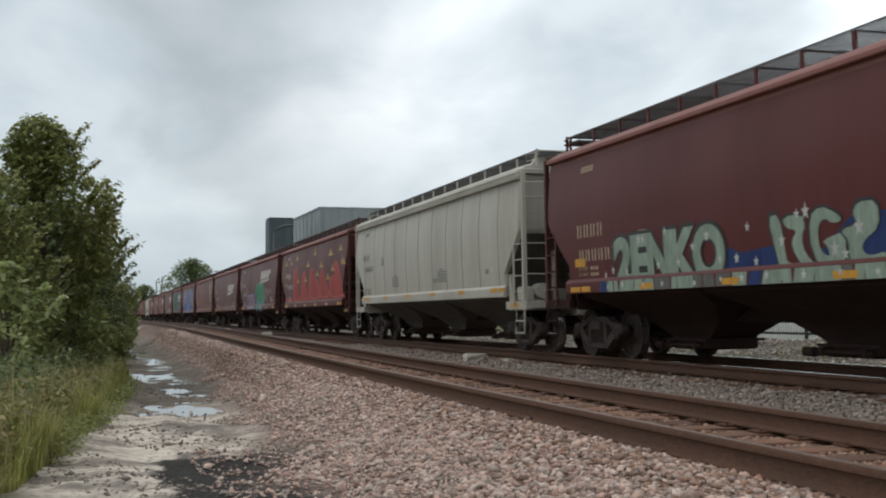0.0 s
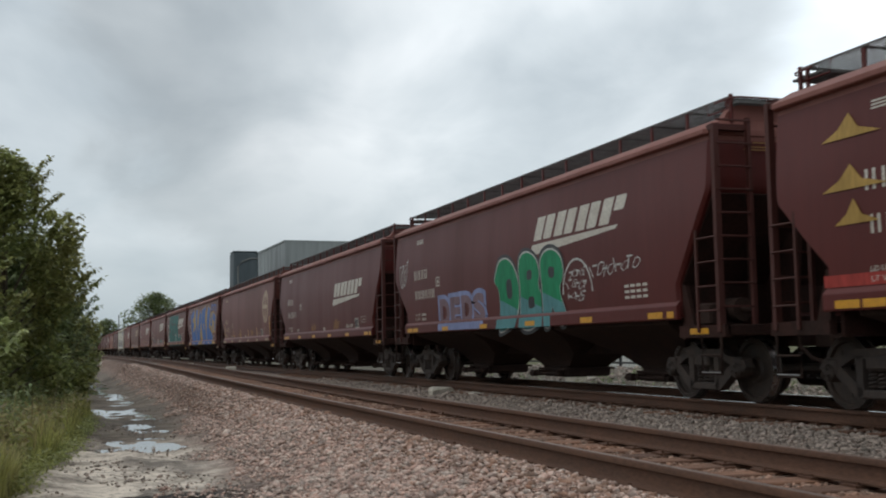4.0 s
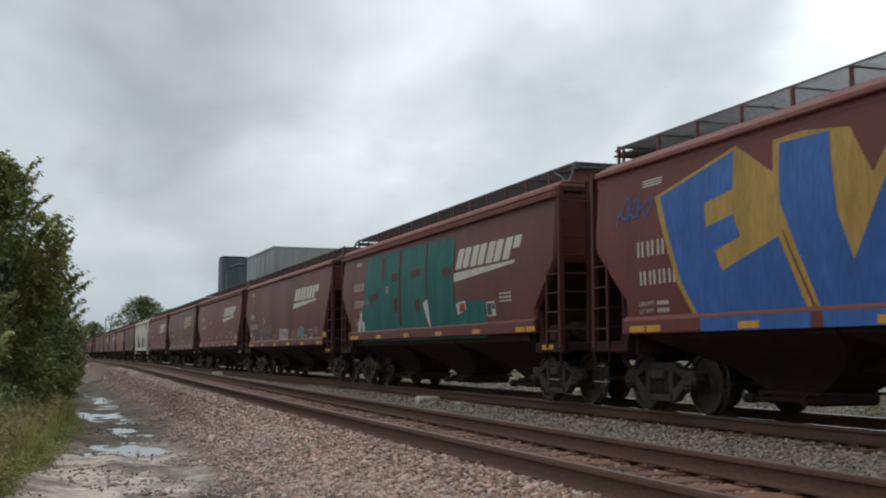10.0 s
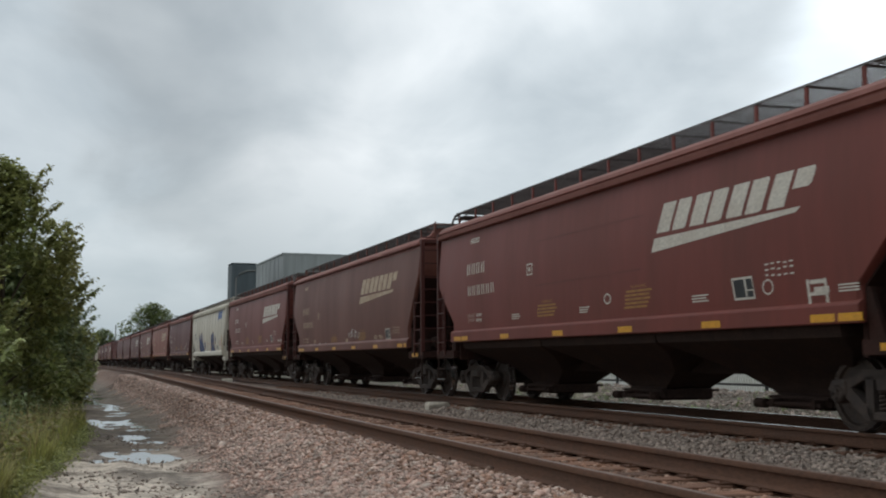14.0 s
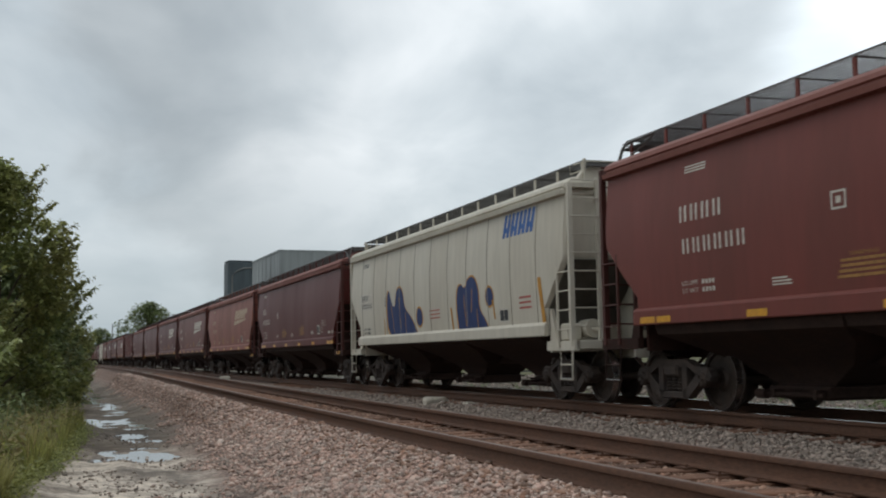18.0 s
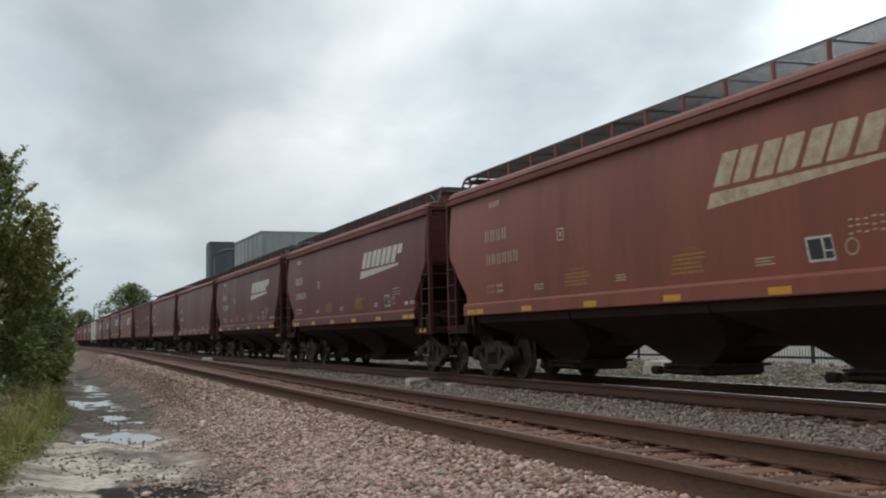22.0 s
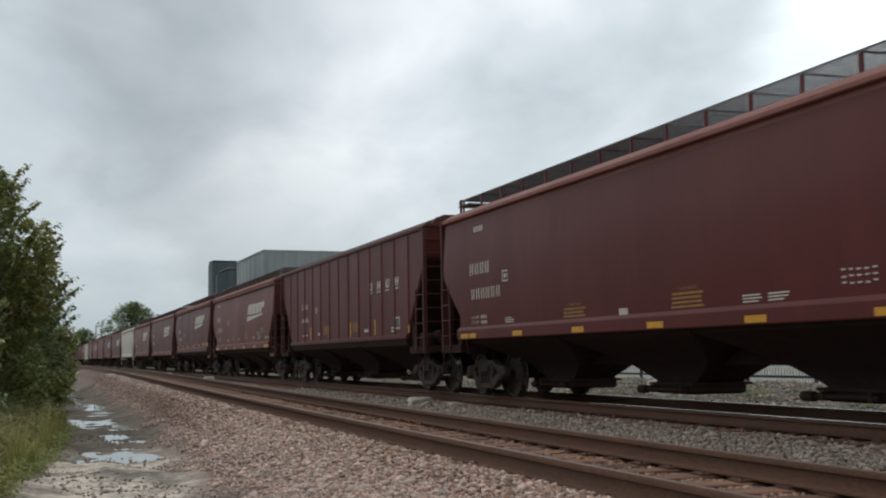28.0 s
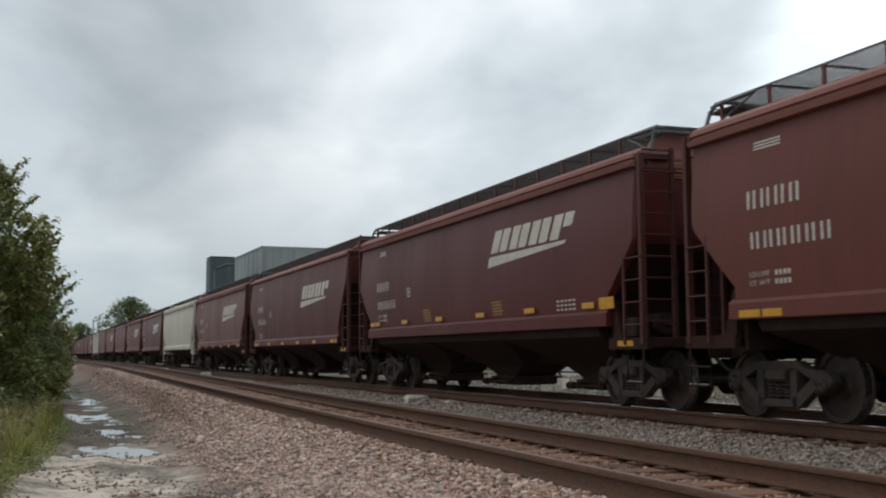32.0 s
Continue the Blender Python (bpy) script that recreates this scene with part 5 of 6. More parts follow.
    for k, o in enumerate(letters):
        mu, mz = sum(q[0] for q in o) / len(o), sum(q[1] for q in o) / len(o)
        o = soft(o)
        i = [(mu + (u - mu) * 0.9, mz + (z - mz) * 0.93) for u, z in o]
        decal("graffiti_outline", ring(o, i), SPRAY["rose"], c, "pale red sprayed edge", 0.005 + 0.001 * k)
        decal("graffiti_fill", [i], SPRAY["red"], c, "red sprayed letter", 0.005 + 0.001 * k)
    rng = random.Random(8)
    for k, (u, z) in enumerate(((14.2, 3.35), (12.1, 3.26), (8.8, 3.45), (7.1, 3.02), (14.7, 2.85), (4.2, 3.45), (10.2, 2.87), (2.6, 3.3), (1.0, 3.3), (12.7, 2.65), (11.7, 2.35), (9.4, 2.55), (6.6, 2.4), (1.0, 2.7), (1.2, 2.3), (4.6, 2.4), (15.0, 2.8))):
        q = rng.uniform(0.75, 1.25)
        decal("graffiti_triangle", [[(u, z - 0.12), (u + 1.0 * q, z - 0.12), (u + 0.62 * q, z - 0.02), (u + 0.45 * q, z + 0.17), (u + 0.28 * q, z)]], SPRAY["gold"], c, "gold sprayed triangle", 0.014)
    c = freight_car(3, "dark red hopper with white mark, green and pale blue graffiti", "maroon")
    stencils(c, 3, rows=False, box=3.52); reflectors(c); logo(c, 9.4, 2.55, 3.85, WHITE)
    for k in range(4):
        lettering("graffiti_outline", "DEDS"[k], 3.62 + 0.78 * k, 1.23 + 0.01 * k, 0.98, 0.84, SPRAY["haze"], c, "pale blue sprayed edge", 0.0045 + 0.0005 * k, 0.085)
        lettering("graffiti_fill", "DEDS"[k], 3.74 + 0.78 * k, 1.33 + 0.01 * k, 0.72, 0.64, SPRAY["lilac"], c, "dusty lilac sprayed letter", 0.0075 + 0.0005 * k, 0.06)
    green = (([(7.5, 2.35), (7.75, 2.64), (8.35, 2.62), (8.78, 2.2), (8.8, 1.7), (8.5, 1.3), (7.75, 1.1), (7.5, 1.12), (7.7, 1.5), (7.68, 2.05), (7.4, 2.15)], [(8.1, 1.78, 0.3, 0.42)]),
             ([(8.72, 2.5), (9.1, 2.72), (9.7, 2.55), (9.85, 2.2), (9.72, 1.98), (10.0, 1.7), (9.75, 1.25), (9.1, 1.1), (8.68, 1.2), (8.85, 1.9)], [(9.2, 2.1, 0.26, 0.2), (9.2, 1.55, 0.32, 0.24)]),
             ([(9.8, 2.5), (10.3, 2.68), (10.85, 2.5), (10.95, 2.1), (10.65, 1.85), (11.05, 1.3), (10.6, 1.12), (10.3, 1.65), (10.3, 1.2), (9.85, 1.12), (9.92, 1.9)], [(10.25, 2.08, 0.26, 0.22)]))
    for k, (o, eyes) in enumerate(green):
        mu, mz, o = sum(q[0] for q in o) / len(o), sum(q[1] for q in o) / len(o), soft(o)
        grown = lambda g: [(mu + (u - mu) * g, mz + (z - mz) * g) for u, z in o]
        y = 0.006 + 0.0028 * k
        decal("graffiti_outline", [grown(1.09)], BLACKPLATE, c, "black sprayed edge", y)
        decal("graffiti_outline", [grown(1.0)], SPRAY["pale"], c, "thin white inner line", y + 0.0006)
        decal("graffiti_fill", [grown(0.96)], SPRAY["lime"], c, "green sprayed letter", y + 0.0012)
        decal("graffiti_fill", [grown(0.96)], SPRAY["teal"], c, "pale teal foot of the letter", y + 0.0018, below=3.72 + 0.3 * k)
        for u, z, w, h in eyes:
            decal("graffiti_gap", [soft(blob(u, z, w, h, random.Random(k), 0.1))], BLACKPLATE, c, "dark eye of the letter", y + 0.0024)
    decal("graffiti_sill", [[(7.5, 1.2), (8.55, 1.2), (8.7, 1.39), (7.6, 1.39)], [(8.75, 1.2), (9.9, 1.2), (9.95, 1.39), (8.8, 1.39)], [(10.0, 1.2), (10.3, 1.2), (10.3, 1.39), (10.0, 1.39)]], SPRAY["teal"], c, "pale teal letter feet on the sill", 0.003, -HALF - 0.02)
    decal("graffiti_sill", [[(3.65, 1.23), (6.8, 1.23), (6.75, 1.39), (3.7, 1.39)]], SPRAY["haze"], c, "pale blue spray on the sill", 0.003, -HALF - 0.02)
    arch = [(11.45 + 0.62 * math.cos(a), 1.75 + 0.62 * math.sin(a)) for a in np.linspace(0, math.pi, 12)]
    arch2 = [(11.45 + 0.58 * math.cos(a), 1.75 + 0.58 * math.sin(a)) for a in np.linspace(0, math.pi, 12)]
    decal("graffiti_scrawl", [[arch[k], arch[k + 1], arch2[k + 1], arch2[k]] for k in range(11)], SPRAY["pale"], c, "white sprayed arch", 0.01)
    for r in range(3):
        scrawl(c, 11.05 + 0.05 * r, 1.62 + 0.2 * r, 0.75, 0.18, 5, 70 + r)
    scrawl(c, 10.3, 2.0, 0.5, 0.3, 3, 74); scrawl(c, 12.1, 1.95, 0.75, 0.28, 4, 75); scrawl(c, 12.95, 2.0, 0.8, 0.26, 4, 76); scrawl(c, 0.5, 2.35, 0.65, 0.75, 6, 77)
    decal("data_line", [rect(13.2 + 0.2 * j, 1.75 - 0.09 * r, 0.15, 0.045) for j in range(4) for r in range(3)], WHITE, c)
    c = freight_car(4, "clean " + RED, "maroon")
    stencils(c, 4); reflectors(c); logo(c, 9.76, 2.24, 3.85, WHITE)
    c = freight_car(5, "oxide red hopper with a faded round cross emblem", "oxide")
    stencils(c, 5, white="DIM", at=(1.38, 2.2, 1.79)); reflectors(c, mat=CREAM)
    for q, h in ((1.42, 0.8), (4.5, 0.4), (6.7, 0.42), (9.13, 0.42), (11.6, 0.42)):
        decal("reflector", [rect(q, 1.40, 0.1, h, -0.14 * h / 0.42)], YELLOW, c, "upright yellow strip")
    decal("reflector", [rect(14.85, 1.42, 0.13, 0.85, -0.12)], YELLOW, c, "upright yellow strip")
    cu, cz, R = 13.9, 2.72, 0.72
    at = lambda r, a: (cu + r * math.cos(a), cz + r * math.sin(a))
    em = [[at(R, 2 * math.pi * k / 32), at(R, 2 * math.pi * (k + 1) / 32), at(R * 0.68, 2 * math.pi * (k + 1) / 32), at(R * 0.68, 2 * math.pi * k / 32)] for k in range(32)]
    decal("round_emblem", em, CREAM, c, "faded cream ring", 0.004)
    decal("emblem_cross", [rect(cu - 0.09, cz - 0.5, 0.18, 1.0), rect(cu - 0.5, cz - 0.09, 0.4, 0.18), rect(cu + 0.1, cz - 0.09, 0.4, 0.18)], CREAM, c, "faded cream cross", 0.0045)
    decal("emblem_lettering", [[at(R * 0.93, a), at(R * 0.93, a + 0.1), at(R * 0.76, a + 0.1), at(R * 0.76, a)] for a in np.linspace(0.1, 6.1, 26)], PAINT["oxide"], c, lift=0.006)
    c = freight_car(6, "red hopper covered in big blue and gold graffiti letters", "oxide")
    stencils(c, 6, at=(1.3, 2.36, 1.93)); reflectors(c)
    evol(c)
    c = freight_car(7, "red hopper half covered by teal green graffiti, white slanted mark", "oxide")
    stencils(c, 7, flatside=True, rows=False, at=(1.4, 2.7, 2.22)); reflectors(c, flatside=True); logo(c, 10.3, 2.48, 3.85, WHITE)
    decal("graffiti_fill", [[(2.3, 1.24), (12.36, 1.24), (12.32, 2.0), (10.3, 2.07), (10.3, 3.52), (6.2, 3.6), (2.75, 3.6), (2.7, 2.5), (2.4, 2.2)]], SPRAY["green"], c, "teal green sprayed block")
    gaps = ([(4.3, 3.5), (4.72, 3.5), (4.72, 2.9), (4.5, 2.75)], [(3.2, 2.5), (4.1, 2.6), (4.1, 2.42), (3.3, 2.3)], [(5.4, 3.0), (5.95, 3.0), (5.95, 2.8), (5.45, 2.78)], [(6.05, 3.55), (6.22, 3.55), (6.28, 1.6), (6.12, 1.6)],
            [(5.55, 2.3), (5.95, 2.35), (5.95, 2.0), (5.6, 1.95)], [(7.1, 2.95), (7.9, 3.0), (7.9, 2.82), (7.2, 2.76)], [(8.24, 3.54), (8.4, 3.54), (8.48, 1.5), (8.34, 1.5)], [(9.5, 2.82), (10.2, 2.86), (10.2, 2.66), (9.6, 2.64)], [(7.4, 2.2), (7.9, 2.25), (7.9, 1.95), (7.45, 1.9)])
    decal("graffiti_gap", gaps, PAINT["end"], c, "dark bare paint between letters", 0.007)
    decal("inspection_frame", [rect(12.4, 1.665, 0.48, 0.3, -0.06)], WHITE, c, "white-framed black inspection panel")
    decal("inspection_panel", [rect(12.43, 1.69, 0.25, 0.24, -0.05), rect(12.7, 1.8, 0.14, 0.13, -0.03)], BLACKPLATE, c, lift=0.007)
    for r in range(3):
        decal("data_line", bars(13.1, 1.93 + 0.075 * r, 5, 0.1, 0.034, 0.13), WHITE, c)
    decal("graffiti_edge", [rect(6.05, 1.5, 0.06, 2.0, -.05), rect(8.34, 1.35, 0.06, 2.1, -.1), rect(2.5, 2.2, 1.2, 0.07), rect(10.3, 2.0, 0.07, 1.5)], BLACKPLATE, c, lift=0.009)
    decal("graffiti_scrawl", [blob(1.9 + 0.22 * k, 1.45 + 0.25 * (k % 2), 0.25, 0.4, random.Random(k), 0.4) for k in range(3)] + [[(8.1, 2.1), (8.45, 2.2), (8.7, 1.4), (8.4, 1.7)], [(10.5, 2.0), (11.1, 2.05), (11.15, 1.85), (10.6, 1.75)]], SPRAY["pale"], c, "white sprayed patches", 0.01)
    decal("graffiti_patch", [[(10.7, 1.99), (11.05, 2.0), (11.1, 1.83), (10.7, 1.8)]], SPRAY["red"], c, "red sprayed patch", 0.012)
    c = freight_car(8, "weathered red hopper with teal outlines and white graffiti tags", "oxide")
    stencils(c, 8, at=(1.1, 2.39, 1.95), box=4.21); reflectors(c); logo(c, 10.18, 2.53, 3.85, WHITE)
    word = (((285, 335), (290, 300), (275, 280), (285, 262), (310, 258), (325, 275), (318, 295), (330, 330)), ((318, 262), (335, 245), (360, 250), (352, 268), (335, 275), (352, 285), (345, 300), (325, 305)),
            ((362, 325), (358, 280), (368, 240), (395, 230), (412, 250), (417, 290), (427, 330)), ((378, 262), (392, 255), (398, 275), (380, 282), (378, 262)),
            ((410, 250), (425, 222), (440, 240), (455, 285), (460, 235), (478, 240), (482, 300), (470, 330), (450, 320), (430, 290)),
            ((480, 240), (502, 215), (508, 238), (524, 250), (490, 255), (478, 268), (512, 280), (537, 300), (520, 325), (490, 335), (468, 325)))
    ribbon(c, "graffiti_line", [[(2.72 + (p - 265) * 0.0132, max(2.14 - (q - 205) * 0.0058, 1.45)) for p, q in o] for o in word], 0.036, SPRAY["teal"], "thin teal sprayed outline of a letter")
    for k in range(7):
        decal("graffiti_sill", [rect(2.85 + 0.5 * k, 1.22, 0.03, 0.17, 0.06 - 0.12 * (k % 2))], SPRAY["teal"], c, "thin teal line on the sill", 0.003, -HALF - 0.02)
    graffiti(c, 7.55, 1.42, 1.7, 0.45, 5, "pale", "pale", 42, hollow=True, thick=0.05)
    graffiti(c, 10.85, 1.5, 1.1, 0.36, 4, "teal", "teal", 43, thick=0.04)
    decal("reflector", [rect(1.08, 1.64, 0.46, 0.16), rect(14.67, 1.45, 0.48, 0.16)], YELLOW, c, "yellow plate")
    c = freight_car(9, "bright clean " + RED, "bright")
    stencils(c, 9, flatside=True, at=(1.9, 2.74, 2.28)); reflectors(c, flatside=True); logo(c, 10.2, 2.5, 3.85, WHITE)
    decal("panel_line", [rect(5.75, 3.1, 4.2, 0.022), rect(5.75, 2.27, 4.1, 0.022)], PAINT["oxide"], c, "raised patch seam")
    decal("tag_frame", [rect(13.94, 1.54, 0.05, 0.3, -0.03), rect(14.27, 1.54, 0.05, 0.3, -0.03), rect(13.98, 1.78, 0.3, 0.05), rect(13.98, 1.64, 0.3, 0.04)], WHITE, c, "white painted frame")
    o = [(8.68 + 0.13 * math.cos(a), 1.88 + 0.09 * math.sin(a)) for a in np.linspace(0, 2 * math.pi, 17)[:-1]]
    decal("round_stencil", ring(o, [(8.68 + (p - 8.68) * 0.72, 1.88 + (q - 1.88) * 0.72) for p, q in o]), WHITE, c)
    c = freight_car(10, "dull brown covered hopper with a faded slanted mark", "brown")
    stencils(c, 10, white="DIM"); reflectors(c); logo(c, 9.93, 2.55, 3.85, CREAM)
    scrawl(c, 3.0, 1.3, 2.4, 0.18, 14, 78); scrawl(c, 8.6, 1.55, 1.2, 0.3, 6, 79)
    c = freight_car(11, RED, "bright")
    stencils(c, 11, flatside=True, at=(2.28, 2.73, 2.27)); reflectors(c, flatside=True); logo(c, 10.45, 2.51, 3.85, WHITE)
    c = freight_car(12, "cream white hopper with navy and amber graffiti, blue mark", "cream")
    decal("number_panel", [rect(1.15, 2.18, 1.3, 0.5)], WHITE, c, "white number panel", 0.002)
    stencils(c, 12, white="BLACK", rows=False, big=0.66, at=(1.25, 2.47, 2.24)); reflectors(c, False, 0)
    for k in range(4):
        a = 12.74 + 0.41 * k
        decal("blue_mark", [[(a, 3.2), (a + 0.14, 3.2), (a + 0.24, 3.66), (a + 0.1, 3.66)], [(a + 0.21, 3.2), (a + 0.35, 3.2), (a + 0.45, 3.66), (a + 0.31, 3.66)], [(a + 0.16, 3.3), (a + 0.23, 3.3), (a + 0.25, 3.4), (a + 0.18, 3.4)]], SPRAY["blue"], c, "blue slanted owner's mark")
    tags = ([(4.15, 1.26), (4.0, 2.3), (4.25, 2.72), (4.48, 2.3), (4.8, 2.1), (4.98, 2.62), (5.35, 2.68), (5.6, 2.5), (5.7, 2.1), (6.2, 1.9), (6.6, 1.6), (6.95, 1.26)],
            [(10.0, 1.26), (9.85, 1.8), (9.9, 2.35), (10.2, 2.46), (10.42, 2.3), (10.68, 2.56), (11.08, 2.56), (11.33, 2.25), (11.3, 1.85), (11.7, 1.6), (11.9, 1.26)],
            [(6.75, 1.95), (6.75, 1.7), (7.0, 1.58), (7.25, 1.72), (7.2, 1.98), (6.95, 2.08)], [(11.75, 2.2), (11.75, 1.95), (12.0, 1.86), (12.2, 2.0), (12.15, 2.2), (11.95, 2.3)])
    for k, o in enumerate(tags):
        mu, mz = sum(q[0] for q in o) / len(o), sum(q[1] for q in o) / len(o)
        o = soft(o)
        g = 1.07 if k < 2 else 1.2
        decal("graffiti_outline", [[(mu + (u - mu) * g, max(mz + (z - mz) * g, 1.25)) for u, z in o]], SPRAY["amber"], c, "amber sprayed edge", 0.005)
        decal("graffiti_fill", [o], SPRAY["navy"], c, "navy sprayed letters", 0.0065)
    for u, z, h, q in ((4.7, 1.35, 0.9, -0.25), (5.3, 1.6, 0.8, -0.1), (5.75, 1.3, 0.7, 0.0), (10.45, 1.5, 0.7, -0.1), (10.8, 1.8, 0.5, 0.1), (11.2, 1.35, 0.5, -0.05)):
        decal("graffiti_stroke", [rect(u, z, 0.035, h, q)], SPRAY["amber"], c, "thin amber line", 0.008)
    decal("graffiti_streak", [rect(14.7, 1.45, 0.16, 0.85, -.15), rect(9.5, 1.45, 0.1, 0.5, -.1), rect(12.2, 1.6, 0.08, 0.4, -.1), rect(3.7, 1.4, 0.07, 0.5)], SPRAY["amber"], c, "amber sprayed streak", 0.007)
    decal("inspection_frame", [rect(12.5, 1.52, 0.52, 0.28)], WHITE, c, "white-framed black inspection panel")
    decal("inspection_panel", [rect(12.54, 1.555, 0.2, 0.21), rect(12.77, 1.555, 0.2, 0.21)], BLACKPLATE, c, lift=0.007)
    decal("data_line", [rect(7.8, 1.75 + 0.09 * j, 0.8, 0.03) for j in range(3)] + [rect(13.6, 1.75 + 0.1 * j, 0.6, 0.04) for j in range(3)], SPRAY["rose"], c)
    c = freight_car(13, "very dark maroon covered hopper with white stencils", "maroon")
    stencils(c, 13, 3, flatside=True, at=(1.3, 2.7, 2.27)); reflectors(c, flatside=True)
    c = freight_car(14, "sun-faded orange red hopper with a pale slanted mark", "orange")
    stencils(c, 14, white="DIM", flatside=True); reflectors(c, flatside=True); logo(c, 10.28, 2.52, 3.85, CREAM)
    c = freight_car(15, RED, "oxide")
    stencils(c, 15, flatside=True, at=(1.35, 2.7, 2.2)); reflectors(c, flatside=True); logo(c, 10.0, 2.49, 3.85, WHITE)
    c = freight_car(16, "dark " + RED, "maroon")
    stencils(c, 16, flatside=True); reflectors(c, flatside=True); logo(c, 9.84, 2.5, 3.85, WHITE)
    for i in (17, 18):
        c = freight_car(i, "clean maroon round-sided hopper with white initials", "maroon")
        stencils(c, i, 4, rows=True, at=(1.63, 2.53, 2.02), box=3.47, insp=False); reflectors(c, False)
    c = freight_car(19, "maroon hopper with outside ribs and spaced white letters", "maroon", "ribbed")
    x = -1.503
    for k in range(4):
        a = 11.2 + 0.77 * k
        decal("initial", [rect(a, 2.67, 0.09, 0.22, 0.06), rect(a + 0.2, 2.67, 0.09, 0.22, 0.06), rect(a + 0.09, 2.67 + 0.09 * (k % 2), 0.12, 0.06), rect(a - 0.03, 2.59, 0.36, 0.03)], WHITE, c, "white slanted letter over a dash", flat=x)
    rng = random.Random(19)
    decal("initial", strokes_row(2.98, 2.49, 3, 0.32, 0.18, rng), WHITE, c, flat=x)
    decal("numeral", strokes_row(2.95, 2.05, 5, 0.22, 0.15, rng), WHITE, c, flat=x)
    decal("data_line", [rect(3.0, 1.6, 0.3, 0.04), rect(3.6, 1.6, 0.3, 0.04), rect(5.0, 2.3, 0.12, 0.2), rect(5.3, 1.58, 0.3, 0.08), rect(10.7, 1.55, 0.4, 0.08), rect(13.2, 1.5, 0.3, 0.04), rect(13.2, 1.58, 0.3, 0.04)], WHITE, c, flat=x)
    for q, h in ((4.2, 0.42), (6.62, 0.42), (9.2, 0.42), (11.7, 0.42), (14.58, 0.88)):
        decal("reflector", [rect(q, 1.45, 0.1, h)], YELLOW, c, "upright yellow reflective strip", 0.004, x)
    for q in (6.02, 9.5):
        decal("caution_panel", [rect(q, 1.6 + 0.055 * j, 0.5 + 0.05 * (j % 2), 0.032) for j in range(5)], STENCIL, c, flat=x)
    decal("inspection_frame", [rect(13.52, 1.56, 0.4, 0.31)], WHITE, c, "white-framed panel", flat=x)
    decal("inspection_panel", [rect(13.56, 1.6, 0.17, 0.23), rect(13.76, 1.6, 0.12, 0.23)], BLACKPLATE, c, lift=0.007, flat=x)
    c = freight_car(20, RED, "oxide")
    stencils(c, 20, flatside=True, at=(1.28, 2.68, 2.17)); reflectors(c, flatside=True); logo(c, 9.98, 2.45, 3.85, WHITE)
    c = freight_car(21, "dark red hopper with a white slanted mark and yellow square", "maroon")
    stencils(c, 21, flatside=True, at=(1.65, 2.49, 2.02), box=4.33, rows=False); reflectors(c, False, high=1.6)
    for u in (5.6, 9.95):
        decal("caution_panel", [rect(u - 0.02 * j, 1.62 + 0.06 * j, 0.5 + 0.06 * (j % 2), 0.034) for j in range(5)], STENCIL, c)
    for r in range(3):
        decal("data_line", bars(12.95, 1.6 + 0.075 * r, 5, 0.1, 0.034, 0.16), WHITE, c)
    logo(c, 9.75, 2.57, 3.85, WHITE)
    decal("reflector", [rect(14.55, 1.57, 0.52, 0.19)], YELLOW, c, "yellow square plate")


def far_cars():
    """The rest of the train, which stays far off."""
    for i, pn, mk in ((22, "maroon", 1), (23, "brown", 1), (24, "cream", 0), (25, "maroon", 2), (26, "oxide", 1), (27, "oxide", 0), (28, "bright", 1), (29, "brown", 0), (30, "grey", 0),
                      (31, "oxide", 1), (32, "maroon", 0), (33, "oxide", 0), (34, "bright", 1), (35, "brown", 0), (36, "oxide", 0), (37, "maroon", 0), (38, "oxide", 0), (39, "brown", 0),
                      (40, "grey", 0), (41, "oxide", 0), (42, "maroon", 0)):
        c = freight_car(i, ("pale" if pn in ("cream", "grey") else "weathered " + pn) + " covered grain hopper far down the train", pn, near=False)
        if mk:
            logo(c, 9.7, 2.45, 3.85, WHITE if mk == 1 else SPRAY["pale"])
        if i < 27:
            stencils(c, i, rows=False); reflectors(c)


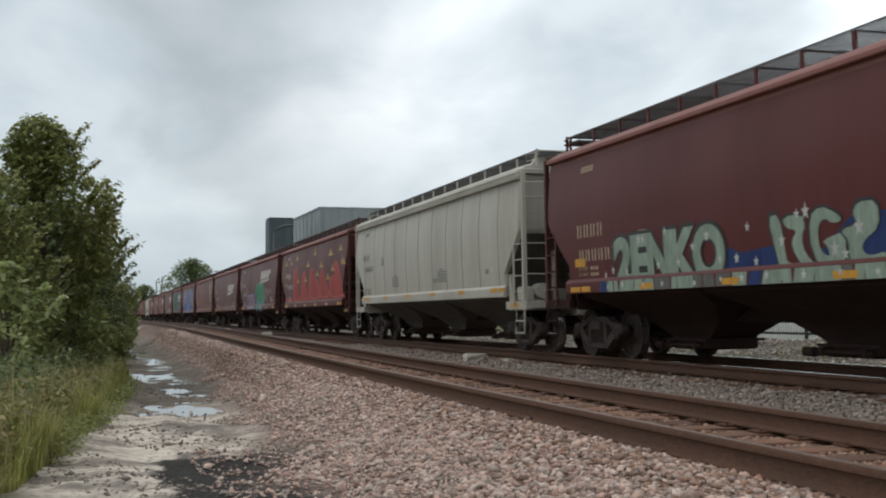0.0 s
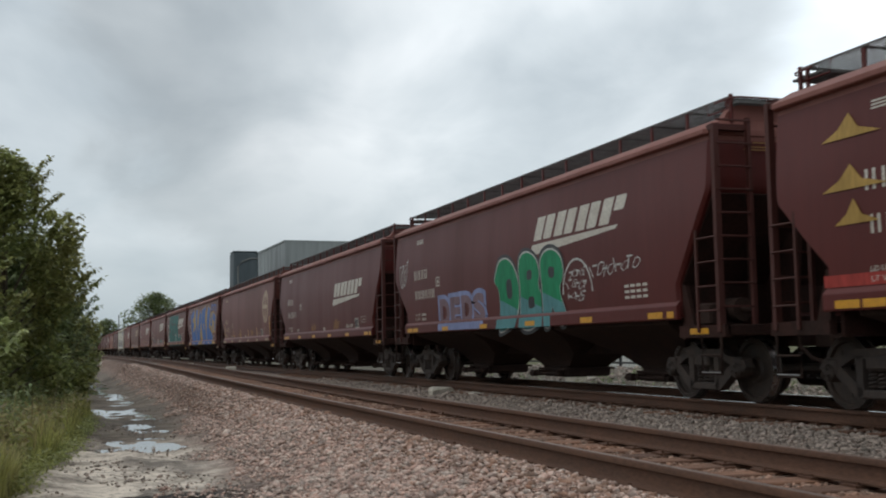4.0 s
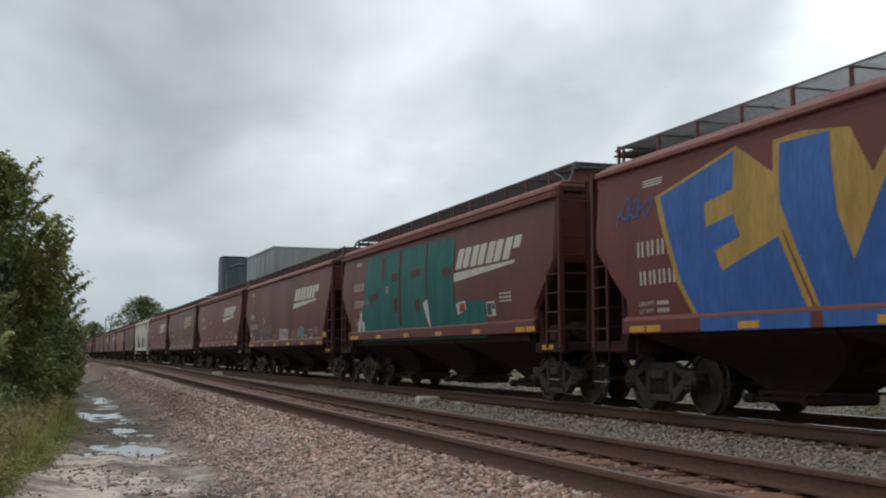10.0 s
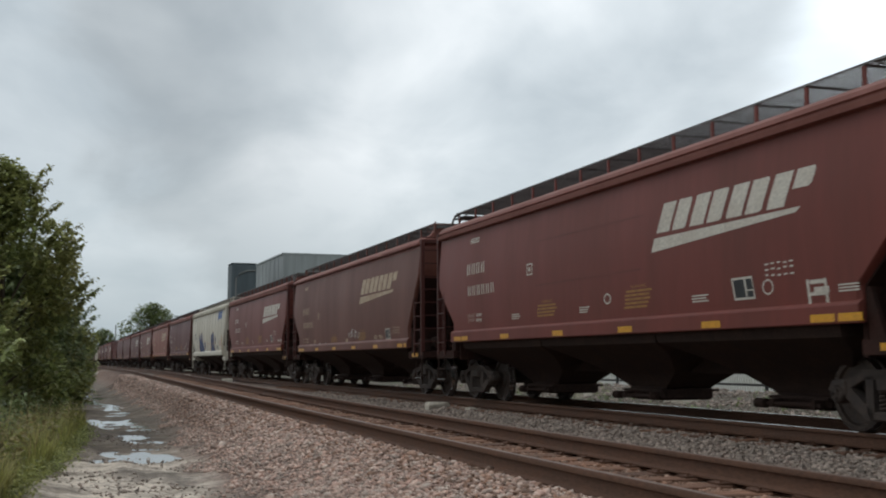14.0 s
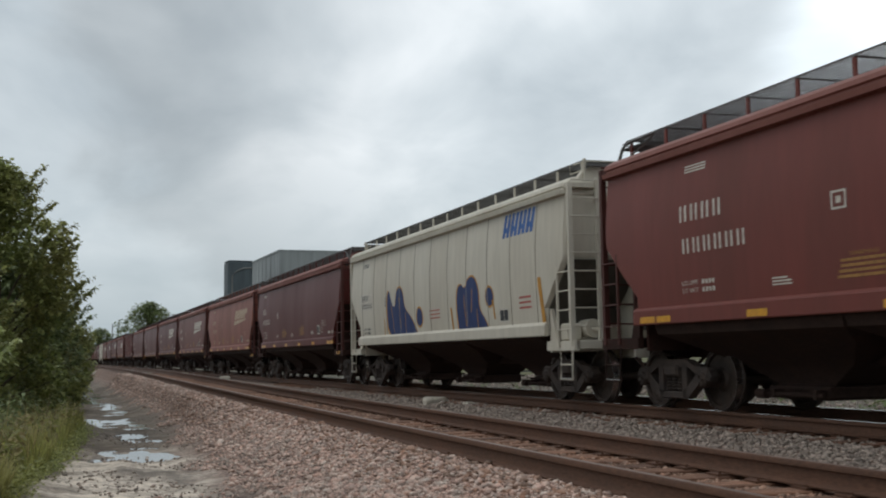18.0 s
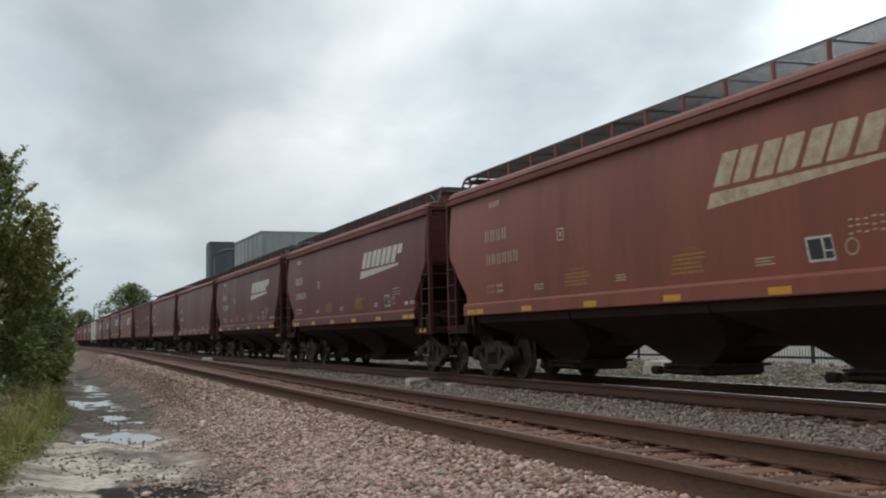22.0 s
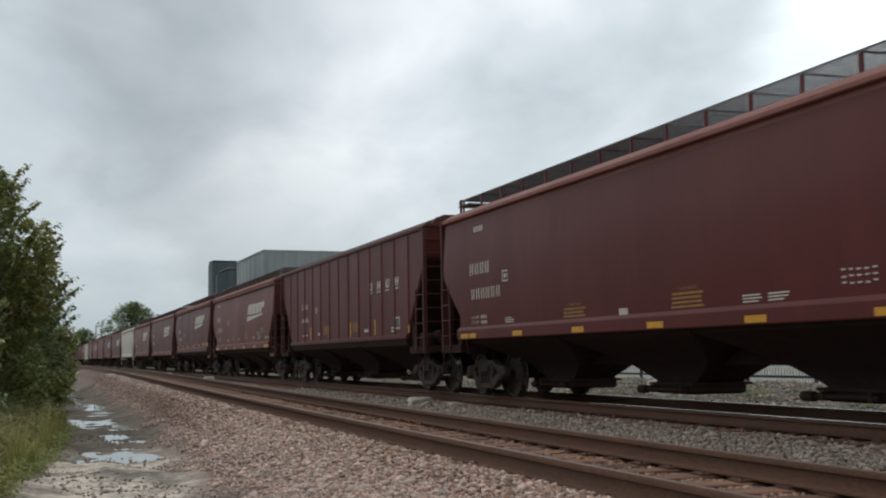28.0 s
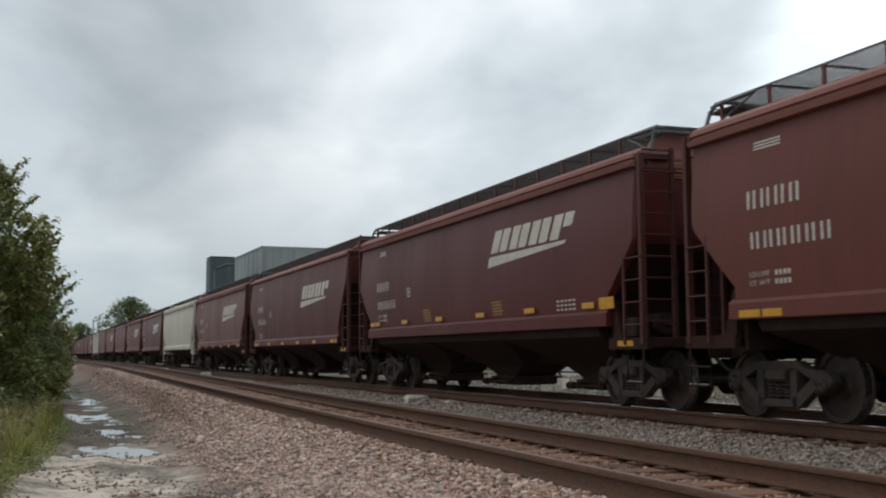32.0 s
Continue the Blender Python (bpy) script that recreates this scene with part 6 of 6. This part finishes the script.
def evol(c):
    """Four great blue letters with gold edges, two smaller numerals and a word over them."""
    gold = ([(1.89, 3.24), (3.91, 3.66), (4.76, 3.16), (4.94, 2.37), (5.54, 1.24), (3.02, 1.24), (2.47, 1.92)],
            [(4.71, 3.58), (5.27, 3.6), (6.14, 3.48), (6.54, 2.89), (6.99, 3.51), (8.28, 3.10), (7.34, 1.77), (6.93, 1.24), (5.6, 1.24), (4.79, 2.69)],
            [(7.8, 3.42), (9.98, 3.66), (10.13, 3.01), (10.89, 3.6), (11.07, 3.66), (12.52, 3.33), (12.04, 2.23), (13.36, 1.83), (13.62, 1.58), (13.45, 1.24), (8.2, 1.24), (7.27, 1.72), (7.9, 2.74), (8.2, 3.1)],
            [(12.7, 3.06), (13.32, 3.12), (13.74, 3.14), (15.03, 2.9), (14.72, 1.82), (14.24, 1.9), (13.43, 1.83), (12.08, 2.23), (12.36, 2.79)])
    blue = ([(2.05, 3.22), (3.87, 3.6), (3.89, 3.08), (3.23, 2.97), (3.26, 2.63), (3.91, 2.74), (4.05, 2.43), (3.46, 2.29), (3.63, 2.01), (4.85, 2.35), (5.42, 1.245), (3.12, 1.245), (2.6, 1.91)],
            [(4.85, 3.52), (5.78, 3.5), (5.95, 2.5), (6.19, 1.95), (6.69, 2.75), (7.07, 3.42), (8.16, 3.09), (7.3, 1.85), (6.9, 1.245), (5.66, 1.245), (4.9, 2.77)],
            [(7.98, 3.38), (9.9, 3.59), (10.06, 2.85), (10.4, 1.43), (10.38, 1.245), (8.7, 1.245), (8.04, 2.62), (8.3, 3.1)],
            [(11.13, 3.58), (12.42, 3.27), (11.95, 2.2), (13.25, 1.82), (13.5, 1.59), (13.32, 1.245), (10.62, 1.245), (10.7, 1.95)],
            [(12.49, 2.74), (12.9, 2.81), (12.78, 2.49), (13.0, 2.5), (13.18, 3.05), (13.38, 3.04), (13.37, 2.32), (13.62, 2.01), (13.43, 1.95), (13.16, 2.23), (12.57, 2.33)],
            [(13.74, 3.07), (14.9, 2.83), (14.59, 1.89), (14.26, 1.96), (14.41, 2.51), (13.7, 2.62)])
    for k, o in enumerate(gold):
        decal("graffiti_outline", [o], SPRAY["gold"], c, "gold sprayed edge and fill", 0.005 + 0.0006 * k)
    for k, o in enumerate(blue):
        decal("graffiti_fill", [o], SPRAY["blue"], c, "great blue sprayed letter", 0.0085 + 0.0004 * k)
    for k, (u0, u1) in enumerate(((3.1, 5.45), (5.65, 6.95), (7.0, 8.6), (8.7, 10.4), (10.6, 13.35), (13.35, 14.1))):
        decal("graffiti_sill", [[(u0 + 0.02, 1.205), (u1 - 0.02, 1.205), (u1, 1.39), (u0, 1.39)]], SPRAY["gold" if k in (2, 5) else "blue"], c, "letter foot sprayed over the sill", 0.003, -HALF - 0.02)
    decal("graffiti_counter", [[(9.12, 2.5), (9.45, 2.53), (9.56, 2.15), (9.25, 2.13)]], SPRAY["gold"], c, "gold eye of the round letter", 0.012)
    decal("graffiti_gap", [[(7.3, 1.7), (8.1, 1.36), (7.0, 1.27)], [(12.15, 2.22), (12.6, 2.2), (12.9, 2.0)]], PAINT["oxide"], c, "bare red paint between letters", 0.011)
    for o in ([(12.73, 3.22), (12.77, 3.58), (13.26, 3.6), (13.26, 3.46), (12.98, 3.44), (12.96, 3.32), (13.2, 3.32), (13.18, 3.2)], [(13.38, 3.2), (13.39, 3.54), (13.62, 3.53), (13.6, 3.19)],
              [(13.9, 3.19), (13.95, 3.44), (13.75, 3.46), (13.76, 3.56), (14.3, 3.54), (14.28, 3.42), (14.12, 3.42), (14.1, 3.17)], [(14.4, 3.52), (14.6, 3.5), (14.72, 3.36), (14.8, 3.51), (14.97, 3.51), (14.82, 3.25), (14.82, 3.07), (14.64, 3.07), (14.64, 3.28)]):
        decal("graffiti_word", [o], SPRAY["blue"], c, "small blue sprayed letter", 0.0075)
        mu = o[0][0]
        decal("graffiti_word_edge", [rect(mu - 0.04, o[0][1] - 0.02, 0.035, 0.4, 0.03)], SPRAY["gold"], c, "gold sprayed edge", 0.0065)
    scrawl(c, 0.75, 2.9, 1.0, 0.4, 6, 91, "blue")


near_cars()
far_cars()


# ---- plants ----
def leaf_cloud(b_v, b_f, pts, size, rng, droop=0.3):
    """Adds one folded leaf at each point."""
    n = len(pts)
    a, t = rng.uniform(0, 6.283, n), rng.uniform(-0.9, 0.5, n)
    s = size * rng.uniform(0.6, 1.35, n)
    d = np.stack([np.cos(a) * np.cos(t), np.sin(a) * np.cos(t), np.sin(t) - droop * 0.3], -1)
    sd = np.stack([-np.sin(a), np.cos(a), rng.uniform(-.5, .5, n)], -1)
    up = np.cross(d, sd)
    P = [pts, pts + (0.5 * d + 0.3 * sd + 0.06 * up) * s[:, None], pts + d * s[:, None], pts + (0.5 * d - 0.3 * sd + 0.06 * up) * s[:, None]]
    v = np.stack(P, 1).reshape(-1, 3)
    base = sum(len(q) for q in b_v)
    f = (np.array([(0, 1, 2), (0, 2, 3)])[None] + 4 * np.arange(n)[:, None, None]).reshape(-1, 3) + base
    b_v.append(v)
    b_f.append(f)


def mesh_from(name, V, F):
    v, f = np.concatenate(V), np.concatenate(F)
    me = bpy.data.meshes.new(name)
    me.vertices.add(len(v))
    me.vertices.foreach_set("co", v.ravel())
    me.loops.add(f.size)
    me.loops.foreach_set("vertex_index", f.ravel().astype(np.int32))
    me.polygons.add(len(f))
    me.polygons.foreach_set("loop_start", np.arange(0, f.size, 3, dtype=np.int32))
    me.update(calc_edges=True)
    return me


def crown_points(rng, centres, radii, per):
    out = []
    for c, r in zip(centres, radii):
        n = int(per * r * r)
        d = rng.normal(0, 1, (n, 3))
        d /= np.linalg.norm(d, axis=1)[:, None]
        out.append(np.array(c) + d * (r * rng.uniform(0.35, 1.0, n) ** 0.5)[:, None] * np.array((1, 1, 0.85)))
    return np.concatenate(out)


def tree(name, label, x, y, h, spread, clumps, leaf, mat, seed, per=900, trunk=0.13, low=0.15, sprigs=0, category="tree"):
    rng = np.random.default_rng(seed)
    z0 = ground_z(x, y) - 0.1
    t = thing(name, label, category, pose(x, y, z0), "trees along the path" if category == "tree" else "")
    b = Build()
    b.tube([(0, 0, 0), (0.05 * h * rng.uniform(-1, 1), 0.03 * h, 0.35 * h), (0.04 * h * rng.uniform(-1, 1), 0, 0.8 * h)], [trunk, trunk * 0.75, trunk * 0.2], 8)
    cs, rs = [], []
    for k in range(clumps):
        q = (k + 0.5) / clumps
        zz = h * (low + (0.93 - low) * q)
        wd = spread * (math.sin(math.pi * min(q * 0.8 + 0.22, 1.0)) ** 0.8)
        a = k * 2.4 + rng.uniform(-.5, .5)
        rr = wd * rng.uniform(0.35, 0.95)
        c = (rr * math.cos(a), rr * math.sin(a), zz)
        cs.append(c)
        rs.append(spread * rng.uniform(0.22, 0.42))
        b.tube([(0, 0, max(zz * 0.55, 0.1)), (c[0] * 0.5, c[1] * 0.5, zz * 0.8), c], [trunk * 0.4, trunk * 0.25, trunk * 0.08], 5)
    part("trunk", b.mesh("trunk", 60), BARK, t, "grey-brown trunk with limbs")
    V, F = [], []
    leaf_cloud(V, F, crown_points(rng, cs, rs, per), leaf, rng)
    for k in range(sprigs):
        # slim shoots that stand out of the outline
        a, f = rng.uniform(0, 6.28) if k % 3 else rng.uniform(-1.0, 0.3), rng.uniform(0.45, 0.9)
        zz, rad = h * f, spread * 0.95 * math.sin(math.pi * min(f * 0.8 + 0.22, 0.97)) ** 0.8
        p0 = np.array((rad * math.cos(a), rad * math.sin(a), zz * 0.96))
        d = np.array((math.cos(a) * 0.4, math.sin(a) * 0.4, rng.uniform(0.6, 1.0)))
        L = rng.uniform(0.2, 0.42) if k % 3 else rng.uniform(0.5, 0.85)
        s = np.linspace(0, L, 70)[:, None]
        leaf_cloud(V, F, p0 + d * s + s ** 2 * np.array((0.26, 0, -0.12)) + rng.normal(0, 0.022, (70, 3)) * (1.15 - s / L), min(leaf, 0.13) * 0.8, rng)
    part("crown", mesh_from("crown", V, F), mat, t)
    return t


def weeds(name, label, count, seed, x_of, y0, y1, hgt, mat, leaf):
    """A tangle of upright stems with leaves."""
    rng = np.random.default_rng(seed)
    V, F = [], []
    y = y0 * (y1 / y0) ** rng.random(count)
    x = x_of(y, rng)
    pts = []
    for a, b in zip(x, y):
        z = ground_z(a, b)
        h = hgt * rng.uniform(0.4, 1.1)
        n = 16
        s = np.linspace(0.05, 1, n)[:, None]
        bend = rng.normal(0, 0.16, 2)
        pts.append(np.array((a, b, z)) + s * np.array((0, 0, h)) + s ** 2 * np.array((*bend, 0)) + rng.normal(0, 0.035, (n, 3)))
    leaf_cloud(V, F, np.concatenate(pts), leaf, rng, 0.1)
    return tagged(part(name, mesh_from(name, V, F), mat), label, "weeds", kind="stuff")


def blades(name, label, count, seed, x_of, y0, y1, hgt, mat):
    """Grass: slim bent blades, each a tapering strip of three faces."""
    rng = np.random.default_rng(seed)
    y = y0 * (y1 / y0) ** rng.random(count)
    x = x_of(y, rng)
    z = np.array([ground_z(a, b) for a, b in zip(x, y)]) - 0.02
    h = hgt * rng.uniform(0.35, 1.1, count) * (0.75 + 0.35 * np.sin(x * 2.1 + y * 1.3))
    a, lean, w = rng.uniform(0, 6.283, count), rng.uniform(0.05, 0.5, count) * h, rng.uniform(0.005, 0.011, count)
    d, sd = np.stack([np.cos(a), np.sin(a)]), np.stack([-np.sin(a), np.cos(a)])
    rows = []
    for q, k in ((0.0, 1.0), (0.45, 0.9), (0.8, 0.55), (1.0, 0.1)):
        for g in (-1, 1):
            rows.append(np.stack([x + d[0] * lean * q * q + g * sd[0] * w * k, y + d[1] * lean * q * q + g * sd[1] * w * k, z + h * q * (1 - 0.12 * q)], -1))
    v = np.stack(rows, 1).reshape(-1, 3)
    f = (np.array([(0, 1, 3), (0, 3, 2), (2, 3, 5), (2, 5, 4), (4, 5, 7), (4, 7, 6)])[None] + 8 * np.arange(count)[:, None, None]).reshape(-1, 3)
    return tagged(part(name, mesh_from(name, [v], [f]), mat), label, "grass", kind="stuff")


def plants():
    rng = random.Random(2)
    rows = ((-1.25, 25.0, 5.95, 1.75), (-2.3, 21.5, 4.3, 1.5), (-1.0, 30.5, 4.6, 1.7), (-0.75, 36, 4.0, 1.7), (-0.6, 42, 3.8, 1.7), (-0.4, 50, 3.9, 1.9), (-3.6, 27, 5.6, 2.0), (-0.3, 60, 4.2, 2.2))
    for k, (x, y, h, sp) in enumerate(rows):
        tree("roadside_tree", "bushy green young tree with upright shoots beside the puddled path", x, y, h, sp, 38, 0.125 if y < 32 else 0.2, LEAF3 if k in (2, 5) else LEAF, 40 + k, 2100 if y < 32 else 900, 0.1, 0.08, 60 if k == 0 else 40)
    tree("shrub", "pale green broad-leaved shrub at the edge of the path", -1.22, 16.2, 2.45, 0.5, 14, 0.15, PALELEAF, 77, 1900, 0.04, 0.25, 4, "shrub")
    edge = lambda y: np.interp(y, (9, 10.2, 11.6, 13, 16.5, 19.2, 22, 27), (-0.75, -0.6, -0.47, -0.35, 0.02, 0.2, 0.45, 0.75))
    weeds("weeds", "tall yellow-green weeds along the path", 700, 5, lambda y, r: edge(y) - 0.25 - np.abs(r.normal(0, 0.7, len(y))), 9.0, 26, 0.7, LEAF2, 0.06)
    weeds("undergrowth", "dark green undergrowth behind the weeds", 900, 15, lambda y, r: edge(y) - 0.75 - np.abs(r.normal(0, 0.8, len(y))), 9.5, 27, 0.95, LEAF3, 0.085)
    weeds("dry_grass", "straw-coloured grass blades among the weeds", 200, 16, lambda y, r: edge(y) - 0.2 - np.abs(r.normal(0, 0.5, len(y))), 10, 25, 0.7, STRAW, 0.1)
    weeds("grass_tuft", "low grass at the water's edge", 500, 6, lambda y, r: edge(y) - 0.05 + r.normal(0, 0.1, len(y)), 12, 25, 0.25, LEAF2, 0.05)
    blades("tall_grass", "tall soft yellow-green grass beside the path", 15000, 26, lambda y, r: edge(y) - 0.05 - np.abs(r.normal(0, 0.55, len(y))), 8.6, 27, 0.62, BLADE)
    blades("tall_grass", "sparse dry seed stalks of grass beside the path", 900, 27, lambda y, r: edge(y) - 0.1 - np.abs(r.normal(0, 0.6, len(y))), 9, 24, 1.05, STRAW)
    for k, (x, y, h, sp) in enumerate(((25.3, 330, 18.5, 8.6), (10.8, 300, 9.6, 4.2), (3, 300, 8, 6))):
        tree("distant_tree", "round dark green tree far beyond the train", x, y, h, sp, 34, 0.75, LEAF3, 90 + k, 30, 0.4, 0.3)


    weeds("lot_weeds", "clumps of green weeds on the rubble behind the train", 130, 8, lambda y, r: 17.5 + 3.0 * np.sin(y * 0.9) * np.sin(y * 0.37) + r.normal(0, 0.7, len(y)), 14, 60, 0.4, LEAF3, 0.11)


plants()


# ---- buildings and far things ----
def warehouse():
    h = thing("warehouse", "tall plain grey metal-clad warehouse behind the train", "building", pose(0, 0, 0))
    z0 = -0.6
    ax, ay = 35.6, 188.0   # corner nearest the tracks
    bx, by = 35.2, 214.0   # far end of the short face
    top = ay * 0.097 + 0.86
    dx, dy = bx - ax, by - ay
    lx, ly = 60.0, 0.5
    P = [(ax, ay), (ax + lx, ay + ly), (bx + lx, by + ly), (bx, by)]
    part("wall", Build().loft([[(x, y, z) for x, y in P] for z in (z0, top)]).mesh("wall"), CLAD, h)
    cap = Build()
    m = [(x, y) for x, y in P]
    cx, cy = sum(p[0] for p in m) / 4, sum(p[1] for p in m) / 4
    g = lambda k: [(cx + (x - cx) * k, cy + (y - cy) * k) for x, y in m]
    cap.loft([[(x, y, z) for x, y in g(1.004)] for z in (top - 0.15, top + 0.12)])
    part("roof", cap.mesh("roof"), CLAD, h)
    n = 26
    seam = Build().box(-0.03, 0.03, 0.005, 0.05, z0, top - 0.16).mesh("cladding_seam")
    for k in range(1, n):
        part("cladding_seam", seam, CLAD, h, at=pose(ax + lx * k / n, ay + ly * k / n - 0.02, 0))
    for k in range(1, 7):
        part("cladding_seam", seam, CLAD, h, at=pose(ax + dx * k / 7 - 0.02, ay + dy * k / 7, 0))
    t = thing("storage_tower", "dark slate square tower beside the warehouse", "building")
    ty = 192.0
    x0, x1 = 0.1401 * (ty + 5), 0.1655 * ty
    tz = 0.0866 * ty + 0.86
    part("wall", Build().box(x0, x1, ty, ty + 5, z0, tz, 0.25).mesh("wall", 30), DARKCLAD, t)
    part("roof", Build().box(x0 + 0.02, x1 - 0.02, ty + 0.02, ty + 4.9, tz, tz + 0.12).mesh("roof"), DARKCLAD, t)
    part("pipe", Build().tube([(x0 + 0.7, ty - 0.15, z0), (x0 + 0.7, ty - 0.15, tz - 2.6), (x0 + 1.3, ty - 0.15, tz - 1.8), (x0 + 2.6, ty - 0.15, tz - 1.2), (x1, ty - 0.15, tz - 1.15)], 0.12, 8).mesh("pipe", 60), POLE, t, "pale pipe bent over the wall")


warehouse()


def pole(name, label, x, y, h, arm, r=0.12):
    p = thing(name, label, "pole", pose(x, y, -0.6))
    part("shaft", Build().tube([(0, 0, 0), (0, 0, h)], [r, r * 0.7], 8).mesh("shaft", 60), POLE, p)
    if arm:
        part("arm", Build().tube([(0, 0, h), (arm, 0, h + 0.25)], 0.06, 6).mesh("arm", 60), POLE, p)
        part("lamp_head", Build().box(arm - 0.5, arm + 0.5, -0.2, 0.2, h + 0.12, h + 0.34, 0.05).mesh("lamp_head"), POLE, p)


pole("street_lamp", "grey street lamp far behind the train", 27.1, 265, 11.6, -1.4)
pole("utility_pole", "thin grey utility pole in the distance", 11.6, 250, 9.2, 0, 0.14)
pole("utility_pole", "thin grey utility pole in the distance", 13.1, 310, 9.5, 0, 0.14)


def block(name, label, x, y, z, sx, sy, sz, turn, seed):
    rng = random.Random(seed)
    b = Build()
    j = lambda: rng.uniform(-.03, .03)
    b.loft([[(-sx + j(), -sy + j(), -0.05), (sx + j(), -sy + j(), -0.05), (sx + j(), sy + j(), -0.05), (-sx + j(), sy + j(), -0.05)],
            [(-sx + j(), -sy + j(), sz * 0.6), (sx + j(), -sy + j(), sz * 0.6), (sx + j(), sy + j(), sz * 0.6), (-sx + j(), sy + j(), sz * 0.6)],
            [(-sx * .9 + j(), -sy * .9 + j(), sz + j()), (sx * .9 + j(), -sy * .9 + j(), sz + j()), (sx * .9 + j(), sy * .9 + j(), sz), (-sx * .9 + j(), sy * .9 + j(), sz)]])
    return tagged(part(name, b.mesh(name), CONCRETE, at=pose(x, y, z, 0, 0, turn)), label, "concrete block")


block("concrete_block", "chipped pale concrete block lying in the ballast between the tracks", 8.6, 25.6, -0.27, 0.27, 0.12, 0.17, 8, 1)
block("concrete_block", "small tan concrete block lying beside the rail", 8.95, 24.2, -0.27, 0.13, 0.08, 0.10, 20, 2)
block("concrete_block", "pale concrete marker beside the far track", 8.2, 58, -0.24, 0.25, 0.12, 0.25, 0, 3)
block("concrete_block", "pale concrete marker beside the far track", 8.1, 76, -0.24, 0.25, 0.12, 0.25, 0, 4)
block("boulder", "pale broken concrete slab behind the train", 18.5, 31, ground_z(18.5, 31) - 0.1, 0.45, 0.4, 0.5, 15, 5)
block("boulder", "pale broken concrete slab behind the train", 17.5, 36.5, ground_z(17.5, 36.5) - 0.1, 0.45, 0.4, 0.5, 45, 6)


def debris():
    """A low heap of broken concrete and a dark board by the far end of the path."""
    rng = random.Random(31)
    for k in range(7):
        x, y = 3.7 + rng.uniform(-.9, .9), 93 + rng.uniform(-3, 3)
        block("broken_slab", "broken pale concrete piece on a heap beside the track", x, y, -0.42, rng.uniform(.2, .45), rng.uniform(.2, .4), rng.uniform(.2, .5), rng.uniform(0, 90), 50 + k)
    b = Build().box(-0.9, 0.9, -0.1, 0.1, 0, 0.09, 0.01).mesh("board")
    tagged(part("board", b, TIE, at=pose(3.2, 90.5, -0.36, 0, 4, 12)), "dark weathered board lying beside the rubble heap", "board")


debris()


def fence():
    """A dark post and rail fence on the lot behind the train, and a white picket fence farther off."""
    f = thing("rail_fence", "black metal post and rail fence behind the tracks", "fence", pose(22.8, 4, -0.8))
    post = Build().box(-0.05, 0.05, -0.05, 0.05, 0, 1.3, 0.01).mesh("post")
    rail = Build().box(-0.03, 0.03, 0, 3.6, 0.84, 0.92).mesh("rail")
    for k in range(16):
        part("post", post, BLACKPLATE, f, at=pose(0, 3.6 * k, 0))
        if k < 15:
            part("rail", rail, BLACKPLATE, f, at=pose(0, 3.6 * k, 0))
    w = thing("picket_fence", "long white metal picket fence behind the tracks", "fence", pose(30.0, 5, -0.8))
    pk = Build().box(-0.02, 0.02, -0.045, 0.045, 0.1, 1.22).mesh("picket")
    for k in range(300):
        part("picket", pk, FENCE, w, at=pose(0, k * 0.2, 0))
    bar = Build().box(0.021, 0.06, 0, 60, 0, 0.06).mesh("crossbar")
    for z in (0.3, 1.0):
        part("crossbar", bar, FENCE, w, at=pose(0, 0, z))


fence()


# ---- everything that moves ----
def motions():
    step = [2.0 * k for k in range(17)]
    for car, y in CARS:
        walk(car, [(t, pose(TRAIN_X, y - gone(t), CANT / 2 + 0.006, 0, -LEAN, 0)) for t in step])
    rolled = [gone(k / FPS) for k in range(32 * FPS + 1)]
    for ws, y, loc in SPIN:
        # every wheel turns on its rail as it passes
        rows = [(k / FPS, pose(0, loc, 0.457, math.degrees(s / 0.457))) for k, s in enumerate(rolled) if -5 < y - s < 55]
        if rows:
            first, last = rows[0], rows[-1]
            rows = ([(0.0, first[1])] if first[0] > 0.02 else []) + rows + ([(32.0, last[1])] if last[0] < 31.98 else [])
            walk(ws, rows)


motions()
